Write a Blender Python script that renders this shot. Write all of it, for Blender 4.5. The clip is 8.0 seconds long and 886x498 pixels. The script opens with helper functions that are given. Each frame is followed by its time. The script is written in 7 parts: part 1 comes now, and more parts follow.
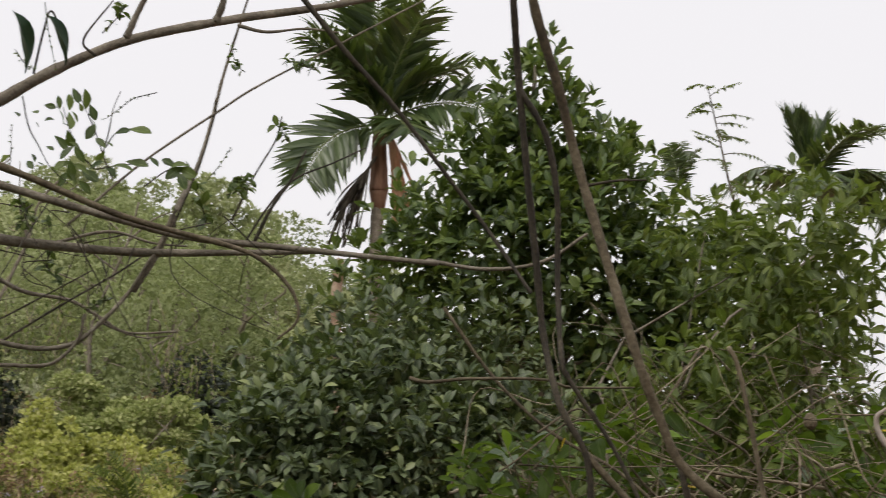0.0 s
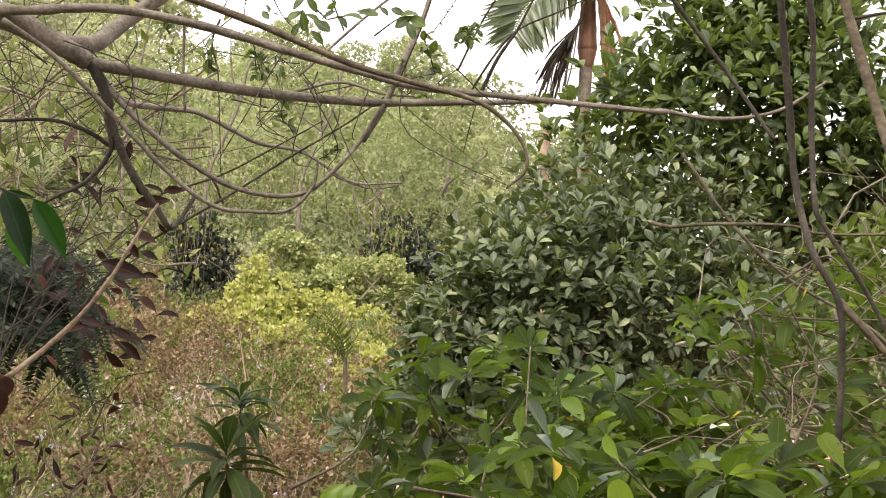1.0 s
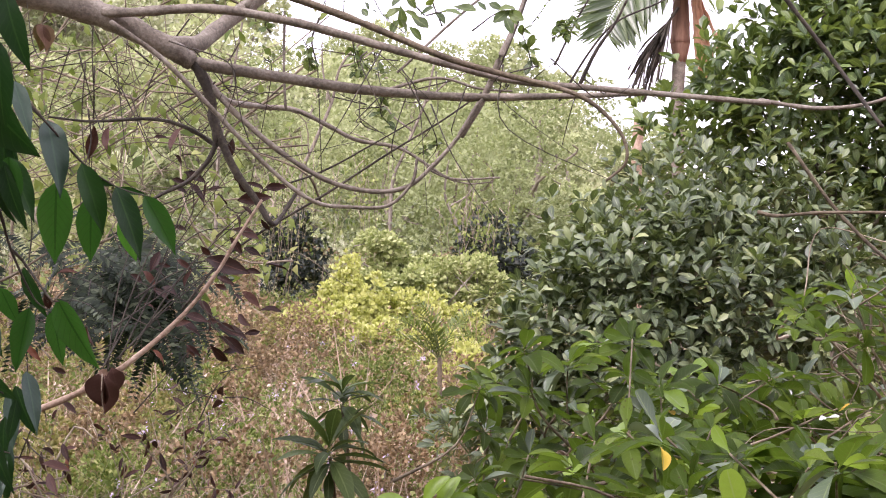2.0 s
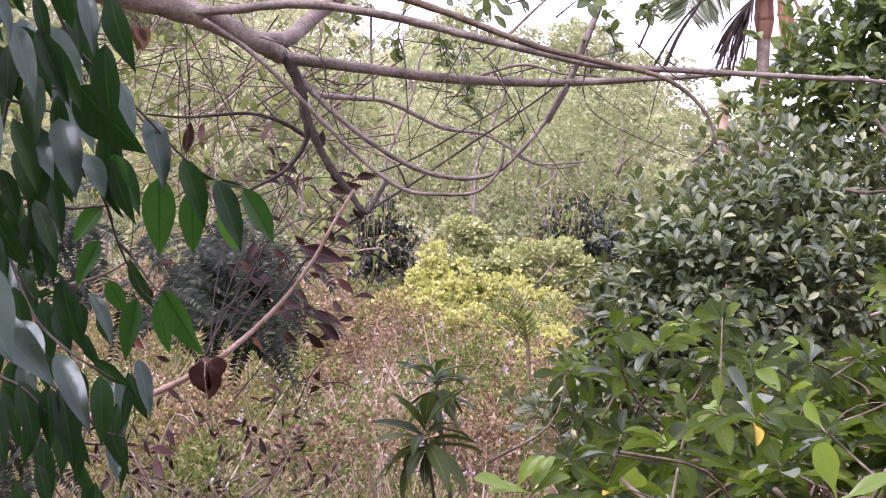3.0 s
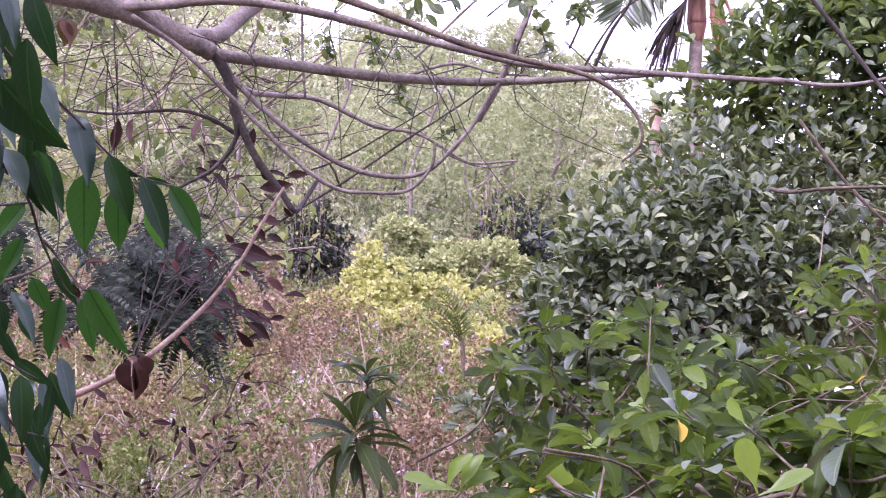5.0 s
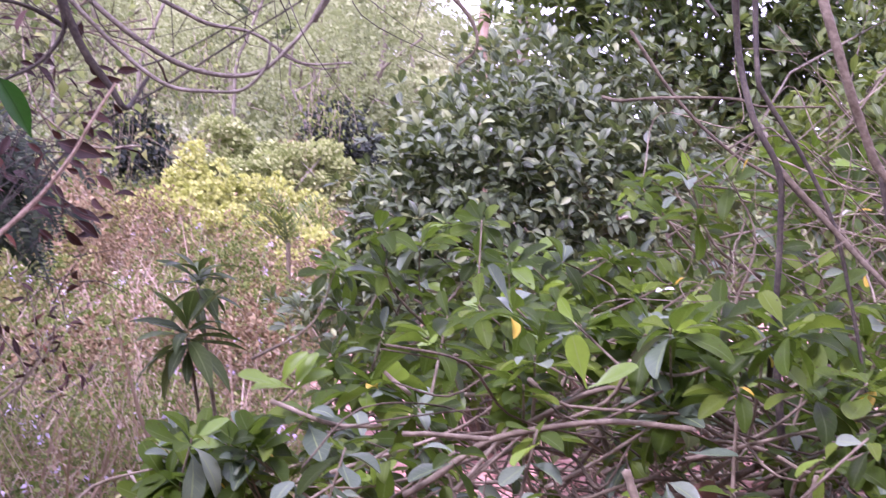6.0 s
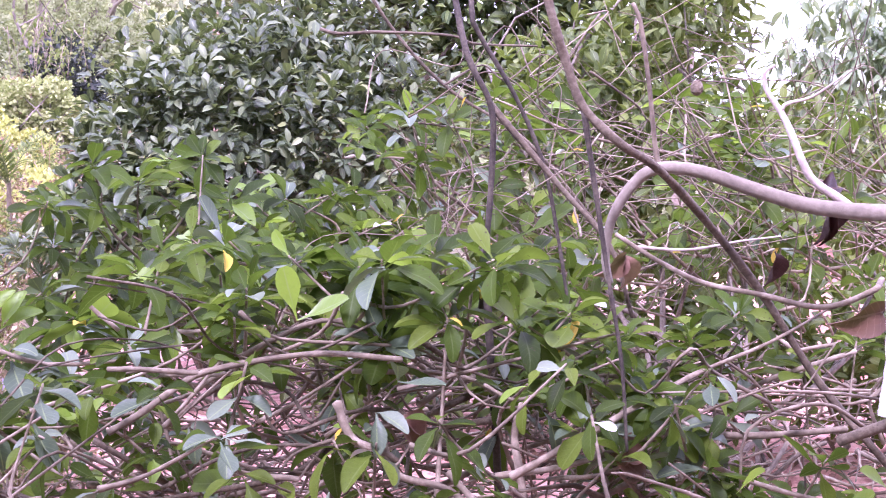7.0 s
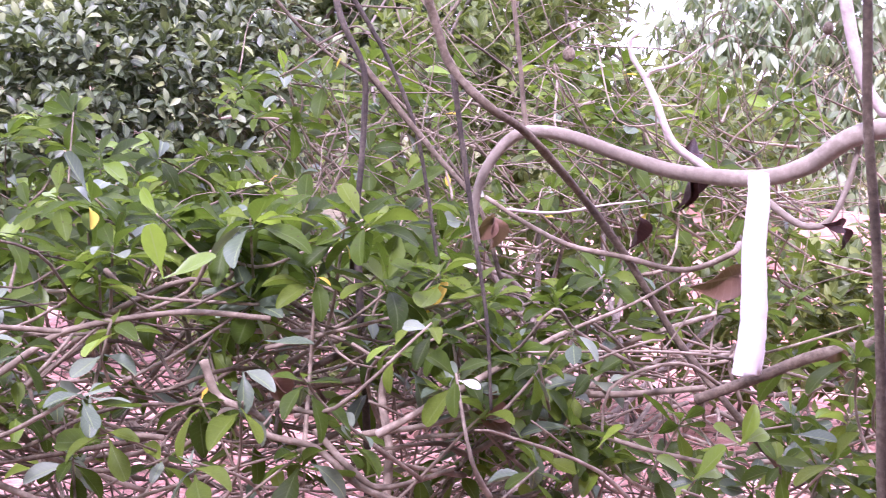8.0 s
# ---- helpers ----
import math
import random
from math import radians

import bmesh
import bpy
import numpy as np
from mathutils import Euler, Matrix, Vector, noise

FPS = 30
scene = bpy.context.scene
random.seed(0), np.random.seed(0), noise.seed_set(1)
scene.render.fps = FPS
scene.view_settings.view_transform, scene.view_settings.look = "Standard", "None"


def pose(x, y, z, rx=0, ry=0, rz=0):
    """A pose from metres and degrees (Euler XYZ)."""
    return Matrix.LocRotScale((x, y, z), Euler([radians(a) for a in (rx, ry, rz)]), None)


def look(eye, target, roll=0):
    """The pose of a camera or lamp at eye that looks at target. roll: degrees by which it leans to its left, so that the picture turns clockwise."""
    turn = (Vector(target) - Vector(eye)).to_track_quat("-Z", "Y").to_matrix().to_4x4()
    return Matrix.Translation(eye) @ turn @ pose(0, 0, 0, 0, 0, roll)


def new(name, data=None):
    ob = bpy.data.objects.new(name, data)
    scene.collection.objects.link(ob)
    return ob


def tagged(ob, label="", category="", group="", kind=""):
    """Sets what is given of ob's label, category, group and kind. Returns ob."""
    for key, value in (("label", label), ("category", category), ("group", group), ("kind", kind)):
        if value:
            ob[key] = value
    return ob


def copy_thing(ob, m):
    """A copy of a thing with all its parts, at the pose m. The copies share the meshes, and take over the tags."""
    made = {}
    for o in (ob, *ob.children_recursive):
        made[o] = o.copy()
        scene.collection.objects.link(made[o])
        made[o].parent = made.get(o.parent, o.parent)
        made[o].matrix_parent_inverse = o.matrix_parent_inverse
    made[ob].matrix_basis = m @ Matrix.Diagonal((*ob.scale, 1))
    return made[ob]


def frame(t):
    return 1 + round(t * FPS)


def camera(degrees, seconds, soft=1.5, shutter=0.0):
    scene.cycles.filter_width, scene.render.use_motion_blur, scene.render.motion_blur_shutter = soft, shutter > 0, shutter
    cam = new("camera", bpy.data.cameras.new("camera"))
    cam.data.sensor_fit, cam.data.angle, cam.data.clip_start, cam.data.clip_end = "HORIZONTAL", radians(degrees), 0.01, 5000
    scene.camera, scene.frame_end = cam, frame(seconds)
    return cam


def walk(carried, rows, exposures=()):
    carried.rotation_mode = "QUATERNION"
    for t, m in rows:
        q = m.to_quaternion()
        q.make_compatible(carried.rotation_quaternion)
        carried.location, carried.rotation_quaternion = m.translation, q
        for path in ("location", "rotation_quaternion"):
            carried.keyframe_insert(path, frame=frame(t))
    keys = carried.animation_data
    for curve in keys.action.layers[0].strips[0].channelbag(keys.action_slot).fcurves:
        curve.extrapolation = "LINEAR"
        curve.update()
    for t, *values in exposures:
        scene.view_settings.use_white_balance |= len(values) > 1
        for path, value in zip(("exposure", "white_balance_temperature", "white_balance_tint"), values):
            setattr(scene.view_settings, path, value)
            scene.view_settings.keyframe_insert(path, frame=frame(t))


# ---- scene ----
cam = camera(37.645, 8.0, soft=1.0, shutter=0.2)


def aim(x, y, z, yaw, pitch, lean):
    """A hand-held view: yaw to the right of +y, pitch upward, lean in degrees."""
    return pose(x, y, z, 90 + pitch, 0, -yaw) @ pose(0, 0, 0, 0, 0, lean)


walk(cam, [
    (0.0, aim(0.143, 0.039, 2.295, 15.82, 6.88, 0.67)),
    (0.2, aim(0.119, 0.027, 2.294, 12.82, 6.21, 0.48)),
    (0.3, aim(0.096, 0.036, 2.290, 11.13, 4.64, 0.70)),
    (0.4, aim(0.094, 0.056, 2.276, 9.73, 3.27, 1.05)),
    (0.5, aim(0.078, 0.073, 2.270, 9.10, 2.79, 1.38)),
    (0.7, aim(0.038, 0.065, 2.257, 7.49, 2.36, 1.41)),
    (1.0, aim(0.029, 0.084, 2.235, 7.28, 0.76, 1.61)),
    (1.2, aim(0.018, 0.085, 2.233, 6.28, 1.30, 1.36)),
    (1.5, aim(-0.007, 0.075, 2.228, 4.85, 1.74, 1.32)),
    (1.7, aim(-0.008, 0.085, 2.214, 4.24, 1.30, 1.35)),
    (2.8, aim(-0.033, -0.003, 2.212, 0.48, 0.06, 0.21)),
    (3.0, aim(-0.036, -0.016, 2.210, -0.36, -0.03, -0.03)),
    (3.5, aim(-0.039, -0.032, 2.205, -1.94, 0.29, -0.07)),
    (4.0, aim(-0.022, -0.022, 2.204, -2.05, 0.16, -0.19)),
    (4.5, aim(0.000, -0.000, 2.200, 0.00, 0.00, -0.00)),
    (4.7, aim(0.003, 0.003, 2.201, 0.90, 0.23, 0.10)),
    (5.8, aim(-0.071, -0.072, 2.213, 8.35, -2.97, 0.61)),
    (6.0, aim(-0.065, -0.063, 2.199, 10.30, -4.19, 1.19)),
    (6.2, aim(-0.052, -0.056, 2.183, 12.34, -5.44, 1.54)),
    (6.5, aim(-0.028, -0.052, 2.172, 16.22, -5.60, 1.67)),
    (7.0, aim(0.009, -0.057, 2.163, 21.78, -6.17, 2.51)),
    (7.2, aim(0.009, -0.059, 2.164, 22.30, -6.02, 2.68)),
    (7.5, aim(0.017, -0.071, 2.158, 23.47, -6.14, 2.92)),
    (7.7, aim(0.027, -0.079, 2.153, 24.84, -6.71, 3.23)),
    (8.0, aim(0.038, -0.095, 2.153, 26.90, -7.37, 3.71)),
], exposures=[(0.0, -0.43, 6650, 14), (0.3, -0.3, 6900, 14), (0.5, 0.2, 7650, 14), (1.0, 0.75, 6850, 20), (1.5, 0.95, 6400, 27),
              (3.0, 1.12, 5820, 51), (4.5, 1.19, 5470, 62), (6.0, 1.39, 5430, 65), (6.5, 1.69, 5380, 65), (7.0, 1.84, 5330, 67), (8.0, 1.85, 5480, 63)])

# ---- sky and sun ----
world = bpy.data.worlds.new("overcast_sky")
world.use_nodes = True
scene.world = world
wn = world.node_tree
wn.nodes.clear()
sky = wn.nodes.new("ShaderNodeTexSky")
sky.sky_type = "NISHITA"
sky.sun_disc = False
sky.sun_elevation, sky.sun_rotation = radians(52), radians(-139)
sky.air_density, sky.dust_density = 1.5, 6.0
cloud = wn.nodes.new("ShaderNodeMix")
cloud.data_type = "RGBA"
cloud.inputs[0].default_value = 0.9
cloud.inputs[7].default_value = (12.8, 13.0, 13.3, 1)
back = wn.nodes.new("ShaderNodeBackground")
back.inputs[1].default_value = 0.1
wout = wn.nodes.new("ShaderNodeOutputWorld")
wn.links.new(sky.outputs[0], cloud.inputs[6])
wn.links.new(cloud.outputs[2], back.inputs[0])
wn.links.new(back.outputs[0], wout.inputs[0])

sun = new("sun", bpy.data.lights.new("sun", "SUN"))
sun.data.energy, sun.data.angle, sun.data.color = 2.9, radians(10), (1.0, 0.96, 0.9)
sun.matrix_world = look((-13, -15, 26), (0, 0, 0))


# ---- materials ----
def nodes_of(name):
    m = bpy.data.materials.new(name)
    m.use_nodes = True
    t = m.node_tree
    bsdf = t.nodes["Principled BSDF"]
    return m, t, bsdf, t.nodes["Material Output"]


def add(t, kind, **values):
    n = t.nodes.new(kind)
    for key, value in values.items():
        n.inputs[key].default_value = value
    return n


def mixed(t, fac, a, b):
    n = t.nodes.new("ShaderNodeMix")
    n.data_type = "RGBA"
    for slot, v in ((0, fac), (6, a), (7, b)):
        if isinstance(v, (int, float)):
            n.inputs[slot].default_value = v
        elif isinstance(v, tuple):
            n.inputs[slot].default_value = (*v, 1)
        else:
            t.links.new(v, n.inputs[slot])
    return n.outputs[2]


def ramp(t, fac, stops):
    n = t.nodes.new("ShaderNodeValToRGB")
    e = n.color_ramp.elements
    while len(e) < len(stops):
        e.new(0.5)
    for k, (at, c) in enumerate(stops):
        e[k].position, e[k].color = at, (*c, 1)
    t.links.new(fac, n.inputs[0])
    return n.outputs[0]


def maths(t, op, a, b=0.0):
    n = t.nodes.new("ShaderNodeMath")
    n.operation = op
    for slot, v in ((0, a), (1, b)):
        if isinstance(v, (int, float)):
            n.inputs[slot].default_value = v
        else:
            t.links.new(v, n.inputs[slot])
    return n.outputs[0]


def leaf_material(name, stops, rough=0.45, through_light=0.3, spots=0.0, rib=(0.25, 0.33, 0.12), rib_fac=0.5, gloss=0.6, glow_to=(0.35, 0.5, 0.04), own=0.0):
    """Leaf blade: colour varied leaf by leaf, a paler midrib, faint side veins, blotches, light through the blade."""
    m, t, bsdf, out = nodes_of(name)
    geo, obj = t.nodes.new("ShaderNodeNewGeometry"), t.nodes.new("ShaderNodeObjectInfo")
    chance = maths(t, "FRACT", maths(t, "ADD", geo.outputs["Random Per Island"], obj.outputs["Random"]))
    if own:
        chance = maths(t, "ADD", maths(t, "MULTIPLY", obj.outputs["Random"], own), maths(t, "MULTIPLY", geo.outputs["Random Per Island"], 1 - own))
    base = ramp(t, chance, stops)
    co = t.nodes.new("ShaderNodeTexCoord")
    grain = add(t, "ShaderNodeTexNoise", Scale=14.0, Detail=4.0)
    t.links.new(co.outputs["Object"], grain.inputs["Vector"])
    base = mixed(t, maths(t, "MULTIPLY", grain.outputs[0], 0.35), base, tuple(c * 0.45 for c in stops[0][1]))
    uv = t.nodes.new("ShaderNodeSeparateXYZ")
    t.links.new(co.outputs["UV"], uv.inputs[0])
    across = maths(t, "ABSOLUTE", maths(t, "SUBTRACT", uv.outputs[0], 0.5))
    midrib = maths(t, "LESS_THAN", across, 0.035)
    slant = maths(t, "FRACT", maths(t, "MULTIPLY", maths(t, "SUBTRACT", uv.outputs[1], maths(t, "MULTIPLY", across, 0.5)), 9.0))
    vein = maths(t, "MULTIPLY", maths(t, "LESS_THAN", slant, 0.12), 0.35)
    base = mixed(t, maths(t, "MULTIPLY", maths(t, "MAXIMUM", midrib, vein), rib_fac), base, rib)
    if spots:
        dots = add(t, "ShaderNodeTexVoronoi", Scale=60.0)
        t.links.new(co.outputs["Object"], dots.inputs["Vector"])
        base = mixed(t, maths(t, "MULTIPLY", maths(t, "LESS_THAN", dots.outputs[0], 0.16), spots), base, (0.05, 0.035, 0.015))
    t.links.new(base, bsdf.inputs["Base Color"])
    bsdf.inputs["Roughness"].default_value = rough
    bsdf.inputs["Specular IOR Level"].default_value = gloss
    bump = add(t, "ShaderNodeBump", Strength=0.25, Distance=0.004)
    t.links.new(maths(t, "ADD", grain.outputs[0], maths(t, "MULTIPLY", midrib, -0.6)), bump.inputs["Height"])
    t.links.new(bump.outputs[0], bsdf.inputs["Normal"])
    glow = t.nodes.new("ShaderNodeBsdfTranslucent")
    t.links.new(mixed(t, 0.35, base, glow_to), glow.inputs[0])
    mix = t.nodes.new("ShaderNodeMixShader")
    mix.inputs[0].default_value = through_light
    t.links.new(bsdf.outputs[0], mix.inputs[1])
    t.links.new(glow.outputs[0], mix.inputs[2])
    t.links.new(mix.outputs[0], out.inputs[0])
    return m


def bark_material(name, stops, scale=20.0, rough=0.85, stretch=(1, 1, 1), bump_by=0.5):
    m, t, bsdf, out = nodes_of(name)
    co, mp = t.nodes.new("ShaderNodeTexCoord"), t.nodes.new("ShaderNodeMapping")
    mp.inputs["Scale"].default_value = stretch
    t.links.new(co.outputs["Object"], mp.inputs["Vector"])
    fine = add(t, "ShaderNodeTexNoise", Scale=scale * 4, Detail=6.0, Roughness=0.65)
    wide = add(t, "ShaderNodeTexNoise", Scale=scale * 0.5, Detail=3.0)
    t.links.new(mp.outputs[0], fine.inputs["Vector"])
    t.links.new(mp.outputs[0], wide.inputs["Vector"])
    base = ramp(t, maths(t, "ADD", maths(t, "MULTIPLY", fine.outputs[0], 0.5), maths(t, "MULTIPLY", wide.outputs[0], 0.5)), stops)
    t.links.new(base, bsdf.inputs["Base Color"])
    bsdf.inputs["Roughness"].default_value = rough
    bump = add(t, "ShaderNodeBump", Strength=bump_by, Distance=0.006)
    t.links.new(fine.outputs[0], bump.inputs["Height"])
    t.links.new(bump.outputs[0], bsdf.inputs["Normal"])
    return m


GREY_BARK = bark_material("grey_bark", [(0.35, (0.075, 0.062, 0.044)), (0.5, (0.165, 0.142, 0.105)), (0.65, (0.28, 0.25, 0.195))])
DARK_BARK = bark_material("dark_bark", [(0.35, (0.018, 0.015, 0.0095)), (0.5, (0.045, 0.037, 0.024)), (0.68, (0.10, 0.085, 0.056))])
BROWN_STEM = bark_material("brown_stem", [(0.35, (0.05, 0.038, 0.022)), (0.5, (0.11, 0.087, 0.051)), (0.66, (0.205, 0.172, 0.112))])
TAN_STEM = bark_material("tan_stem", [(0.35, (0.17, 0.11, 0.068)), (0.5, (0.3, 0.215, 0.145)), (0.66, (0.44, 0.345, 0.25))])
PALE_BARK = bark_material("pale_bark", [(0.3, (0.125, 0.105, 0.072)), (0.5, (0.205, 0.18, 0.126)), (0.68, (0.31, 0.282, 0.21))], scale=12, bump_by=0.35)
WHITE_BARK = bark_material("whitish_bark", [(0.33, (0.26, 0.215, 0.175)), (0.5, (0.43, 0.37, 0.315)), (0.64, (0.57, 0.52, 0.46))], scale=14)
# Near-white bark, for the lopped stem only.
STEM_WHITE = bark_material("white_stem_bark", [(0.3, (0.42, 0.37, 0.32)), (0.4, (0.6, 0.56, 0.51)), (0.6, (0.71, 0.68, 0.64))], scale=10)
TWIG_GREY = bark_material("dry_twig", [(0.35, (0.08, 0.063, 0.038)), (0.5, (0.195, 0.16, 0.102)), (0.65, (0.39, 0.335, 0.24))], scale=7)
PALM_SHAFT = bark_material("palm_sheath", [(0.35, (0.12, 0.062, 0.036)), (0.5, (0.24, 0.135, 0.08)), (0.66, (0.4, 0.25, 0.15))], scale=5, stretch=(1, 1, 0.12))
DRY_SHEATH = bark_material("dry_sheath", [(0.35, (0.26, 0.13, 0.07)), (0.5, (0.45, 0.26, 0.15)), (0.66, (0.6, 0.4, 0.26))], scale=6, stretch=(1, 1, 0.12))
RIB = bark_material("frond_rib", [(0.4, (0.07, 0.095, 0.026)), (0.6, (0.15, 0.175, 0.065))], scale=9)

SHRUB_LEAF = leaf_material("shrub_leaf", [(0.0, (0.015, 0.031, 0.003)), (0.35, (0.035, 0.068, 0.006)), (0.75, (0.066, 0.118, 0.009)), (1.0, (0.15, 0.218, 0.024))], 0.5, 0.36, spots=0.9, rib_fac=0.2, gloss=0.15, glow_to=(0.27, 0.45, 0.035))
# Grey base colour paints sky sheen on some leaves, and greyish undersides.
GREY_SHEEN_LEAF = leaf_material("grey_leaf", [(0.0, (0.06, 0.095, 0.05)), (0.5, (0.1, 0.145, 0.085)), (1.0, (0.2, 0.25, 0.165))], 0.45, 0.12, gloss=0.35)
PALE_LEAF = leaf_material("pale_leaf", [(0.0, (0.5, 0.52, 0.48)), (1.0, (0.75, 0.75, 0.7))], 0.5, 0.2)
LIME_LEAF = leaf_material("young_leaf", [(0.0, (0.15, 0.27, 0.022)), (1.0, (0.25, 0.4, 0.04))], 0.4, 0.45)
YELLOW_LEAF = leaf_material("yellow_leaf", [(0.0, (0.62, 0.38, 0.02)), (1.0, (0.75, 0.56, 0.05))], 0.5, 0.35)
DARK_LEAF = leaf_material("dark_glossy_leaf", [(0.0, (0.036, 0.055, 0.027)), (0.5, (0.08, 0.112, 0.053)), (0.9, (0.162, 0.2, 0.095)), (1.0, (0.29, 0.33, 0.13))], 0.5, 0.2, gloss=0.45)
TREE_LEAF = leaf_material("tree_leaf", [(0.0, (0.033, 0.06, 0.022)), (0.5, (0.068, 0.11, 0.034)), (1.0, (0.17, 0.23, 0.055))], 0.42, 0.3, gloss=0.4)
RIGHT_LEAF = leaf_material("green_leaf", [(0.0, (0.05, 0.076, 0.018)), (0.5, (0.086, 0.122, 0.028)), (1.0, (0.17, 0.21, 0.052))], 0.5, 0.34, gloss=0.3)
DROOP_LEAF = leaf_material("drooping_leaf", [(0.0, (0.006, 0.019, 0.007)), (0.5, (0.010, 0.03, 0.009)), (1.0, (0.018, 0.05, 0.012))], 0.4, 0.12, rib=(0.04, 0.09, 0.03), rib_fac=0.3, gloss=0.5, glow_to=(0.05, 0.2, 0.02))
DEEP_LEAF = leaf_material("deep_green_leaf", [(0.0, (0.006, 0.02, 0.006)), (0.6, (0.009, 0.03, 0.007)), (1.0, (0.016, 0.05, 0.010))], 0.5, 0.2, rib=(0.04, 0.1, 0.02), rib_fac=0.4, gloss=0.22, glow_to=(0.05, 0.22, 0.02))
DROOP_LEAF.node_tree.nodes["Principled BSDF"].inputs["Specular Tint"].default_value = (0.82, 1.0, 0.9, 1)
YOUNG_DROOP = leaf_material("young_drooping_leaf", [(0.0, (0.05, 0.17, 0.015)), (1.0, (0.07, 0.21, 0.02))], 0.4, 0.4, rib=(0.1, 0.25, 0.04), rib_fac=0.4, gloss=0.3, glow_to=(0.12, 0.42, 0.03))
FRESH_LEAF = leaf_material("fresh_drooping_leaf", [(0.0, (0.018, 0.066, 0.010)), (1.0, (0.034, 0.11, 0.014))], 0.42, 0.34, spots=0.75, rib=(0.007, 0.026, 0.004), rib_fac=0.8, gloss=0.3, glow_to=(0.06, 0.26, 0.02))
RED_LEAF = leaf_material("withered_leaf", [(0.0, (0.02, 0.009, 0.006)), (0.6, (0.042, 0.016, 0.010)), (0.9, (0.085, 0.035, 0.02)), (1.0, (0.15, 0.052, 0.022))], 0.6, 0.06, rib=(0.12, 0.06, 0.035), gloss=0.3, glow_to=(0.2, 0.06, 0.03))
BROWN_LEAF = leaf_material("dead_leaf", [(0.0, (0.12, 0.055, 0.03)), (1.0, (0.24, 0.13, 0.08))], 0.7, 0.12, rib=(0.28, 0.18, 0.12))
# The palest leaflets have their sheen put into the base colour.
FERN_LEAF = leaf_material("feathery_leaf", [(0.0, (0.007, 0.015, 0.005)), (0.55, (0.018, 0.032, 0.010)), (0.82, (0.045, 0.066, 0.028)), (1.0, (0.12, 0.15, 0.08))], 0.5, 0.12, rib_fac=0.0, gloss=0.2, glow_to=(0.05, 0.12, 0.015))
PALM_LEAF = leaf_material("palm_leaflet", [(0.0, (0.026, 0.046, 0.015)), (0.5, (0.048, 0.084, 0.024)), (1.0, (0.11, 0.15, 0.05))], 0.42, 0.24, rib_fac=0.2)
# Hill leaves: distance haze is painted in as pale base colour.
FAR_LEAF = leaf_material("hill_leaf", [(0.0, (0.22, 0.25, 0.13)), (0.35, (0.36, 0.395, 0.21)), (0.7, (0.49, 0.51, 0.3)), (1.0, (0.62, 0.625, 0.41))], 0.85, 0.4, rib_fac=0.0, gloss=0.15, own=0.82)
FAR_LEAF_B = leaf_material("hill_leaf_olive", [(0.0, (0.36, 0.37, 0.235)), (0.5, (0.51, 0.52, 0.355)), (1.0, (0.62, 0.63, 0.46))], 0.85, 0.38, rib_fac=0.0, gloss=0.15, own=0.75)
MANGO_LEAF = leaf_material("hanging_leaf", [(0.0, (0.09, 0.14, 0.065)), (0.5, (0.16, 0.22, 0.105)), (1.0, (0.27, 0.33, 0.18))], 0.45, 0.36)
BRIGHT_LEAF = leaf_material("sunlit_bush_leaf", [(0.0, (0.34, 0.36, 0.09)), (0.3, (0.53, 0.54, 0.16)), (0.7, (0.67, 0.665, 0.24)), (1.0, (0.79, 0.775, 0.4))], 0.75, 0.45, rib_fac=0.0, gloss=0.15)
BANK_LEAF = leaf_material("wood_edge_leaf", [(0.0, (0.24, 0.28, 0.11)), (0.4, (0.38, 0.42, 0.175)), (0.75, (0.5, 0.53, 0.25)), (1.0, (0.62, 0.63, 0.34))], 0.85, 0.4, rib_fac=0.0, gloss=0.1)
WEED_LEAF = leaf_material("weed_leaf", [(0.0, (0.05, 0.08, 0.022)), (0.4, (0.12, 0.16, 0.04)), (0.75, (0.22, 0.26, 0.075)), (1.0, (0.4, 0.4, 0.17))], 0.75, 0.3, rib_fac=0.0, gloss=0.2)
GOLD_WEED = leaf_material("golden_weed", [(0.0, (0.12, 0.115, 0.035)), (0.4, (0.22, 0.19, 0.055)), (0.75, (0.31, 0.25, 0.08)), (1.0, (0.42, 0.33, 0.14))], 0.75, 0.3, rib_fac=0.0)
# Dark leaf colour that paints the shade of hollows in the wood.
SHADE_LEAF = leaf_material("hollow_shade_leaf", [(0.0, (0.026, 0.034, 0.03)), (0.6, (0.046, 0.056, 0.05)), (1.0, (0.09, 0.1, 0.085))], 0.8, 0.1, rib_fac=0.0, gloss=0.2)
POD_LEAF = leaf_material("crumpled_leaf", [(0.0, (0.055, 0.025, 0.017)), (1.0, (0.10, 0.05, 0.034))], 0.75, 0.06, rib=(0.13, 0.07, 0.045), rib_fac=0.25, gloss=0.2, glow_to=(0.1, 0.04, 0.02))
ROSETTE_LEAF = leaf_material("rosette_leaf", [(0.0, (0.022, 0.038, 0.011)), (0.6, (0.04, 0.066, 0.017)), (1.0, (0.075, 0.115, 0.027))], 0.55, 0.25, rib_fac=0.3, gloss=0.25, glow_to=(0.12, 0.2, 0.02))
# Darker than the hill crowns: shade between the trees put into the colour.
UNDER_LEAF = leaf_material("shaded_undergrowth_leaf", [(0.0, (0.1, 0.125, 0.075)), (0.6, (0.2, 0.23, 0.135)), (1.0, (0.38, 0.41, 0.25))], 0.85, 0.3, rib_fac=0.0, gloss=0.15)
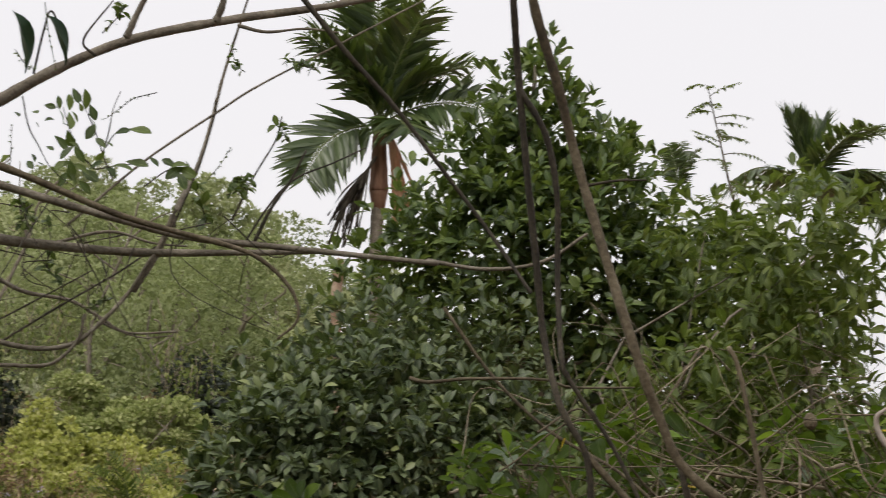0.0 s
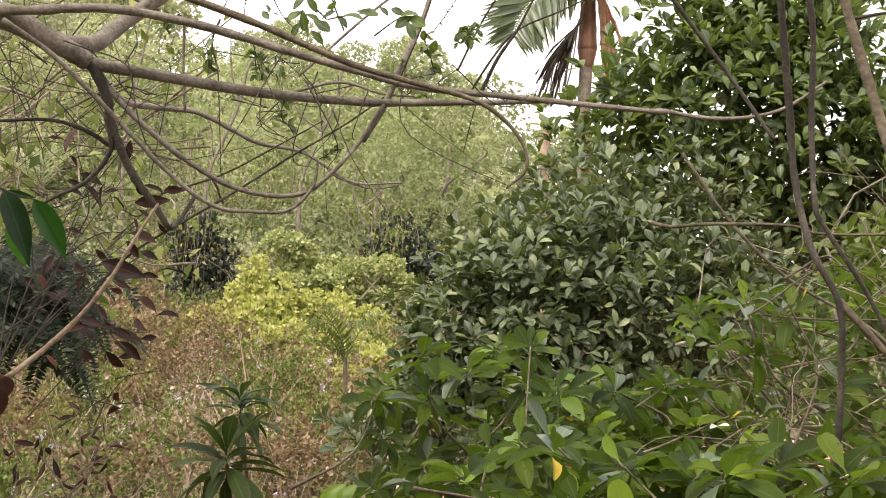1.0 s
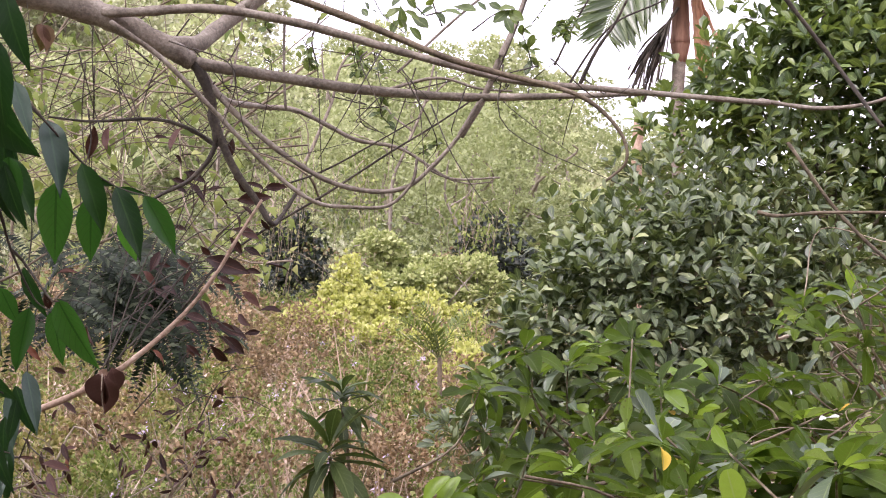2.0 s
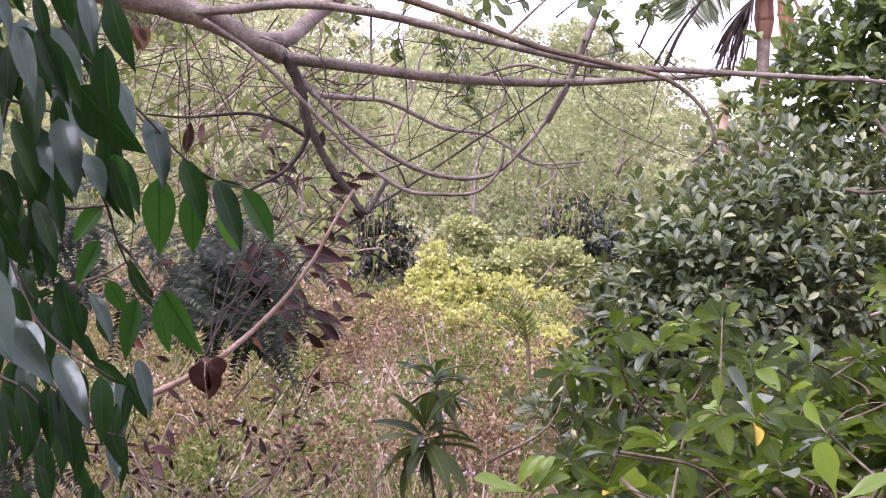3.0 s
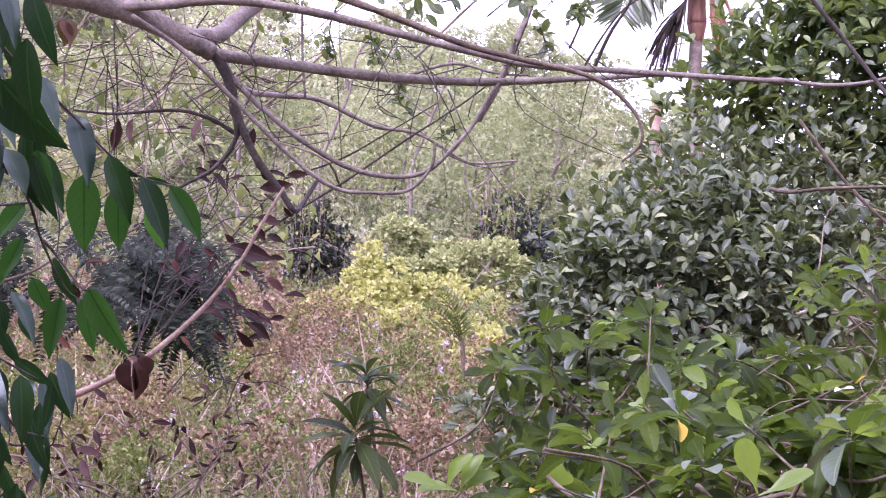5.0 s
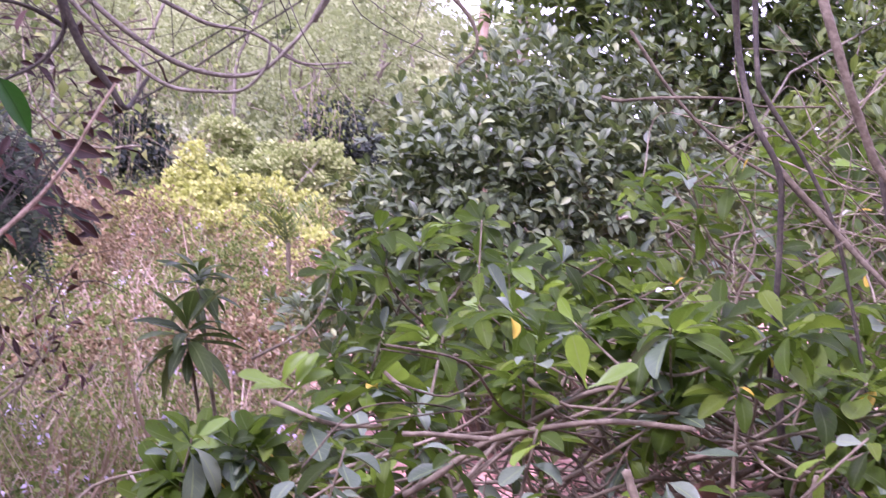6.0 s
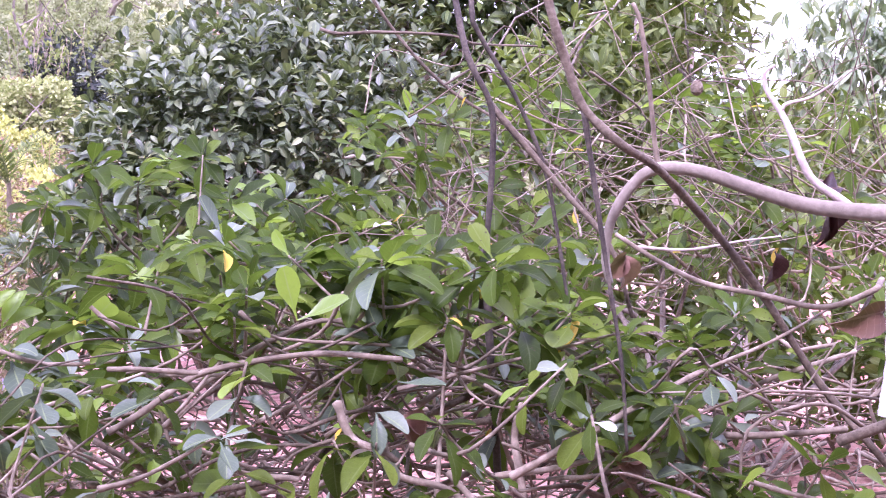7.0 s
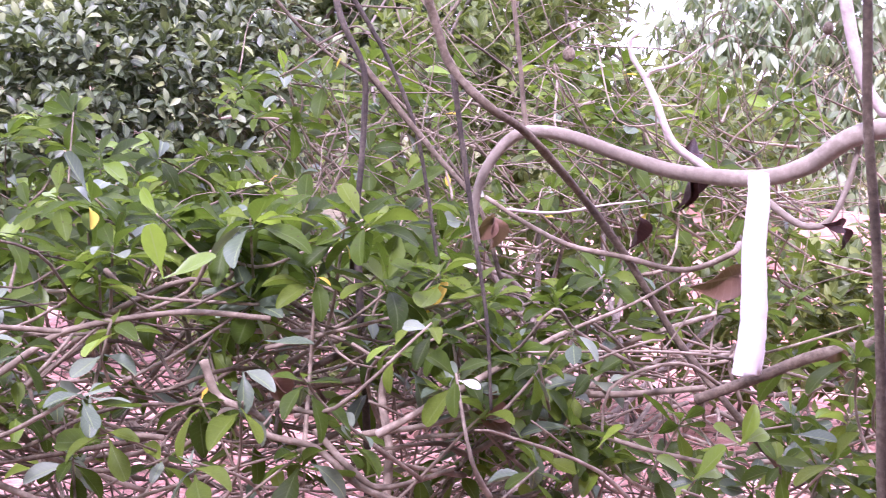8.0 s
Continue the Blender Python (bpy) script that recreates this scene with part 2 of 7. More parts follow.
# Gold and deep hill leaves, likewise paled in colour for haze.
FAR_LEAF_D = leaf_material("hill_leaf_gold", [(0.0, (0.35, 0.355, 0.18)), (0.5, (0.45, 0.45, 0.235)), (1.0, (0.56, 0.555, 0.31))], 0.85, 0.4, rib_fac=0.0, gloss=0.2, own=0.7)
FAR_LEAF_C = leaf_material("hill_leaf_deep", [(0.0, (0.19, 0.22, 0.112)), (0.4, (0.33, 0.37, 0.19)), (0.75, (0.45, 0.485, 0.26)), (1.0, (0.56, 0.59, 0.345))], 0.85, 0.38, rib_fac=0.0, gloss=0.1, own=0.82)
RUST_WEED = leaf_material("rust_weed", [(0.0, (0.12, 0.085, 0.05)), (0.4, (0.24, 0.175, 0.1)), (0.7, (0.37, 0.25, 0.14)), (1.0, (0.5, 0.42, 0.25))], 0.8, 0.25, rib_fac=0.0, gloss=0.2, glow_to=(0.4, 0.3, 0.1))
DRY_STALK = leaf_material("dry_stalk", [(0.0, (0.22, 0.15, 0.1)), (0.5, (0.42, 0.31, 0.23)), (1.0, (0.62, 0.51, 0.4))], 0.8, 0.1, rib_fac=0.0, gloss=0.2)
PETAL = leaf_material("lilac_petal", [(0.0, (0.5, 0.38, 0.62)), (1.0, (0.72, 0.62, 0.8))], 0.6, 0.3, rib_fac=0.0)


def ground_material():
    m, t, bsdf, out = nodes_of("laterite_and_grass")
    co = t.nodes.new("ShaderNodeTexCoord")
    wide = add(t, "ShaderNodeTexNoise", Scale=0.5, Detail=5.0)
    fine = add(t, "ShaderNodeTexNoise", Scale=9.0, Detail=8.0, Roughness=0.7)
    for n in (wide, fine):
        t.links.new(co.outputs["Object"], n.inputs["Vector"])
    earth = ramp(t, fine.outputs[0], [(0.32, (0.2, 0.09, 0.065)), (0.46, (0.46, 0.23, 0.175)), (0.56, (0.62, 0.36, 0.285)), (0.7, (0.72, 0.5, 0.41))])
    turf = ramp(t, fine.outputs[0], [(0.3, (0.06, 0.06, 0.025)), (0.5, (0.13, 0.115, 0.05)), (0.72, (0.24, 0.17, 0.1))])
    sep = t.nodes.new("ShaderNodeSeparateXYZ")
    t.links.new(co.outputs["Object"], sep.inputs[0])
    edge = maths(t, "ADD", maths(t, "SUBTRACT", sep.outputs[0], maths(t, "MULTIPLY", sep.outputs[1], 0.09)), maths(t, "MULTIPLY", wide.outputs[0], 1.6))
    near = maths(t, "LESS_THAN", sep.outputs[1], 17.0)
    bare = maths(t, "MULTIPLY", maths(t, "GREATER_THAN", edge, 0.75), near)
    t.links.new(mixed(t, bare, turf, earth), bsdf.inputs["Base Color"])
    bsdf.inputs["Roughness"].default_value = 0.95
    bump = add(t, "ShaderNodeBump", Strength=0.6, Distance=0.03)
    t.links.new(fine.outputs[0], bump.inputs["Height"])
    t.links.new(bump.outputs[0], bsdf.inputs["Normal"])
    return m


GROUND = ground_material()


# ---- mesh helpers ----
rng = np.random.default_rng(7)


def unit(v):
    v = np.asarray(v, float)
    return v / np.maximum(np.linalg.norm(v, axis=-1, keepdims=True), 1e-9)


def part(name, data, material, parent=None, label=""):
    """Links a bmesh or a mesh as one object under a thing or a part."""
    if isinstance(data, bmesh.types.BMesh):
        me = bpy.data.meshes.new(name)
        data.to_mesh(me)
        data.free()
        data = me
    if not data.materials:
        data.materials.append(material)
    ob = new(name, data)
    ob.parent = parent
    return tagged(ob, label)


def thing(name, at, label, category, group="", kind=""):
    ob = new(name)
    ob.empty_display_size = 0.1
    ob.location = at
    return tagged(ob, label, category, group, kind)


def mesh_of(name, verts, faces, uvs=None, smooth=True):
    """A mesh from arrays of corners (n, 3), quads (m, 4) and corner uvs (n, 2)."""
    me = bpy.data.meshes.new(name)
    verts, faces = np.asarray(verts, np.float32), np.asarray(faces, np.int32)
    me.vertices.add(len(verts))
    me.vertices.foreach_set("co", verts.ravel())
    me.loops.add(faces.size)
    me.loops.foreach_set("vertex_index", faces.ravel())
    me.polygons.add(len(faces))
    me.polygons.foreach_set("loop_start", np.arange(0, faces.size, faces.shape[1], dtype=np.int32))
    if uvs is not None:
        layer = me.uv_layers.new(name="UVMap")
        layer.data.foreach_set("uv", np.asarray(uvs, np.float32)[faces.ravel()].ravel())
    me.update(calc_edges=True)
    me.polygons.foreach_set("use_smooth", np.full(len(faces), smooth))
    me.validate()
    return me


def leaf_shape(width, rows=4, bend=0.25, fold=0.18, widest=0.45, wave=0.0, blunt=0.0, twist=0.0):
    """A leaf one unit long along +y, its face up: rows of three points, bent down to the tip and folded along the midrib."""
    s = np.linspace(0, 1, rows + 1)
    s = s * (1 - blunt) + (1 - (1 - s) ** 1.6) * blunt
    k = math.log(0.5) / math.log(widest)
    w = np.sin(np.pi * s ** k) ** np.where(s < widest, 0.9 + 0.5 * blunt, 0.9 - 0.55 * blunt) * width / 2
    w[0] = width * 0.03
    w[-1] = width * (0.02 + 0.13 * blunt)
    v, uv = [], []
    for i, a in enumerate(s):
        y, z = a * (1 - 0.25 * bend * a), -bend * a * a + wave * math.sin(a * 9)
        tw = twist * a
        for side in (-1, 0, 1):
            x, up = side * w[i], abs(side) * w[i] * fold * 2 + (wave * side * math.cos(a * 7))
            v.append((x * math.cos(tw) - up * math.sin(tw), y, z + up * math.cos(tw) + x * math.sin(tw)))
            uv.append((0.5 + 0.5 * side, a))
    f = [(3 * i + c, 3 * i + c + 1, 3 * i + c + 4, 3 * i + c + 3) for i in range(rows) for c in (0, 1)]
    return np.array(v), np.array(f), np.array(uv)


def poses_of(at, axis, face, size):
    """Arrays of 3 x 3 turns (scaled) and places for leaves that point along axis with their faces toward face."""
    y = unit(axis)
    x = unit(np.cross(y, face))
    z = np.cross(x, y)
    return np.stack([x, y, z], -1) * np.asarray(size)[:, None, None], np.asarray(at, float)


def scattered(name, shapes, turns, places, material, parent, label="", kind="stuff"):
    """Many leaves as one mesh: shapes taken in turn."""
    vs, fs, us, base = [], [], [], 0
    pick = rng.integers(0, len(shapes), len(places))
    for k, (v, f, u) in enumerate(shapes):
        m = pick == k
        n = int(m.sum())
        if not n:
            continue
        vv = np.einsum("nij,vj->nvi", turns[m], v) + places[m][:, None, :]
        vs.append(vv.reshape(-1, 3))
        fs.append((f[None] + (np.arange(n) * len(v))[:, None, None]).reshape(-1, 4) + base)
        us.append(np.tile(u, (n, 1)))
        base += n * len(v)
    ob = part(name, mesh_of(name, np.concatenate(vs), np.concatenate(fs), np.concatenate(us)), material, parent, label)
    return tagged(ob, kind=kind)


def single(name, meshes, turns, places, parent):
    """Leaves as objects of their own on shared meshes."""
    for k in range(len(places)):
        ob = new(name, meshes[int(rng.integers(0, len(meshes)))])
        ob.parent = parent
        m = Matrix(turns[k].tolist()).to_4x4()
        m.translation = places[k]
        ob.matrix_basis = m


def smooth_line(points, steps=6):
    """Catmull-Rom through a few points."""
    p = np.asarray(points, float)
    p = np.vstack([2 * p[0] - p[1], p, 2 * p[-1] - p[-2]])
    out = []
    for i in range(1, len(p) - 2):
        for t in np.linspace(0, 1, steps, endpoint=False):
            a, b, c, d = p[i - 1:i + 3]
            out.append(0.5 * (2 * b + (c - a) * t + (2 * a - 5 * b + 4 * c - d) * t * t + (3 * b - a - 3 * c + d) * t ** 3))
    out.append(p[-2])
    return np.array(out)


def tube(points, r0, r1, sides=7, rough=0.06, steps=6, cap=True):
    """A tapering limb with slight knots and closed ends."""
    c = smooth_line(points, steps) if steps else np.asarray(points, float)
    n = len(c)
    d = unit(np.gradient(c, axis=0))
    side = unit(np.cross(d, (0.31, 0.17, 0.93)))
    up = np.cross(side, d)
    r = np.linspace(r0, r1, n) * (1 + rough * rng.standard_normal(n))
    a = np.linspace(0, 2 * np.pi, sides, endpoint=False)
    ring = side[:, None] * np.cos(a)[None, :, None] + up[:, None] * np.sin(a)[None, :, None]
    v = (c[:, None] + ring * r[:, None, None] * (1 + rough * 0.6 * rng.standard_normal((n, sides)))[..., None]).reshape(-1, 3)
    i, j = np.meshgrid(np.arange(n - 1), np.arange(sides), indexing="ij")
    k = (j + 1) % sides
    f = np.stack([i * sides + j, i * sides + k, (i + 1) * sides + k, (i + 1) * sides + j], -1).reshape(-1, 4)
    if cap:
        v = np.vstack([v, c[0] - d[0] * r0 * 0.3, c[-1] + d[-1] * r1 * 0.6])
        e = []
        for q in range(sides):
            w = (q + 1) % sides
            e.append((n * sides, w, q, q))
            b = (n - 1) * sides
            e.append((n * sides + 1, b + q, b + w, b + w))
        tri = np.array(e)
        return v, f, tri
    return v, f, np.empty((0, 4), int)


def tubes(name, lines, material, parent, label="", kind=""):
    """One mesh of one or more limbs; each is (points, r0, r1) or with sides."""
    verts, faces, base = [], [], 0
    for line in lines:
        v, f, e = tube(*line)
        verts.append(v)
        faces += [tuple(q) for q in (f + base).tolist()]
        faces += [tuple(q[:3]) for q in (e + base).tolist()]
        base += len(v)
    me = bpy.data.meshes.new(name)
    me.from_pydata(np.concatenate(verts).tolist(), [], faces)
    me.polygons.foreach_set("use_smooth", np.ones(len(me.polygons), bool))
    me.validate()
    return tagged(part(name, me, material, parent, label), kind=kind)


def rand_dirs(n):
    return unit(rng.standard_normal((n, 3)))


def cloud_points(lobes, count, shell=0.45):
    """Points in lobes (centre, radii): more of them near the skin; with the way outward."""
    vol = np.array([rx * ry * rz for _, (rx, ry, rz) in lobes]) ** 0.8
    pick = rng.choice(len(lobes), count, p=vol / vol.sum())
    c = np.array([l[0] for l in lobes])[pick]
    r = np.array([l[1] for l in lobes])[pick]
    d = rand_dirs(count)
    s = (1 - shell * rng.random(count) ** 1.6) * (1 + 0.1 * rng.standard_normal(count))
    return c + d * r * s[:, None], unit(d / r)


# ---- ground ----
def height(x, y):
    """The lie of the land: a flat yard, a meadow that climbs gently, a wooded hillside behind it to the west."""
    x, y = np.asarray(x, float), np.asarray(y, float)
    meadow = np.clip((y - 9) / 18, 0, 1.6) ** 1.3 * np.clip((7 - x) / 8, 0, 1)
    hill = np.clip((y - 30 + 0.15 * x) / 32, 0, 2.5) ** 1.15 * 5.6 * (1 / (1 + np.exp((x - 10) / 2.5)))
    return meadow + hill + 0.05 * np.sin(x * 1.3) * np.cos(y * 1.1)


gx = np.concatenate([np.linspace(-600, -45, 8), np.linspace(-40, 40, 100), np.linspace(45, 600, 8)])
gy = np.concatenate([np.linspace(-600, -20, 8), np.linspace(-14, 100, 130), np.linspace(110, 900, 10)])
X, Y = np.meshgrid(gx, gy, indexing="ij")
Z = height(X, Y)
gi, gj = np.meshgrid(np.arange(len(gx) - 1), np.arange(len(gy) - 1), indexing="ij")
quad = np.stack([gi * len(gy) + gj, (gi + 1) * len(gy) + gj, (gi + 1) * len(gy) + gj + 1, gi * len(gy) + gj + 1], -1).reshape(-1, 4)
ground = part("ground", mesh_of("ground", np.stack([X, Y, Z], -1).reshape(-1, 3), quad), GROUND)
tagged(ground, "bare pink laterite earth passing into rough meadow", "ground", kind="structure")


# ---- an added, unseen wall and eave behind the viewer, to shade the near leaves ----
def slab(name, lo, hi, material, parent=None):
    bm = bmesh.new()
    bmesh.ops.create_cube(bm, size=1)
    for v in bm.verts:
        for k in range(3):
            v.co[k] = (lo[k] + hi[k]) / 2 + v.co[k] * (hi[k] - lo[k])
    bmesh.ops.bevel(bm, geom=bm.edges[:], offset=0.01, segments=2, affect="EDGES")
    return part(name, bm, material, parent)


# Dark base colour, to cut bounced and reflected light on the near leaves.
PLASTER = bark_material("plaster", [(0.3, (0.07, 0.065, 0.055)), (0.5, (0.12, 0.11, 0.095)), (0.7, (0.18, 0.165, 0.14))], scale=3, stretch=(1, 1, 1))
tagged(slab("shade_wall", (-9, -2.2, -0.2), (9, -1.9, 4.4), PLASTER), "added unseen dark wall behind the viewer, for shade", "wall", kind="structure")
tagged(slab("eave", (-9, -2.4, 4.4), (9, 0.4, 4.56), PLASTER), "added unseen eave over the viewer, for shade", "eave", kind="structure")


# ---- wooded hillside ----
def leaf_flat(width, bend=0.3):
    """A small kite-shaped leaf of two faces."""
    v = np.array([(-0.03, 0, 0), (0.03, 0, 0), (width / 2, 0.5, 0.06), (-width / 2, 0.5, 0.06), (0.03, 1, -bend), (-0.03, 1, -bend)])
    return v, np.array([(0, 1, 2, 3), (3, 2, 4, 5)]), np.array([(0.2, 0), (0.8, 0), (1, 0.5), (0, 0.5), (0.8, 1), (0.2, 1)])


SMALL = [leaf_flat(0.55), leaf_flat(0.4, 0.1), leaf_flat(0.65, 0.5)]
DIAMOND = [(np.array([(0, 0, 0), (w / 2, 0.5, 0.05), (0, 1, -0.1), (-w / 2, 0.5, 0.05)]), np.array([(0, 1, 2, 3)]), np.array([(0.5, 0), (1, 0.5), (0.5, 1), (0, 0.5)])) for w in (0.6, 0.5, 0.75)]
LEAFLET = [(np.array([(0, 0, 0), (0.17, 0.5, 0.03), (0, 1, -0.08), (-0.17, 0.45, 0.03)]), np.array([(0, 1, 2, 3)]), np.array([(0.5, 0), (1, 0.5), (0.5, 1), (0, 0.5)]))]
BROAD = [leaf_shape(0.42, 3, 0.22, 0.16, 0.52), leaf_shape(0.38, 3, 0.4, 0.24, 0.5), leaf_shape(0.46, 3, 0.05, 0.2, 0.55, blunt=0.4)]
OBOVATE = [leaf_shape(0.42, 7, 0.12, 0.24, 0.63, blunt=0.95), leaf_shape(0.38, 7, 0.4, 0.34, 0.62, wave=0.012, blunt=0.8), leaf_shape(0.45, 7, -0.08, 0.2, 0.65, blunt=1.0, twist=0.5),
           leaf_shape(0.4, 7, 0.6, 0.2, 0.62, wave=0.02, blunt=0.9, twist=-0.4), leaf_shape(0.37, 7, 0.25, 0.5, 0.6, blunt=0.7)]
HANGING = [leaf_shape(0.32, 4, 0.2, 0.12, 0.45), leaf_shape(0.36, 4, 0.36, 0.2, 0.46), leaf_shape(0.3, 4, 0.1, 0.26, 0.43, twist=0.5)]
CRISP = [leaf_shape(0.5, 3, 0.25, 0.16, 0.56, blunt=0.5), leaf_shape(0.44, 3, 0.4, 0.22, 0.54, blunt=0.35), leaf_shape(0.54, 3, 0.12, 0.12, 0.58, blunt=0.5)]
UPRIGHT = [leaf_shape(0.4, 4, 0.2, 0.2, 0.52, blunt=0.3), leaf_shape(0.36, 4, 0.35, 0.26, 0.5, blunt=0.2), leaf_shape(0.42, 4, 0.08, 0.16, 0.55, blunt=0.3)]
SLIM = [leaf_shape(0.27, 6, 0.3, 0.14, 0.48), leaf_shape(0.24, 6, 0.55, 0.2, 0.5), leaf_shape(0.26, 6, 0.15, 0.2, 0.5)]
STRIP = [leaf_shape(0.1, 4, 0.25, 0.25, 0.35), leaf_shape(0.085, 4, 0.5, 0.25, 0.35)]
PALM_STRIP = [leaf_shape(0.13, 4, 0.18, 0.2, 0.35), leaf_shape(0.11, 4, 0.35, 0.2, 0.35), leaf_shape(0.15, 4, 0.1, 0.15, 0.4)]
BLADE = [leaf_shape(0.016, 2, 0.3, 0.2, 0.3), leaf_shape(0.012, 2, 0.6, 0.2, 0.3)]
ROUND = [leaf_shape(0.5, 4, 0.2, 0.14, 0.55, blunt=0.5), leaf_shape(0.46, 4, 0.35, 0.2, 0.52, blunt=0.4), leaf_shape(0.54, 4, 0.08, 0.16, 0.56, blunt=0.5)]


def clustered(centres, outward, per, size, spread=0.7, lift=0.3, gap=0.25, face_up=0.8, calm=0.0):
    """Leaf tufts: per leaves round each centre, pointing outward and about."""
    n = len(centres) * per
    c, o = np.repeat(centres, per, 0), np.repeat(outward, per, 0)
    axis = unit(o * 0.55 + rand_dirs(n) * spread + np.array([0, 0, lift]))
    face = unit(o * 0.5 + np.array([0, 0, face_up]) + rand_dirs(n) * 0.45 + o * calm * 2)
    s = size * (0.7 + 0.6 * rng.random(n))
    return poses_of(c + axis * (s * gap)[:, None], axis, face, s)


def crown_limbs(base, tips, r0, rise=0.5, wobble=0.12):
    """Limbs that leave a stem at base and bend out to the tips."""
    out = []
    for t in tips:
        a, b = np.asarray(base, float), np.asarray(t, float)
        reach = np.linalg.norm(b - a)
        m1 = a + (b - a) * 0.35 + np.array([0, 0, rise * 0.25 * reach]) + rng.standard_normal(3) * wobble * reach
        m2 = a + (b - a) * 0.7 + np.array([0, 0, rise * 0.15 * reach]) + rng.standard_normal(3) * wobble * reach
        out.append(([a, m1, m2, b], r0, r0 * 0.22, 5, 0.05, 3))
    return out


def hill_tree(tall, wide, material, clusters, leaf):
    tree = thing("hill_tree", (0, 0, 0), "leafy green tree on the wooded hillside, paled for haze", "tree", "trees on the hillside")
    lean = rng.standard_normal(2) * 0.3
    top = np.array([lean[0], lean[1], tall * 0.62])
    tubes("trunk", [([(0, 0, -0.6), (lean[0] * 0.2, lean[1] * 0.3, tall * 0.25), top * 0.8, top], 0.09, 0.05, 6, 0.05, 4)], PALE_BARK, tree)
    lobes = []
    for k in range(11):
        a, h = 2 * math.pi * k / 11 * 1.7, 0.06 + 0.88 * rng.random()
        out = wide * (0.15 + 0.75 * rng.random()) * math.sin(math.pi * min(1.0, h * 0.9 + 0.08)) ** 0.6
        r = wide * (0.32 + 0.22 * rng.random())
        lobes.append(((top[0] + out * math.cos(a), top[1] + out * math.sin(a), tall * h), (r, r, r * (0.5 + 0.32 * rng.random()))))
    tubes("limb", crown_limbs(top * 0.55, [l[0] for l in lobes], 0.06), PALE_BARK, tree, kind="stuff")
    c, o = cloud_points(lobes, clusters, 0.4)
    scattered("crown", DIAMOND, *clustered(c, o, 8, leaf, gap=0.7, calm=1.3), material, tree)
    return tree


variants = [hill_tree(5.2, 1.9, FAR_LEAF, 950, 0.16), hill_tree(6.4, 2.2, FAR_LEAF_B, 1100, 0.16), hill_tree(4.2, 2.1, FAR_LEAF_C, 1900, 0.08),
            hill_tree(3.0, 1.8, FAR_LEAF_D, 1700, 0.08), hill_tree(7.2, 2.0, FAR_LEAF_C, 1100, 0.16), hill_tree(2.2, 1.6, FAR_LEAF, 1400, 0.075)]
TALL = [5.2, 6.4, 4.2, 3.0, 7.2, 2.2]
spots = []
for row, (dist, start, stop, step) in enumerate(((32, -25, 8, 3.8), (38, -27, 10, 3.6), (45, -27, 12, 3.3), (54, -27, 13, 3.0), (65, -27, 13, 2.3))):
    a = start + (row % 2) * step / 2
    while a < stop:
        spots.append((a + rng.uniform(-0.7, 0.7), dist + rng.uniform(-2.5, 2.5), row))
        a += step
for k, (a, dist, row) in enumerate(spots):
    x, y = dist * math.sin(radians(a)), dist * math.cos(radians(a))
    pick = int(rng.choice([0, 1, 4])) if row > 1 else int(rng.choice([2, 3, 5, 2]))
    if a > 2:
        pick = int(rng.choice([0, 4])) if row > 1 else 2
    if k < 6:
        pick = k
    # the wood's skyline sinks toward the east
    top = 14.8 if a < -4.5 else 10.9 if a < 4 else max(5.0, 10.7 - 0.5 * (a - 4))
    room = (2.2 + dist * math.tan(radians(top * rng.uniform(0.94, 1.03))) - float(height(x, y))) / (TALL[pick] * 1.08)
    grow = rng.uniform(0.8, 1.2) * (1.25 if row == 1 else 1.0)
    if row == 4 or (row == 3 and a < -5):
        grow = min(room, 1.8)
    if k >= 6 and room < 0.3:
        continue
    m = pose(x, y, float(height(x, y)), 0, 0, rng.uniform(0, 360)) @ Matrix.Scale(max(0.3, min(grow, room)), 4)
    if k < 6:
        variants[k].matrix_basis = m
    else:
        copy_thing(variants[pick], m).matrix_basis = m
n = 170000
hx, hy = rng.uniform(-36, 13, n), 29 + 48 * rng.random(n) ** 1.1
under = thing("hill_undergrowth", (0, 0, 0), "green undergrowth between the hillside trees, darkened for shade", "undergrowth", kind="stuff")
pts = np.stack([hx, hy, height(hx, hy) + 2.6 * rng.random(n) ** 1.3 * (0.6 + 0.5 * np.sin(hx * 1.1) * np.sin(hy * 0.9))], -1)
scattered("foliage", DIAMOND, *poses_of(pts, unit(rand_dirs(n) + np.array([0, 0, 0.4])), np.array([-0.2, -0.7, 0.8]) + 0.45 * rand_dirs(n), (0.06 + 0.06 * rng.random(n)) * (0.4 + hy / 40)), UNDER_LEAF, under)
for a in np.arange(15, 62, 4.4):
    dist = rng.uniform(21, 27)
    x, y = dist * math.sin(radians(a)), dist * math.cos(radians(a))
    m = pose(x, y, float(height(x, y)), 0, 0, rng.uniform(0, 360)) @ Matrix.Scale(rng.uniform(0.85, 1.15), 4)
    copy_thing(variants[5 if a < 38 else 3], m).matrix_basis = m


def low_bush(name, at, lobes, material, label, clusters, leaf, shapes=BROAD, per=5, group="", stem=GREY_BARK, r=0.03, lift=0.3, calm=0.0):
    """A bush: stems from its foot to its lobes, and a crown of tufts."""
    ob = thing(name, at, label, "bush", group)
    foot = np.array(at, float)
    rel = [(tuple(np.array(c) - foot), rad) for c, rad in lobes]
    tubes("stem", crown_limbs((0, 0, -0.05), [c for c, _ in rel], r, 0.3), stem, ob, kind="stuff")
    c, o = cloud_points(rel, clusters, 0.5)
    scattered("crown", shapes, *clustered(c, o, per, leaf, lift=lift, calm=calm), material, ob)
    return ob


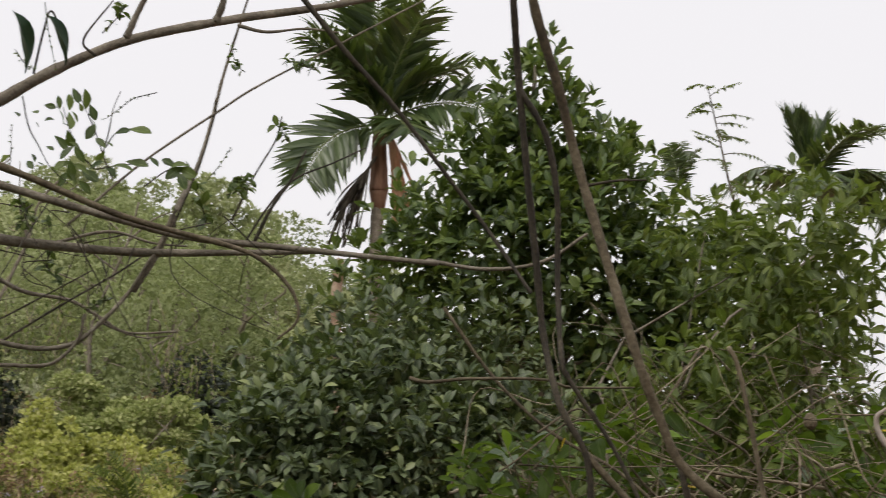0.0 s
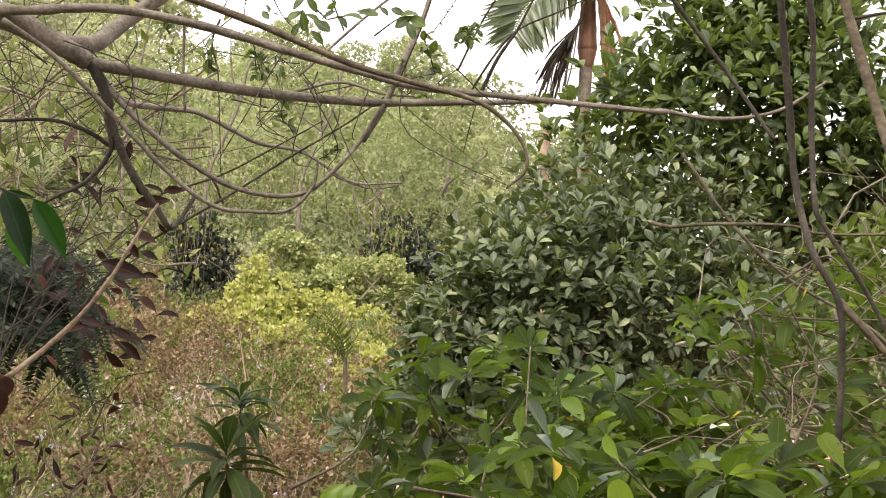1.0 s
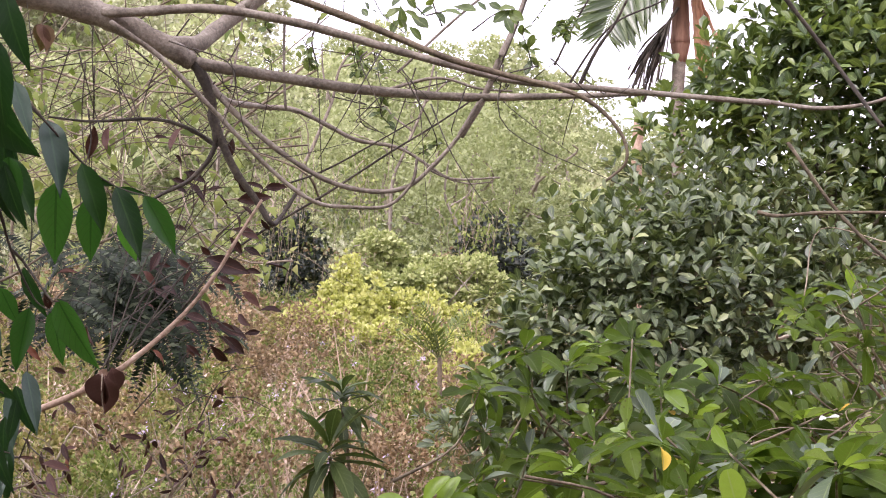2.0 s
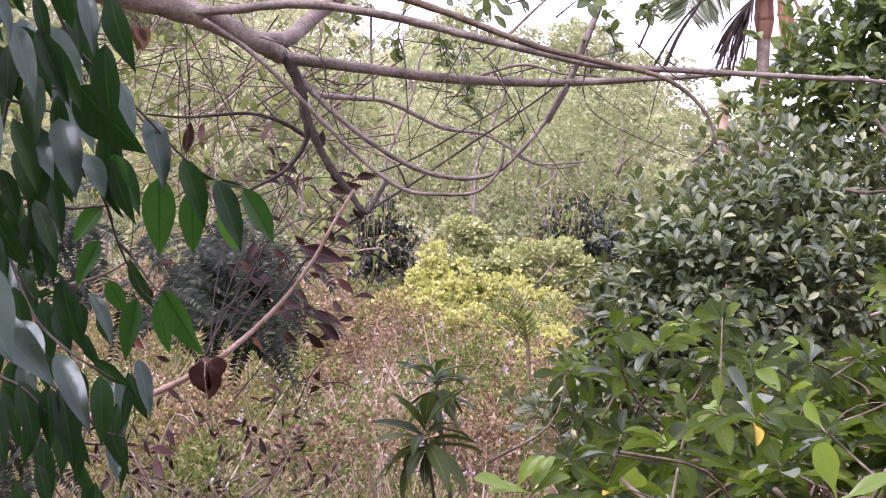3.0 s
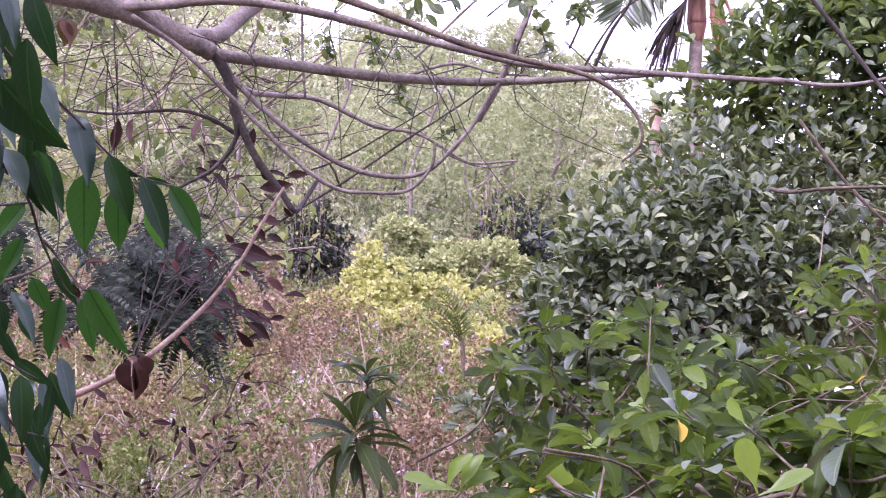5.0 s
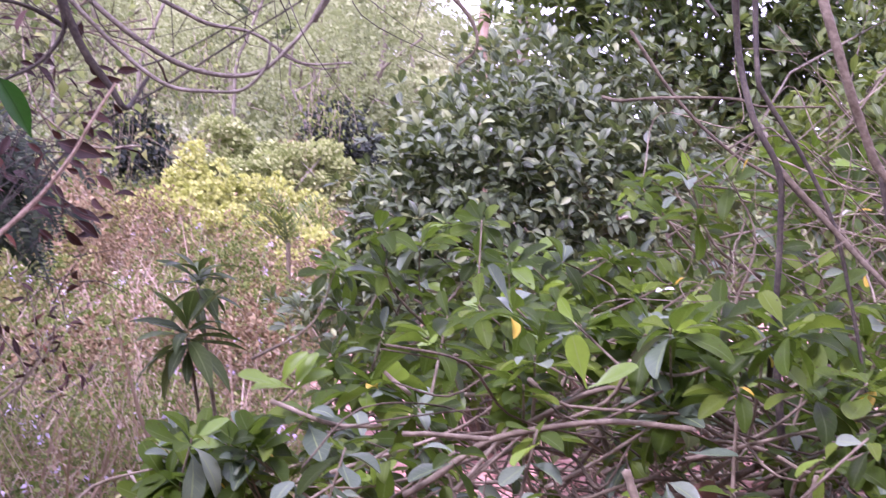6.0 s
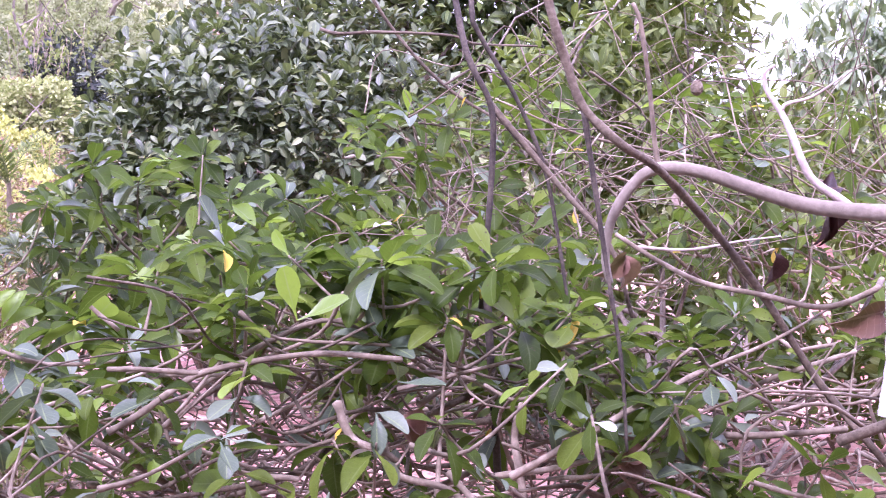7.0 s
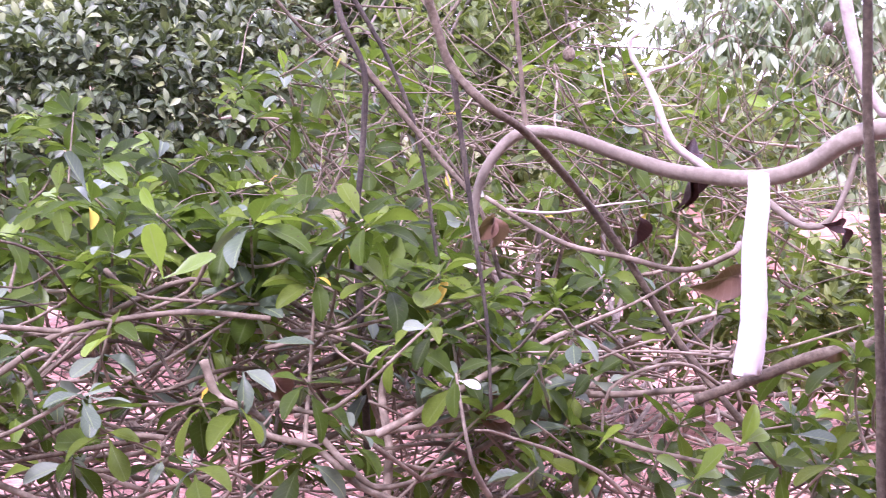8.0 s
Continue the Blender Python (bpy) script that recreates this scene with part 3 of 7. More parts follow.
for az, dist, r, tall in ((-1.7, 22.5, 0.42, 1.2), (-0.7, 22.8, 0.5, 1.75), (0.4, 22.3, 0.5, 1.4), (1.6, 22.6, 0.6, 1.2), (3.0, 22.4, 0.65, 1.05), (4.3, 22.8, 0.5, 0.9), (-2.7, 21.4, 0.45, 0.85), (-0.9, 21.2, 0.5, 0.95), (0.9, 20.4, 0.55, 0.9), (2.5, 20.0, 0.6, 0.85), (3.7, 19.0, 0.5, 0.75), (4.5, 17.4, 0.4, 0.8)):
    x, y = dist * math.sin(radians(az)), dist * math.cos(radians(az))
    z = float(height(x, y))
    lobes = [((x + rng.uniform(-0.9, 0.9) * r, y + rng.uniform(-0.5, 0.5) * r, z + tall * rng.uniform(0.2, 0.72)), (r * q, r * q, tall * q * 0.55)) for q in rng.uniform(0.3, 0.55, 7)]
    low_bush("bright_bush", (x, y, z), lobes + [((x, y, z + tall * 0.78), (r * 0.35, r * 0.35, tall * 0.22))],
             BRIGHT_LEAF, "bright yellow-green leafy bush at the meadow's edge", 850, 0.075, DIAMOND, 6, "bright bushes", lift=0.6, calm=0.4)

# paler green bushes between the bright ones and the wood
for x, y, r, top in ((0.3, 24.4, 0.62, 3.05), (1.05, 24.8, 0.5, 2.75), (1.75, 24.3, 0.65, 2.75), (2.35, 24.0, 0.45, 2.2), (0.85, 23.6, 0.5, 2.2)):
    z = float(height(x, y))
    tall = top - z
    lobes = [((x + rng.uniform(-0.85, 0.85) * r, y + rng.uniform(-0.5, 0.5) * r, z + tall * rng.uniform(0.25, 0.85)), (r * q, r * q, r * q * 0.6)) for q in rng.uniform(0.35, 0.6, 10)]
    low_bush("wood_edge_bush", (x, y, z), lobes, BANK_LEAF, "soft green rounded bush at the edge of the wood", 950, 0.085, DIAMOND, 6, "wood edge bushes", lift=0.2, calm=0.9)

# ---- meadow ----
# bushes along the meadow's far side
for k in range(15):
    a, dist = radians(-21 + 1.7 * k), rng.uniform(17, 27)
    if -6 < math.degrees(a) < 6:
        dist = rng.uniform(27, 31)
    x, y = dist * math.sin(a), dist * math.cos(a)
    z, r = float(height(x, y)), rng.uniform(0.6, 1.0)
    low_bush("meadow_bush", (x, y, z), [((x, y, z + 0.6), (r, r, 0.7)), ((x + 0.5 * r, y, z + 1.1), (r * 0.6, r * 0.6, 0.6)), ((x - 0.6 * r, y, z + 0.9), (r * 0.6, r * 0.6, 0.55))],
             (RUST_WEED, FAR_LEAF, RUST_WEED, FAR_LEAF_B)[k % 4], "leafy bush where the meadow meets the wood", 900, 0.06, DIAMOND, 6, "meadow bushes", calm=0.4)

# low shrubs standing among the weeds
for k in range(64):
    a, dist = radians(rng.uniform(-22, 6)), rng.uniform(9.5, 21)
    x, y = dist * math.sin(a), dist * math.cos(a)
    if x > 0.6 and y < 14:
        continue
    z, r, tall = float(height(x, y)), rng.uniform(0.3, 0.62), rng.uniform(0.55, 1.15)
    low_bush("weedy_shrub", (x, y, z), [((x, y, z + tall * 0.45), (r, r, tall * 0.5)), ((x + 0.4 * r, y, z + tall * 0.8), (r * 0.6, r * 0.6, tall * 0.3)), ((x - 0.5 * r, y, z + tall * 0.55), (r * 0.6, r * 0.6, tall * 0.35))],
             (WEED_LEAF, RUST_WEED, RUST_WEED, GOLD_WEED, WEED_LEAF)[k % 5], "small twiggy shrub among the meadow weeds", 330, 0.045, DIAMOND, 6, "weedy shrubs", r=0.012, lift=0.6)

weeds = thing("meadow_weeds", (0, 0, 0), "tangled rust and green weeds with small lilac flowers", "weeds", kind="stuff")
sets, stalks, blooms = {"green": [], "rust": [], "straw": []}, [], []
made = 0
while made < 1500:
    a, dist = radians(rng.uniform(-23, 9)), 6.4 + 21 * rng.random() ** 1.2
    x, y = dist * math.sin(a), dist * math.cos(a)
    if x > 0.5 + 0.015 * y and y < 13:
        continue
    made += 1
    grow = noise.noise(Vector((x * 0.45, y * 0.35, 3.0)))
    hue = 0.6 * noise.noise(Vector((x * 0.7, y * 0.55, 9.0))) + 0.4 * rng.standard_normal() - 0.5 * max(0.0, 1 - abs(y - 7.5) / 4)
    tall = max(0.25, 0.62 + 0.7 * grow + 0.15 * rng.standard_normal())
    z0 = float(height(x, y))
    key = "green" if hue < 0.22 else "rust" if hue < 0.45 else "straw"
    if key == "green":
        tall *= 0.95
    for s in range(5):
        lean = unit(rng.standard_normal(3) * 0.4 + np.array([0, 0, 1.1])) * tall * rng.uniform(0.7, 1.1)
        foot = np.array([x, y, z0]) + np.append(rng.standard_normal(2) * 0.12, 0)
        stalks.append((foot, lean))
        m = int(28 + 15 * rng.random())
        f = rng.random(m) ** 0.75
        sets[key].append(foot + lean * f[:, None] + rng.standard_normal((m, 3)) * 0.06 * (1.3 - f[:, None]))
        if key != "straw" and rng.random() < 0.055:
            blooms.append(foot + lean * 1.03 + rng.standard_normal((7, 3)) * 0.018)
for key, mat in (("green", WEED_LEAF), ("rust", RUST_WEED), ("straw", DRY_STALK)):
    pts = np.concatenate(sets[key])
    n = len(pts)
    scattered(key + "_leaf", DIAMOND, *poses_of(pts, unit(rand_dirs(n) + np.array([0, 0, 0.35])), rand_dirs(n) + np.array([0, 0, 0.7]), (0.014 + 0.034 * rng.random(n) ** 1.5) * (0.6 + pts[:, 1] / 16)), mat, weeds)
n = len(stalks)
foot, lean = np.array([s[0] for s in stalks]), np.array([s[1] for s in stalks])
scattered("stalk", BLADE, *poses_of(foot, lean, rand_dirs(n), np.linalg.norm(lean, axis=1) * 1.15), RUST_WEED, weeds)
extra = lean + rng.standard_normal(lean.shape) * 0.25
scattered("straw", BLADE, *poses_of(foot + rng.standard_normal(foot.shape) * np.array([0.15, 0.15, 0]), extra, rand_dirs(n), np.linalg.norm(extra, axis=1)), DRY_STALK, weeds)
fl = np.concatenate(blooms)
n = len(fl)
scattered("flower", SMALL, *poses_of(fl, rand_dirs(n), rand_dirs(n) + np.array([0, -0.5, 0.6]), np.full(n, 0.034)), PETAL, weeds)

# Dark clumps added where the wood has only shaded hollows.
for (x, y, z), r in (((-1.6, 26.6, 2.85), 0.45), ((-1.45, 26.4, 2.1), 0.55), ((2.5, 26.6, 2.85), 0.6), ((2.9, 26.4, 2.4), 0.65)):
    low_bush("shady_thicket", (x, y, float(height(x, y))), [((x, y, z), (r, 0.5, 0.42)), ((x + 0.25, y, z - 0.5), (r * 1.2, 0.5, 0.45)), ((x - 0.3, y, z - 0.3), (r * 0.7, 0.4, 0.3))], SHADE_LEAF, "dark leaf clump standing in for a shaded hollow in the wood", 300, 0.1, DIAMOND, 7, "shady thickets")

# ---- dark bush and the broadleaf tree behind it ----
low_bush("dark_bush", (2.0, 9.3, 0.0), [
    ((1.78, 9.33, 2.10), (0.7, 0.7, 0.6)), ((2.19, 9.14, 2.12), (0.8, 0.7, 0.65)), ((1.34, 9.19, 1.68), (0.45, 0.6, 0.6)),
    ((1.79, 8.80, 1.57), (0.85, 0.6, 0.8)), ((2.67, 9.00, 1.79), (0.6, 0.6, 0.75)), ((1.15, 9.08, 1.27), (0.4, 0.5, 0.5)),
    ((2.04, 9.58, 2.51), (0.4, 0.45, 0.4)), ((2.56, 9.56, 2.55), (0.5, 0.5, 0.5)), ((1.43, 9.01, 1.00), (0.9, 0.7, 0.5)),
    ((3.17, 9.48, 2.37), (0.6, 0.6, 0.7)), ((3.44, 8.95, 1.78), (0.6, 0.6, 0.7)), ((2.29, 9.92, 2.80), (0.5, 0.5, 0.35))],
    DARK_LEAF, "dense bush of dark glossy leaves", 2700, 0.098, CRISP, 6, r=0.04, lift=0.25)

tree = thing("broadleaf_tree", (4.10, 11.28, -0.00), "tall conical broadleaf tree with sky showing through", "tree")
foot = np.array((4.10, 11.28, -0.00))
tree.location.z = 0
foot[2] = 0
lobes = []
for az, el, d, r in ((20.5, 15.2, 12.2, 0.32), (19.6, 13.2, 12.2, 0.5), (21.8, 12.6, 12.1, 0.5), (18.4, 10.6, 12.2, 0.62), (21.0, 10.2, 12.0, 0.75), (23.6, 10.2, 12.2, 0.55),
                     (16.0, 8.2, 12.0, 0.6), (19.0, 7.6, 11.7, 0.8), (22.5, 7.8, 11.7, 0.8), (25.4, 7.6, 12.2, 0.65), (14.0, 5.6, 11.9, 0.6), (17.0, 4.2, 12.2, 0.7),
                     (23.5, 4.6, 11.8, 0.85), (26.8, 5.0, 12.2, 0.7), (20.5, 3.0, 12.6, 0.7), (15.2, 2.2, 12.4, 0.6), (25.5, 1.6, 12.0, 0.9), (21.5, 0.0, 12.4, 0.9), (18.0, 0.0, 12.6, 0.8), (28.6, 6.2, 12.5, 0.55), (29.4, 3.2, 12.3, 0.7), (28.4, 0.4, 12.2, 0.8), (31.0, 1.2, 12.4, 0.7)):
    a, e = radians(az), radians(el)
    lobes.append(((math.sin(a) * math.cos(e) * d - foot[0], math.cos(a) * math.cos(e) * d - foot[1], 2.2 + math.sin(e) * d), (r, r, r * 0.85)))
tubes("trunk", [([(0, 0, -0.2), (0.05, 0, 1.5), (-0.03, 0.05, 3.2), lobes[0][0]], 0.1, 0.02, 8)], GREY_BARK, tree)
tubes("limb", [q for k, l in enumerate(lobes[1:]) for q in crown_limbs((0, 0.02, max(0.8, l[0][2] - 1.1)), [l[0]], 0.03)], GREY_BARK, tree, kind="stuff")
c, o = cloud_points(lobes, 3400, 0.8)
scattered("crown", CRISP, *clustered(c, o, 6, 0.128, lift=0.45), TREE_LEAF, tree)


# ---- palms ----
def frond(name, palm, at, heading, rise, length, droop, leaflet, material=PALM_LEAF, pairs=46, hang=0.35, rib=RIB, vee=0.5, shapes=STRIP, roll=0.0):
    """A pinnate frond: an arching rib with two combs of leaflets."""
    h = np.array([math.cos(radians(heading)), math.sin(radians(heading)), 0])
    s = np.linspace(0, 1, 9)
    ang = radians(rise) - radians(droop) * s ** 1.2
    step = length / 8
    p = [np.array(at, float)]
    for k in range(8):
        p.append(p[-1] + step * (h * math.cos(ang[k]) + np.array([0, 0, math.sin(ang[k])])))
    line = smooth_line(p, 8)
    t = np.linspace(0.12, 1, pairs)
    idx = t * (len(line) - 1)
    at3 = np.array([np.interp(idx, np.arange(len(line)), line[:, k]) for k in range(3)]).T
    d = unit(np.gradient(at3, axis=0))
    side = unit(np.cross(d, (0, 0, 1)) + 1e-6 * h)
    up = np.cross(side, d)
    side, up = side * math.cos(radians(roll)) + up * math.sin(radians(roll)), up * math.cos(radians(roll)) - side * math.sin(radians(roll))
    size = leaflet * (0.35 + 0.65 * np.sin(np.pi * np.clip(t * 0.92 + 0.06, 0, 1)) ** 0.6)
    turns, places = [], []
    for sgn in (-1, 1):
        axis = unit(sgn * side + d * 0.55 + up * vee + np.array([0, 0, -hang]) + 0.12 * rng.standard_normal(d.shape))
        a, b = poses_of(at3, axis, up - sgn * side * 0.3, size * (0.9 + 0.2 * rng.random(pairs)))
        turns.append(a)
        places.append(b)
    ob = scattered(name, shapes, np.concatenate(turns), np.concatenate(places), material, palm, kind="")
    tubes("rib", [(p, min(0.018, 0.013 * length), 0.004 * length, 5, 0.02, 4)], rib, ob)
    return ob


def palm_tree(crown, label, fronds, shaft=0.118, shaft_len=0.95, trunk=0.075, leaflet=0.62, group=""):
    c = np.array(crown, float)
    palm = thing("areca_palm", (c[0], c[1], 0), label, "palm", group)
    z = c[2]
    tubes("trunk", [([(0, 0, -0.2), (0.03, 0, z * 0.35), (-0.02, 0, z * 0.7), (0, 0, z - shaft_len)], trunk * 1.2, trunk, 9, 0.02)], GREY_BARK, palm)
    if shaft:
        tubes("crownshaft", [([(0, 0, z - shaft_len - 0.12), (0, 0, z - shaft_len + 0.12)], trunk, shaft, 12, 0.01, 3), ([(0, 0, z - shaft_len + 0.1), (0, 0, z - shaft_len * 0.6), (0.0, 0, z - 0.2), (0.02, 0, z)], shaft, shaft * 0.6, 12, 0.02)], PALM_SHAFT, palm, "reddish-brown papery leaf sheath")
    for heading, rise, length, droop, *more in fronds:
        frond("frond", palm, (0, 0, z - 0.05), heading, rise, length, droop, leaflet * (more[0] if more else 1), hang=more[1] if more else 0.35, pairs=36, vee=0.3, shapes=PALM_STRIP, roll=more[2] if len(more) > 2 else 0.0)
    return palm


areca = palm_tree((3.55, 14.89, 5.66), "tall areca palm with drooping comb-like fronds", [
    (196, -8, 1.3, 75, 1.0, 0.5, 55), (200, 62, 1.25, 55, 1.0, 0.05, 40), (196, 62, 1.35, 45, 1.1, 0.0), (335, 30, 1.25, 55, 0.9, 0.15, -55), (345, 55, 1.3, 50, 1.1, 0.0), (250, 85, 1.5, 25, 1.1, 0.0), (60, 84, 1.6, 30, 1.1, 0.0),
    (120, 82, 1.7, 35, 1.1, 0.0), (300, 74, 1.5, 40, 1.1, 0.0), (285, 8, 0.8, 60, 1.0, 0.5), (30, 60, 1.4, 60, 1.0, 0.1), (160, 70, 1.5, 40, 1.0, 0.1)])
top = 4.75
broom = []
for k in range(40):
    fan, sag = rng.uniform(0.15, 0.5), rng.uniform(0.45, 0.85)
    broom.append(([(-0.06, -0.12, top + 0.45), (-0.16, -0.15, top + 0.3), (-0.12 - fan * 0.7, -0.15 + 0.1 * rng.standard_normal(), top + 0.2 - 0.4 * sag), (-0.14 - fan, -0.15 + 0.12 * rng.standard_normal(), top + 0.2 - sag)], 0.013, 0.008, 4, 0.3, 3))
tubes("flower_stalk", broom, DARK_BARK, areca, "dark dry hanging flower broom", kind="stuff")
for k in range(12):
    out, low = rng.uniform(0.04, 0.36), rng.uniform(0.55, 1.15)
    tubes("dead_sheath", [([(0.07, -0.1, top + 0.8), (0.1 + out * 0.3, -0.14 + 0.05 * rng.standard_normal(), top + 0.5), (0.1 + out * 0.7, -0.14, top + 0.55 - low * 0.5), (0.12 + out, -0.12, top + 0.6 - low)], 0.018, 0.024, 5, 0.3, 4)], DRY_SHEATH, areca, "dry hanging orange-brown leaf base")

stump = thing("palm_stump", (3.04, 14.74, 3.04), "bare reddish palm trunk without a crown", "palm trunk")
stump.location.z = 0
tubes("trunk", [([(0, 0, -0.2), (0.02, 0, 1.5), (0, 0.02, 3.3), (0.02, 0, 3.95)], 0.07, 0.06, 10, 0.03)], TAN_STEM, stump)

palm_tree((9.22, 14.72, 5.17), "spiky palm crown rising above the trees", [
    (165, 84, 0.9, 12, 1.1, -2.2), (140, 80, 1.0, 20, 1.1, -2.2), (20, 78, 0.9, 25, 1.1, -2.0), (340, 60, 1.3, 60, 1.0, 0.0), (200, 80, 0.9, 20, 1.0, -2.2), (330, 35, 1.3, 90, 1.2, 0.6), (290, 60, 1.3, 70, 1.0, 0.0), (5, 40, 1.3, 90, 1.2, 0.6), (170, 45, 1.2, 110, 1.2, 0.6), (350, 15, 1.2, 80, 1.2, 0.8), (250, 30, 1.2, 90, 1.2, 0.8)], shaft=0.0, trunk=0.09, leaflet=0.5)
palm_tree((7.54, 15.08, 5.13), "far palm tip behind the broadleaf tree", [(60, 80, 0.7, 20), (200, 82, 0.6, 20), (330, 75, 0.6, 30)], shaft=0.0, trunk=0.07, leaflet=0.25)

# slender feathery sapling against the sky
wisp = thing("feathery_sapling", (4.70, 8.37, 2.63), "slender sapling with fine feathery leaves", "sapling")
wisp.location.z = 0
wx0 = np.array(wisp.location)
line = [np.array(p) for p in [(4.79, 8.32, 2.63), (4.69, 8.29, 3.51), (4.59, 8.28, 3.91), (4.49, 8.25, 4.27), (4.40, 8.22, 4.58)]]
tubes("stem", [([(0.1, 0, 0)] + [tuple(p - wx0) for p in line], 0.016, 0.004, 6, 0.05, 5)], GREY_BARK, wisp)
sl = smooth_line(line, 8)
for k in range(8, len(sl)):
    frond("feather_leaf", wisp, tuple(sl[k] - wx0), rng.uniform(0, 360), rng.uniform(-5, 35), rng.uniform(0.12, 0.26) + 0.2 * (1 - k / len(sl)), rng.uniform(10, 60), 0.042, RIGHT_LEAF, 11, 0.15, GREY_BARK, 0.1, SMALL)

# pale bare trees and hanging vines in the wood


def raise_bare_tree(trunk, arms):
    foot = np.array(trunk[0])
    foot[2] = float(height(foot[0], foot[1]))
    ob = thing("bare_tree", tuple(foot), "slender pale bare tree in the wood", "tree", "bare trees")
    tubes("trunk", [([(0, 0, -0.2)] + [tuple(np.array(p) - foot) for p in trunk], 0.05, 0.022, 7, 0.05)], GREY_BARK, ob)
    for arm in arms:
        tubes("limb", [([tuple(np.array(p) - foot) for p in arm], 0.028, 0.01, 6, 0.05)], GREY_BARK, ob)


raise_bare_tree([(-1.55, 28.89, 3.75), (-1.19, 28.82, 4.88), (-0.87, 28.75, 5.67), (-0.68, 28.64, 6.48), (-0.18, 28.55, 7.09)], ([(-0.87, 28.75, 5.67), (-1.06, 28.65, 6.36), (-1.10, 28.49, 7.33)], [(-0.68, 28.64, 6.48), (-0.31, 28.63, 6.60), (0.19, 28.57, 6.96)]))
raise_bare_tree([(-3.43, 29.71, 4.19), (-3.27, 29.61, 5.48), (-3.09, 29.50, 6.50), (-2.87, 29.32, 7.75)], ([(-3.18, 29.56, 5.99), (-3.53, 29.44, 6.62), (-3.77, 29.31, 7.24)], [(-3.27, 29.61, 5.48), (-2.64, 29.60, 6.12), (-2.12, 29.60, 6.38)]))
raise_bare_tree([(0.52, 29.92, 3.80), (0.78, 29.85, 4.71), (1.23, 29.72, 5.86), (1.42, 29.59, 6.74)], ([(0.98, 29.80, 5.22), (0.46, 29.77, 5.61), (0.20, 29.71, 6.12)], [(1.23, 29.72, 5.86), (1.74, 29.63, 6.36), (2.25, 29.56, 6.60)]))
raise_bare_tree([(2.07, 28.89, 2.49), (1.94, 28.89, 3.11), (1.69, 28.88, 3.74), (1.75, 28.82, 4.49)], ([(1.82, 28.88, 3.49), (2.19, 28.84, 3.74), (2.44, 28.80, 4.11)],))
for x0, x1, top, low, count in ((-2.15, -1.2, 4.0, 1.5, 30), (-0.9, 0.3, 3.9, 2.1, 22), (1.5, 2.7, 3.4, 2.0, 26)):
    ob = thing("vine_curtain", (0.5 * (x0 + x1), 25.6, low), "loose curtain of hanging dry vines below the trees", "vines", "vine curtains")
    lines, pts = [], []
    for k in range(count):
        x, y = rng.normal(0, 0.3) * (x1 - x0), rng.uniform(-0.3, 0.9)
        z1 = top - low + rng.normal(0, 0.35)
        z0 = rng.uniform(-0.2, 0.75) * z1
        w = rng.standard_normal((2, 2)) * 0.14
        line = [(x, y, z1), (x + w[0, 0], y + w[0, 1], z1 * 0.6 + z0 * 0.4), (x + w[1, 0], y + w[1, 1], z0)]
        lines.append((line, 0.008, 0.004, 4, 0.1, 3))
        q = smooth_line(line, 5)
        pts.append(q + rng.standard_normal(q.shape) * 0.12)
    tubes("strand", lines, TWIG_GREY, ob, kind="stuff")
    pts = np.concatenate(pts)
    n = len(pts)
    scattered("foliage", SMALL, *poses_of(pts, unit(rand_dirs(n) * 0.8 + np.array([0, -0.2, -0.8])), np.array([0, -1.0, 0.6]) + 0.5 * rand_dirs(n), 0.06 + 0.06 * rng.random(n)), WEED_LEAF, ob)

# dry vines tangled in the edge of the wood
tangle = thing("vine_tangle", (-1.6, 9.0, 2.0), "tangle of dry pale looping vines before the wood", "vines")
v0, lines, pts = np.array((-1.6, 9.0, 2.0)), [], []
for k in range(160):
    a, e, dist = radians(rng.uniform(-17, -5)), radians(rng.uniform(-2, 9.5)), rng.uniform(7.2, 10.5)
    c = np.array([dist * math.sin(a), dist * math.cos(a), 2.2 + dist * math.sin(e)]) - v0
    v = np.array([rng.uniform(-0.7, 0.7), rng.uniform(-0.3, 0.3), rng.normal(0, 0.28)])
    w = rng.standard_normal((2, 3)) * 0.12
    line = [tuple(c - v), tuple(c - v * 0.3 + w[0]), tuple(c + v * 0.4 + w[1]), tuple(c + v)]
    lines.append((line, rng.choice([0.003, 0.004, 0.006, 0.009]), 0.002, 5, 0.08, 4))
    if k % 3 == 0:
        q = smooth_line(line, 5)
        pts.append(q + rng.standard_normal(q.shape) * 0.06)
tubes("strand", lines[:75], TWIG_GREY, tangle, kind="stuff")
tubes("strand", lines[75:], BROWN_STEM, tangle, kind="stuff")
pts = np.concatenate(pts)
n = len(pts)
scattered("foliage", SMALL, *poses_of(pts, rand_dirs(n) + np.array([0, 0, -0.4]), np.array([0, -1.0, 0.6]) + 0.5 * rand_dirs(n), 0.05 + 0.06 * rng.random(n)), WEED_LEAF, tangle)

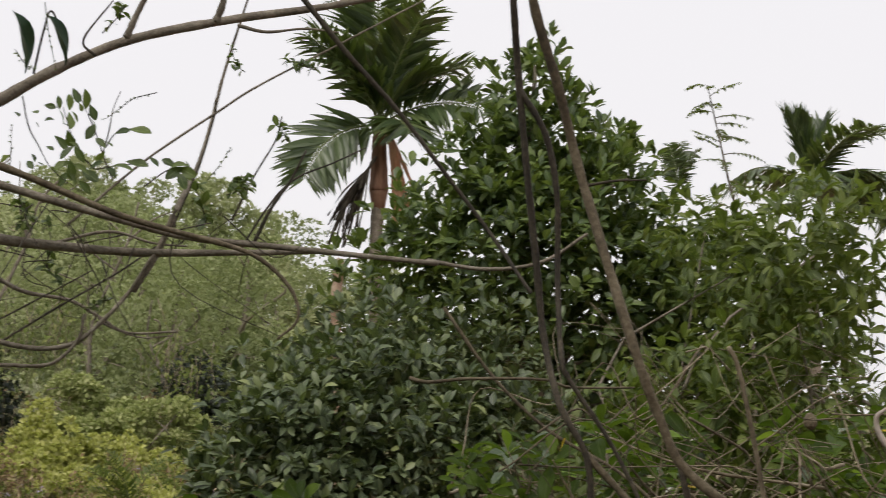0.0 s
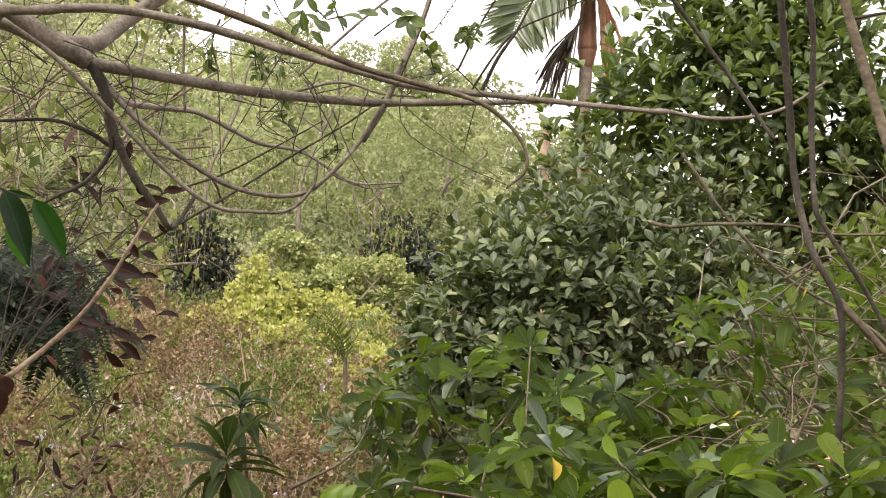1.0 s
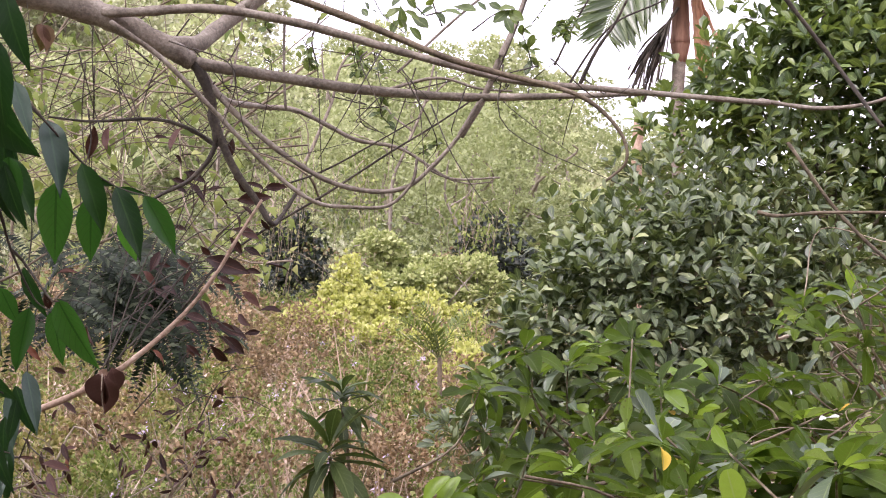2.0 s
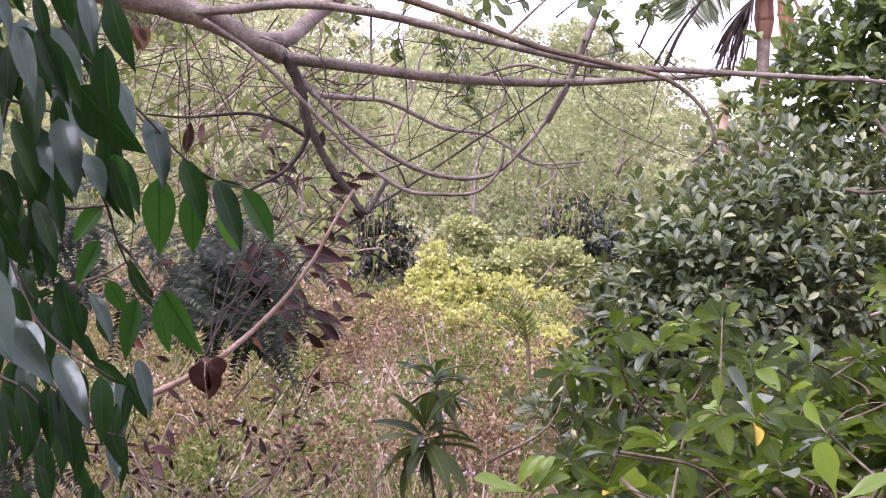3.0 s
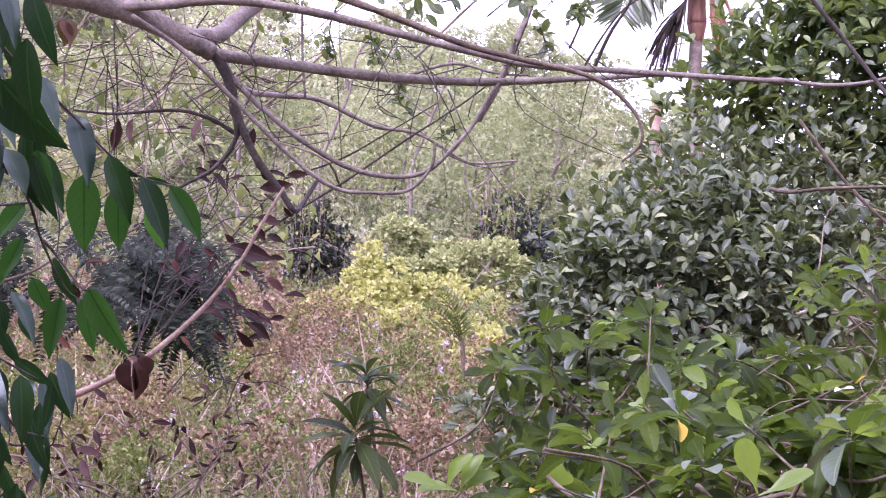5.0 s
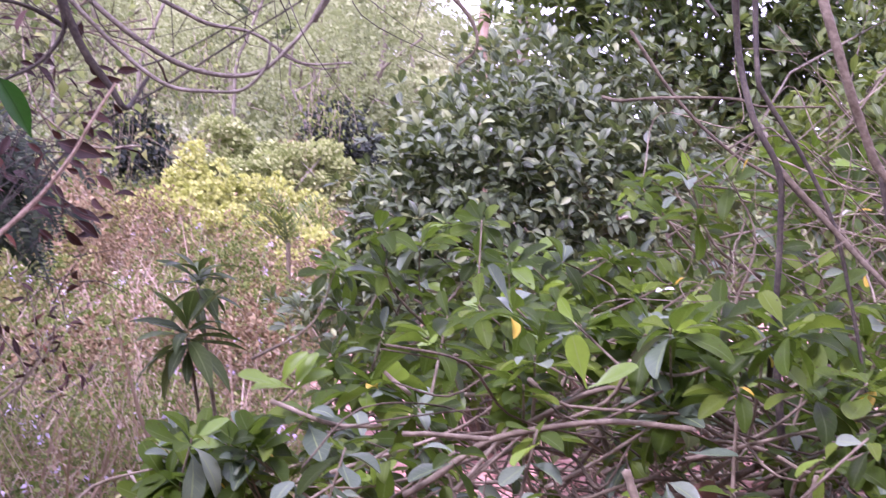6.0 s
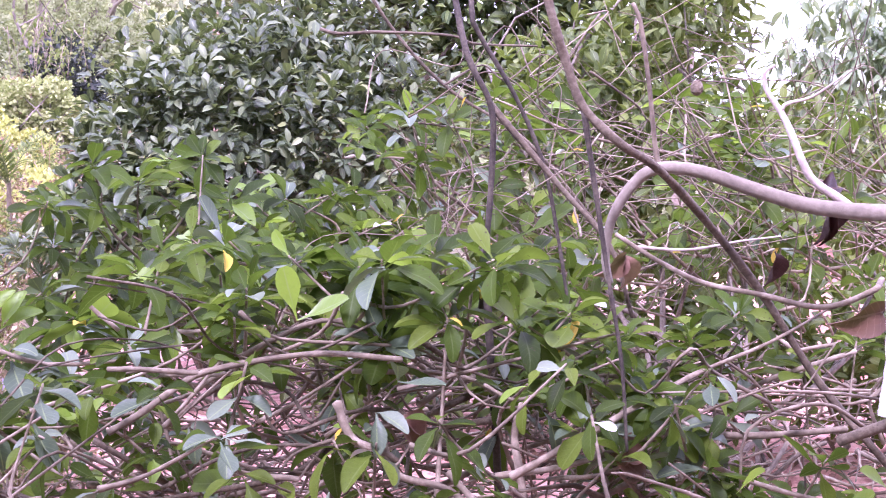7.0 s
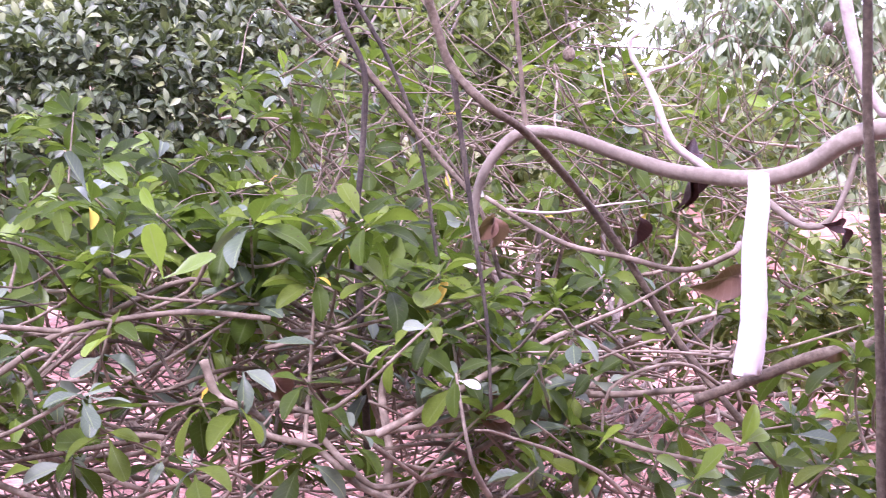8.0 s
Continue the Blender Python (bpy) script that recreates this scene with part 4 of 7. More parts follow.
# young palms that rise from the weeds
for at, length, fans, mat in (((0.75, 13.3, 1.25), 0.6, ((170, 70), (150, 84), (200, 60), (30, 70), (215, 80), (185, 45)), RIGHT_LEAF), ((0.77, 9.33, 0.84), 0.5, ((170, 55), (200, 70), (140, 80), (20, 75)), PALM_LEAF),
                         ((-3.41, 19.66, 3.18), 0.9, ((170, 70), (20, 65), (60, 85), (200, 50)), FAR_LEAF), ((-4.88, 18.18, 4.63), 0.9, ((150, 75), (30, 45), (10, 20), (200, 60)), FAR_LEAF)):
    at = np.array(at)
    foot = np.array([at[0], at[1], float(height(at[0], at[1]))])
    ob = thing("young_palm", tuple(foot), "young palm with stiff comb-like fronds among the weeds", "palm", "young palms")
    tubes("stem", [([(0, 0, -0.05), (0.01, 0, 0.5 * (at[2] - foot[2])), (0, 0, at[2] - foot[2])], 0.03, 0.02, 6, 0.05)], BROWN_STEM, ob)
    for heading, rise in fans:
        frond("frond", ob, (0, 0, at[2] - foot[2] - 0.02), heading, rise, length * rng.uniform(0.8, 1.2), 50, length * 0.38, mat, 18, -0.1)


# ---- overhanging tree at the left: limbs that sweep across the view ----
over = thing("overhanging_tree", (-5.2, 4.6, 0), "grey-barked tree whose long bare limbs sweep low", "tree")
o0 = np.array((-5.2, 4.6, 0))


def limb(name, points, r0, r1, parent, origin, material=GREY_BARK, sides=8, label="", rough=0.05):
    return tubes(name, [([tuple(np.array(p) - origin) for p in points], r0, r1, sides, rough)], material, parent, label)


limb("trunk", [(-5.2, 4.6, -0.3), (-5.15, 4.65, 1.4), (-4.6, 4.85, 3.0), (-3.2, 5.0, 3.5)] + [(-1.66, 5.00, 3.33), (-1.44, 5.08, 3.24), (-1.24, 5.14, 3.20), (-1.03, 5.19, 3.14), (-0.83, 5.24, 3.05), (-0.72, 5.27, 2.99)], 0.105, 0.034, over, o0, sides=12)


def grow_branch(pts, r0, r1, mat):
    limb("branch", pts, r0, r1, over, o0, mat, 7)


grow_branch([(-0.83, 5.29, 3.06), (-0.73, 5.45, 3.09), (-0.66, 5.65, 3.20), (-0.48, 5.83, 3.39)] + [(-0.34, 5.89, 3.51), (-0.21, 5.89, 3.59), (0.02, 5.86, 3.74), (0.33, 5.82, 3.89), (0.74, 5.76, 4.00), (1.13, 5.68, 4.07), (1.48, 5.59, 4.14), (1.87, 5.47, 4.17)], 0.04, 0.012, GREY_BARK)
grow_branch([(-0.78, 5.25, 3.02), (-0.72, 5.27, 2.99), (-0.41, 5.30, 2.95), (-0.07, 5.32, 2.91), (0.28, 5.32, 2.89), (0.51, 5.30, 2.89), (0.85, 5.25, 2.90), (1.09, 5.20, 2.91)], 0.03, 0.009, GREY_BARK)
grow_branch([(-0.74, 5.26, 3.00), (-0.70, 5.27, 2.97), (-0.65, 5.29, 2.86), (-0.63, 5.31, 2.76), (-0.56, 5.33, 2.59), (-0.46, 5.35, 2.45), (-0.40, 5.35, 2.36), (-0.37, 5.46, 2.39), (-0.31, 5.55, 2.50)], 0.024, 0.008, DARK_BARK)
grow_branch([(-0.65, 5.30, 2.79), (-0.63, 5.32, 2.66), (-0.72, 5.32, 2.53), (-0.84, 5.30, 2.46), (-0.95, 5.29, 2.39)], 0.013, 0.005, DARK_BARK)
grow_branch([(-0.63, 5.42, 2.67), (-0.75, 5.40, 2.74), (-0.89, 5.37, 2.77), (-1.12, 5.33, 2.75), (-1.28, 5.30, 2.76)], 0.011, 0.004, DARK_BARK)
grow_branch([(-0.71, 5.27, 2.98), (-0.65, 5.29, 2.90), (-0.53, 5.31, 2.78), (-0.37, 5.34, 2.65), (-0.18, 5.36, 2.54), (0.00, 5.36, 2.50), (0.14, 5.36, 2.52), (0.24, 5.35, 2.60), (0.35, 5.33, 2.73), (0.44, 5.30, 2.88)], 0.013, 0.008, GREY_BARK)
grow_branch([(0.37, 5.53, 2.75), (0.47, 5.50, 2.93), (0.53, 5.47, 3.09), (0.62, 5.63, 3.29), (0.69, 5.78, 3.52)] + [(0.74, 5.83, 3.75), (0.81, 5.75, 4.02), (0.85, 5.70, 4.17)], 0.0165, 0.004, GREY_BARK)
grow_branch([(-1.01, 5.10, 3.11), (-0.83, 5.15, 2.99), (-0.64, 5.20, 2.81), (-0.41, 5.24, 2.58), (-0.23, 5.26, 2.45), (-0.07, 5.26, 2.43), (0.07, 5.26, 2.44), (0.16, 5.25, 2.53), (0.18, 5.25, 2.63)], 0.011, 0.006, GREY_BARK)
grow_branch([(-1.09, 5.18, 3.16), (-0.94, 5.11, 3.15), (-0.63, 5.14, 3.18), (-0.29, 5.18, 3.14), (0.05, 5.20, 3.06), (0.34, 5.20, 2.99), (0.57, 5.18, 2.94), (0.94, 5.13, 2.91), (1.49, 5.00, 2.86)] + [(1.50, 5.03, 2.87), (1.72, 4.97, 2.84), (1.93, 4.89, 2.87), (2.09, 4.81, 2.98)], 0.021, 0.006, GREY_BARK)
grow_branch([(-0.69, 4.90, 3.34), (-0.52, 4.93, 3.26), (-0.32, 4.96, 3.20), (-0.06, 4.99, 3.12), (0.26, 5.00, 3.00), (0.48, 4.99, 2.94), (0.65, 4.97, 2.90), (0.78, 4.96, 2.86), (0.88, 4.95, 2.79), (0.95, 4.95, 2.70), (0.96, 4.95, 2.61), (0.89, 4.97, 2.54)], 0.017, 0.005, BROWN_STEM)
grow_branch([(-0.71, 5.37, 2.99), (-0.65, 5.79, 2.91), (-0.52, 6.11, 2.92), (-0.36, 6.12, 2.91), (-0.20, 6.13, 2.84), (-0.07, 6.14, 2.78), (0.12, 6.14, 2.75), (0.25, 6.14, 2.68), (0.38, 6.14, 2.61), (0.60, 6.12, 2.62)], 0.016, 0.005, GREY_BARK)
grow_branch([(0.24, 6.14, 2.69), (0.29, 6.14, 2.64), (0.44, 6.14, 2.59), (0.57, 6.13, 2.60)], 0.007, 0.003, GREY_BARK)
grow_branch([(-0.80, 5.71, 1.99), (-0.60, 5.74, 2.24), (-0.19, 5.76, 2.51), (0.06, 5.75, 2.68), (0.31, 5.72, 2.84), (0.47, 5.70, 2.96)], 0.006, 0.004, DARK_BARK)
grow_branch([(-0.47, 5.74, 2.51), (-0.22, 5.75, 2.60), (0.01, 5.74, 2.73), (0.21, 5.73, 2.85)], 0.005, 0.003, DARK_BARK)
grow_branch([(0.01, 5.52, 2.92), (0.26, 5.51, 2.99), (0.44, 5.50, 2.95), (0.58, 5.48, 2.94)], 0.008, 0.004, GREY_BARK)
grow_branch([(-0.23, 5.47, 3.22), (-0.26, 5.49, 3.13), (-0.24, 5.50, 3.04), (-0.23, 5.51, 2.96), (-0.21, 5.55, 2.58)], 0.005, 0.002, DARK_BARK)
grow_branch([(-0.38, 5.56, 3.26), (-0.38, 5.60, 3.02), (-0.37, 5.62, 2.85)], 0.006, 0.006, GREY_BARK)
grow_branch([(0.84, 5.35, 2.95), (0.90, 5.31, 3.09), (0.97, 5.28, 3.20), (1.03, 5.25, 3.33)], 0.009, 0.004, DARK_BARK)
grow_branch([(0.10, 5.59, 3.02), (0.40, 5.54, 3.30), (0.68, 5.48, 3.51), (0.85, 5.43, 3.63), (1.17, 5.33, 3.81), (1.53, 5.19, 4.01)], 0.006, 0.004, GREY_BARK)
grow_branch([(0.30, 5.43, 3.79), (0.34, 5.40, 3.89), (0.39, 5.37, 4.00)], 0.016, 0.01, GREY_BARK)
grow_branch([(0.66, 5.39, 3.88), (0.68, 5.36, 3.94), (0.69, 5.34, 4.01)], 0.018, 0.012, GREY_BARK)
grow_branch([(0.75, 5.38, 3.87), (0.87, 5.37, 3.85), (1.03, 5.34, 3.87), (1.17, 5.32, 3.86)], 0.009, 0.003, GREY_BARK)
grow_branch([(0.18, 5.46, 3.71), (0.13, 5.44, 3.77), (0.24, 5.39, 3.93)], 0.007, 0.003, DARK_BARK)
grow_branch([(0.82, 5.76, 2.94), (0.94, 5.72, 3.15), (1.05, 5.68, 3.28), (1.22, 5.64, 3.36), (1.36, 5.59, 3.43)], 0.006, 0.003, DARK_BARK)
grow_branch([(-0.06, 5.48, 3.62), (-0.03, 5.44, 3.78), (-0.00, 5.41, 3.87), (0.05, 5.44, 3.76), (0.07, 5.47, 3.68)], 0.006, 0.003, DARK_BARK)
grow_branch([(0.78, 5.65, 3.08), (0.87, 5.61, 3.28), (0.95, 5.57, 3.43), (0.97, 5.54, 3.53)], 0.005, 0.003, DARK_BARK)
grow_branch([(0.51, 5.58, 2.99), (0.62, 5.53, 3.28), (0.67, 5.49, 3.48), (0.68, 5.47, 3.56)], 0.005, 0.003, DARK_BARK)

# thin twigs that loop and hang below the limb
twigs = []
for k in range(60):
    a = np.array((-0.53, 5.29, 3.00)) + np.array([rng.uniform(-1.1, 1.4), rng.uniform(-0.3, 0.5), rng.uniform(-0.15, 0.1)])
    d = np.array([rng.uniform(-0.5, 0.7), rng.uniform(-0.2, 0.2), rng.uniform(-0.8, 0.15)]) * rng.uniform(0.3, 1.1)
    twigs.append(([tuple(a - o0), tuple(a + d * 0.5 + rng.standard_normal(3) * 0.1 - o0), tuple(a + d + rng.standard_normal(3) * 0.12 - o0)], 0.0032, 0.0013, 5, 0.1, 5))
tubes("twig", twigs, DARK_BARK, over, kind="stuff")


# an added, unseen leafy crown high over the yard, to shade the near leaves
lobes = [((x - o0[0] + rng.uniform(-0.4, 0.4), y - o0[1] + rng.uniform(-0.4, 0.4), rng.uniform(6.6, 7.8)), (1.0, 1.0, 0.6)) for x in np.arange(-5.2, -1.2, 1.3) for y in np.arange(-0.6, 4.6, 1.5)]
tubes("shade_crown_limb", crown_limbs((0.6, 0.25, 3.0), [l[0] for l in lobes], 0.04, 0.4), GREY_BARK, over, kind="stuff")
c, o = cloud_points(lobes, 800, 0.9)
scattered("crown", ROUND, *clustered(c, o, 5, 0.15), TREE_LEAF, over)

# small sprays of rounded leaves on the limbs
def spray(points, leaf, per, material, parent, origin, shapes=BROAD, stem=DARK_BARK, spread=0.9, lift=0.2, r=0.003):
    line = smooth_line(points, 6)
    tubes("twig", [([tuple(np.array(p) - origin) for p in points], r, r * 0.5, 5, 0.05, 5)], stem, parent)
    c = np.repeat(line[2:] - origin, per, 0)
    axis = unit(np.repeat(np.gradient(line, axis=0)[2:], per, 0) * 3 + rand_dirs(len(c)) * spread + np.array([0, 0, lift]))
    s = leaf * (0.7 + 0.6 * rng.random(len(c)))
    me = [shared_leaf(v, material) for v in shapes]
    single("leaf", me, *poses_of(c, axis, rand_dirs(len(c)) * 0.6 + np.array([0, -0.3, 0.8]), s), parent)


LEAF_MESHES = {}


def shared_leaf(shape, material):
    key = (id(shape), material.name)
    if key not in LEAF_MESHES:
        me = mesh_of("leaf", *shape)
        me.materials.append(material)
        LEAF_MESHES[key] = (shape, me)
    return LEAF_MESHES[key][1]


def hang_spray(pts, leaf):
    spray(pts, leaf * 0.68, 2, TREE_LEAF, over, o0, ROUND, spread=0.7)


hang_spray([(1.07, 5.28, 3.68), (1.03, 5.28, 3.69), (0.98, 5.29, 3.71)], 0.05)
hang_spray([(0.78, 5.43, 3.16), (0.80, 5.42, 3.21), (0.83, 5.42, 3.23)], 0.05)
hang_spray([(-0.09, 5.39, 3.11), (-0.07, 5.40, 3.04), (-0.05, 5.42, 2.97)], 0.06)
hang_spray([(0.05, 5.42, 2.92), (0.03, 5.43, 2.83), (0.08, 5.44, 2.77)], 0.07)
hang_spray([(0.19, 5.44, 2.66), (0.24, 5.44, 2.69), (0.29, 5.44, 2.71)], 0.05)
hang_spray([(0.64, 5.28, 3.01), (0.61, 5.27, 3.10), (0.56, 5.25, 3.21)], 0.08)
hang_spray([(-0.09, 5.50, 3.14), (-0.08, 5.51, 3.04), (-0.07, 5.52, 2.98)], 0.05)
hang_spray([(0.72, 5.33, 3.14), (0.76, 5.33, 3.16), (0.78, 5.32, 3.19)], 0.05)
hang_spray([(-0.43, 5.47, 3.15), (-0.45, 5.46, 3.19), (-0.38, 5.46, 3.24)], 0.06)
hang_spray([(0.20, 5.14, 3.72), (0.26, 5.12, 3.79), (0.28, 5.11, 3.83)], 0.06)


def hang_small_spray(pts, leaf):
    spray(pts, leaf, 2, TREE_LEAF, over, o0, ROUND, r=0.0022)


hang_small_spray([(-0.02, 5.20, 3.84), (-0.00, 5.23, 3.72), (0.03, 5.27, 3.60)], 0.012)
hang_small_spray([(0.42, 5.18, 3.51), (0.33, 5.19, 3.48), (0.27, 5.20, 3.43), (0.22, 5.21, 3.39)], 0.012)
hang_small_spray([(-0.43, 5.41, 3.29), (-0.40, 5.38, 3.43), (-0.39, 5.36, 3.56), (-0.35, 5.32, 3.72)], 0.035)
hang_small_spray([(-0.13, 5.34, 3.68), (-0.09, 5.36, 3.63), (-0.05, 5.37, 3.61)], 0.02)
hang_small_spray([(1.09, 5.36, 3.71), (1.02, 5.37, 3.72), (0.95, 5.37, 3.74)], 0.045)
hang_small_spray([(0.79, 5.41, 3.68), (0.75, 5.41, 3.71), (0.73, 5.39, 3.78)], 0.03)
hang_small_spray([(0.99, 5.45, 3.40), (0.96, 5.44, 3.44), (0.93, 5.44, 3.47)], 0.045)
hang_small_spray([(0.83, 5.51, 3.18), (0.81, 5.51, 3.21), (0.77, 5.51, 3.23)], 0.05)
hang_small_spray([(-0.23, 5.43, 3.24), (-0.20, 5.43, 3.30), (-0.22, 5.41, 3.38)], 0.012)
hang_small_spray([(-0.13, 5.44, 3.21), (-0.13, 5.43, 3.29), (-0.13, 5.41, 3.38)], 0.012)
hang_small_spray([(0.66, 5.52, 3.23), (0.71, 5.50, 3.30), (0.75, 5.49, 3.37)], 0.015)
hang_small_spray([(-0.29, 5.35, 3.11), (-0.26, 5.36, 3.04), (-0.27, 5.37, 2.95)], 0.04)
hang_small_spray([(-0.07, 5.37, 3.07), (-0.03, 5.38, 3.01), (0.04, 5.38, 2.98)], 0.04)


def twig_leaf(base, tip):
    base, tip = np.array(base), np.array(tip)
    face = np.array([[0.1, -0.8, 0.5]]) + 0.5 * rand_dirs(1)
    single("leaf", [shared_leaf(v, TREE_LEAF) for v in ROUND], *poses_of((base - o0)[None], (tip - base)[None], face, np.array([1.08 * float(np.linalg.norm(tip - base))])), over)


def twig_stem(pts):
    tubes("twig", [([tuple(np.array(p) - o0) for p in pts], 0.0035, 0.0015, 5, 0.05, 5)], DARK_BARK, over)


twig_leaf((0.045, 5.146, 3.462), (0.059, 5.127, 3.414))
twig_leaf((0.086, 5.171, 3.477), (0.097, 5.138, 3.422))
twig_leaf((0.100, 5.158, 3.498), (0.123, 5.127, 3.439))
twig_leaf((0.144, 5.047, 3.473), (0.163, 5.056, 3.402))
twig_leaf((-0.005, 5.204, 3.433), (0.038, 5.185, 3.423))
twig_leaf((-0.000, 5.210, 3.372), (0.036, 5.227, 3.397))
twig_leaf((0.125, 5.128, 3.433), (0.144, 5.146, 3.403))
twig_leaf((0.165, 5.140, 3.434), (0.189, 5.136, 3.377))
twig_leaf((0.053, 5.063, 3.387), (0.087, 5.084, 3.350))
twig_leaf((0.090, 5.106, 3.390), (0.101, 5.076, 3.327))
twig_leaf((0.099, 5.182, 3.411), (0.130, 5.206, 3.379))
twig_leaf((0.065, 5.196, 3.365), (0.108, 5.218, 3.355))
twig_leaf((0.174, 5.163, 3.384), (0.202, 5.194, 3.330))
twig_leaf((0.183, 5.071, 3.343), (0.160, 5.043, 3.284))
twig_leaf((0.262, 5.109, 3.319), (0.317, 5.116, 3.342))
twig_leaf((0.316, 5.224, 3.364), (0.397, 5.183, 3.352))
twig_leaf((0.249, 5.146, 3.195), (0.327, 5.093, 3.208))
twig_leaf((0.309, 5.179, 3.226), (0.390, 5.153, 3.214))
twig_leaf((0.192, 5.113, 3.297), (0.221, 5.072, 3.270))
twig_leaf((0.223, 5.191, 3.304), (0.256, 5.145, 3.288))
twig_leaf((0.038, 5.221, 3.319), (0.091, 5.237, 3.272))
twig_leaf((0.086, 5.133, 3.327), (0.110, 5.163, 3.264))
twig_leaf((0.095, 5.108, 3.275), (0.154, 5.137, 3.258))
twig_leaf((0.114, 5.136, 3.266), (0.062, 5.125, 3.221))
twig_leaf((0.114, 5.089, 3.255), (0.154, 5.074, 3.202))
twig_leaf((0.104, 5.152, 3.209), (0.043, 5.161, 3.180))
twig_leaf((0.099, 5.226, 3.231), (0.115, 5.231, 3.152))
twig_leaf((0.111, 5.150, 3.198), (0.178, 5.145, 3.179))
twig_leaf((0.099, 5.217, 3.178), (0.144, 5.251, 3.128))
twig_leaf((0.103, 5.259, 3.187), (0.054, 5.295, 3.137))
twig_leaf((0.145, 5.222, 3.190), (0.206, 5.191, 3.149))
twig_leaf((0.174, 5.106, 3.174), (0.213, 5.067, 3.205))
twig_leaf((0.134, 5.169, 3.139), (0.186, 5.159, 3.096))
twig_leaf((0.476, 5.090, 3.197), (0.545, 5.105, 3.235))
twig_leaf((0.525, 5.113, 3.206), (0.464, 5.078, 3.161))
twig_leaf((0.506, 5.117, 3.205), (0.570, 5.087, 3.169))
twig_leaf((0.517, 5.235, 3.206), (0.543, 5.198, 3.143))
twig_leaf((0.501, 5.140, 3.211), (0.448, 5.140, 3.239))
twig_leaf((0.398, 5.169, 3.248), (0.432, 5.140, 3.218))
twig_leaf((0.013, 5.105, 3.253), (0.039, 5.078, 3.237))
twig_leaf((-0.044, 5.217, 3.242), (-0.022, 5.183, 3.219))
twig_leaf((-0.053, 5.102, 3.192), (-0.034, 5.061, 3.164))
twig_leaf((-0.016, 5.113, 3.190), (0.008, 5.117, 3.183))
twig_leaf((-0.109, 5.155, 3.388), (-0.090, 5.115, 3.372))
twig_leaf((-0.042, 5.114, 3.386), (-0.024, 5.072, 3.374))
twig_leaf((-0.031, 5.155, 3.354), (-0.018, 5.163, 3.339))
twig_leaf((0.030, 5.152, 3.182), (0.060, 5.171, 3.170))
twig_leaf((0.229, 5.102, 3.247), (0.198, 5.127, 3.214))
twig_leaf((0.233, 5.208, 3.209), (0.276, 5.162, 3.177))
twig_leaf((0.701, 5.012, 3.578), (0.724, 5.030, 3.603))
twig_leaf((0.700, 5.133, 3.638), (0.713, 5.125, 3.614))
twig_stem([(0.266, 5.207, 3.153), (0.232, 5.195, 3.227), (0.189, 5.174, 3.338), (0.152, 5.158, 3.413), (0.115, 5.142, 3.486)])
twig_stem([(-0.083, 5.145, 3.449), (-0.058, 5.169, 3.342), (-0.018, 5.185, 3.269), (0.036, 5.202, 3.182), (0.118, 5.213, 3.123)])
twig_stem([(0.212, 5.197, 3.215), (0.240, 5.174, 3.333), (0.253, 5.155, 3.422), (0.279, 5.138, 3.494)])
twig_stem([(0.196, 5.201, 3.192), (0.134, 5.191, 3.253), (0.099, 5.176, 3.326), (0.067, 5.156, 3.419)])
twig_stem([(0.230, 5.186, 3.276), (0.268, 5.173, 3.335), (0.325, 5.168, 3.351)])
twig_stem([(0.200, 5.201, 3.192), (0.305, 5.195, 3.216), (0.396, 5.190, 3.225)])
twig_stem([(0.385, 5.205, 3.137), (0.479, 5.188, 3.207), (0.544, 5.183, 3.210)])
limb("branch", [(-0.55, 5.70, 3.30), (-0.50, 5.68, 3.42), (-0.41, 5.64, 3.65), (-0.36, 5.60, 3.83), (-0.34, 5.56, 3.98)], 0.016, 0.01, over, o0, GREY_BARK, 7)
for at, axis, size in (((-0.31, 4.14, 3.49), (-0.15, 0, -1), 0.24), ((-0.23, 4.14, 3.51), (0.3, 0, -1), 0.13), ((-0.19, 4.17, 3.41), (-0.15, 0, -1), 0.18), ((-0.08, 4.15, 3.49), (0.45, 0, -1), 0.2), ((-0.16, 4.16, 3.46), (0.1, 0, -1), 0.06), ((0.02, 4.16, 3.49), (0.6, 0, -0.9), 0.17)):
    single("hanging_leaf", [shared_leaf(leaf_shape(0.3 if size < 0.22 else 0.38, 8, 0.3, 0.5, 0.45, wave=0.02, twist=0.8), DROOP_LEAF)], *poses_of(np.array([at]) - o0, np.array([axis], float), np.array([[0.5, -0.7, 0.3]]), np.array([size])), over)

# ---- slim dark saplings in front ----
sap = thing("slim_sapling", (1.9, 2.9, 0), "slim dark-barked sapling with crooked forked stems", "sapling")
s0 = np.array((1.9, 2.9, 0))


def grow_sapling_stem(pts, r0, r1, mat):
    limb("stem", pts, r0, r1, sap, s0, mat, 8)


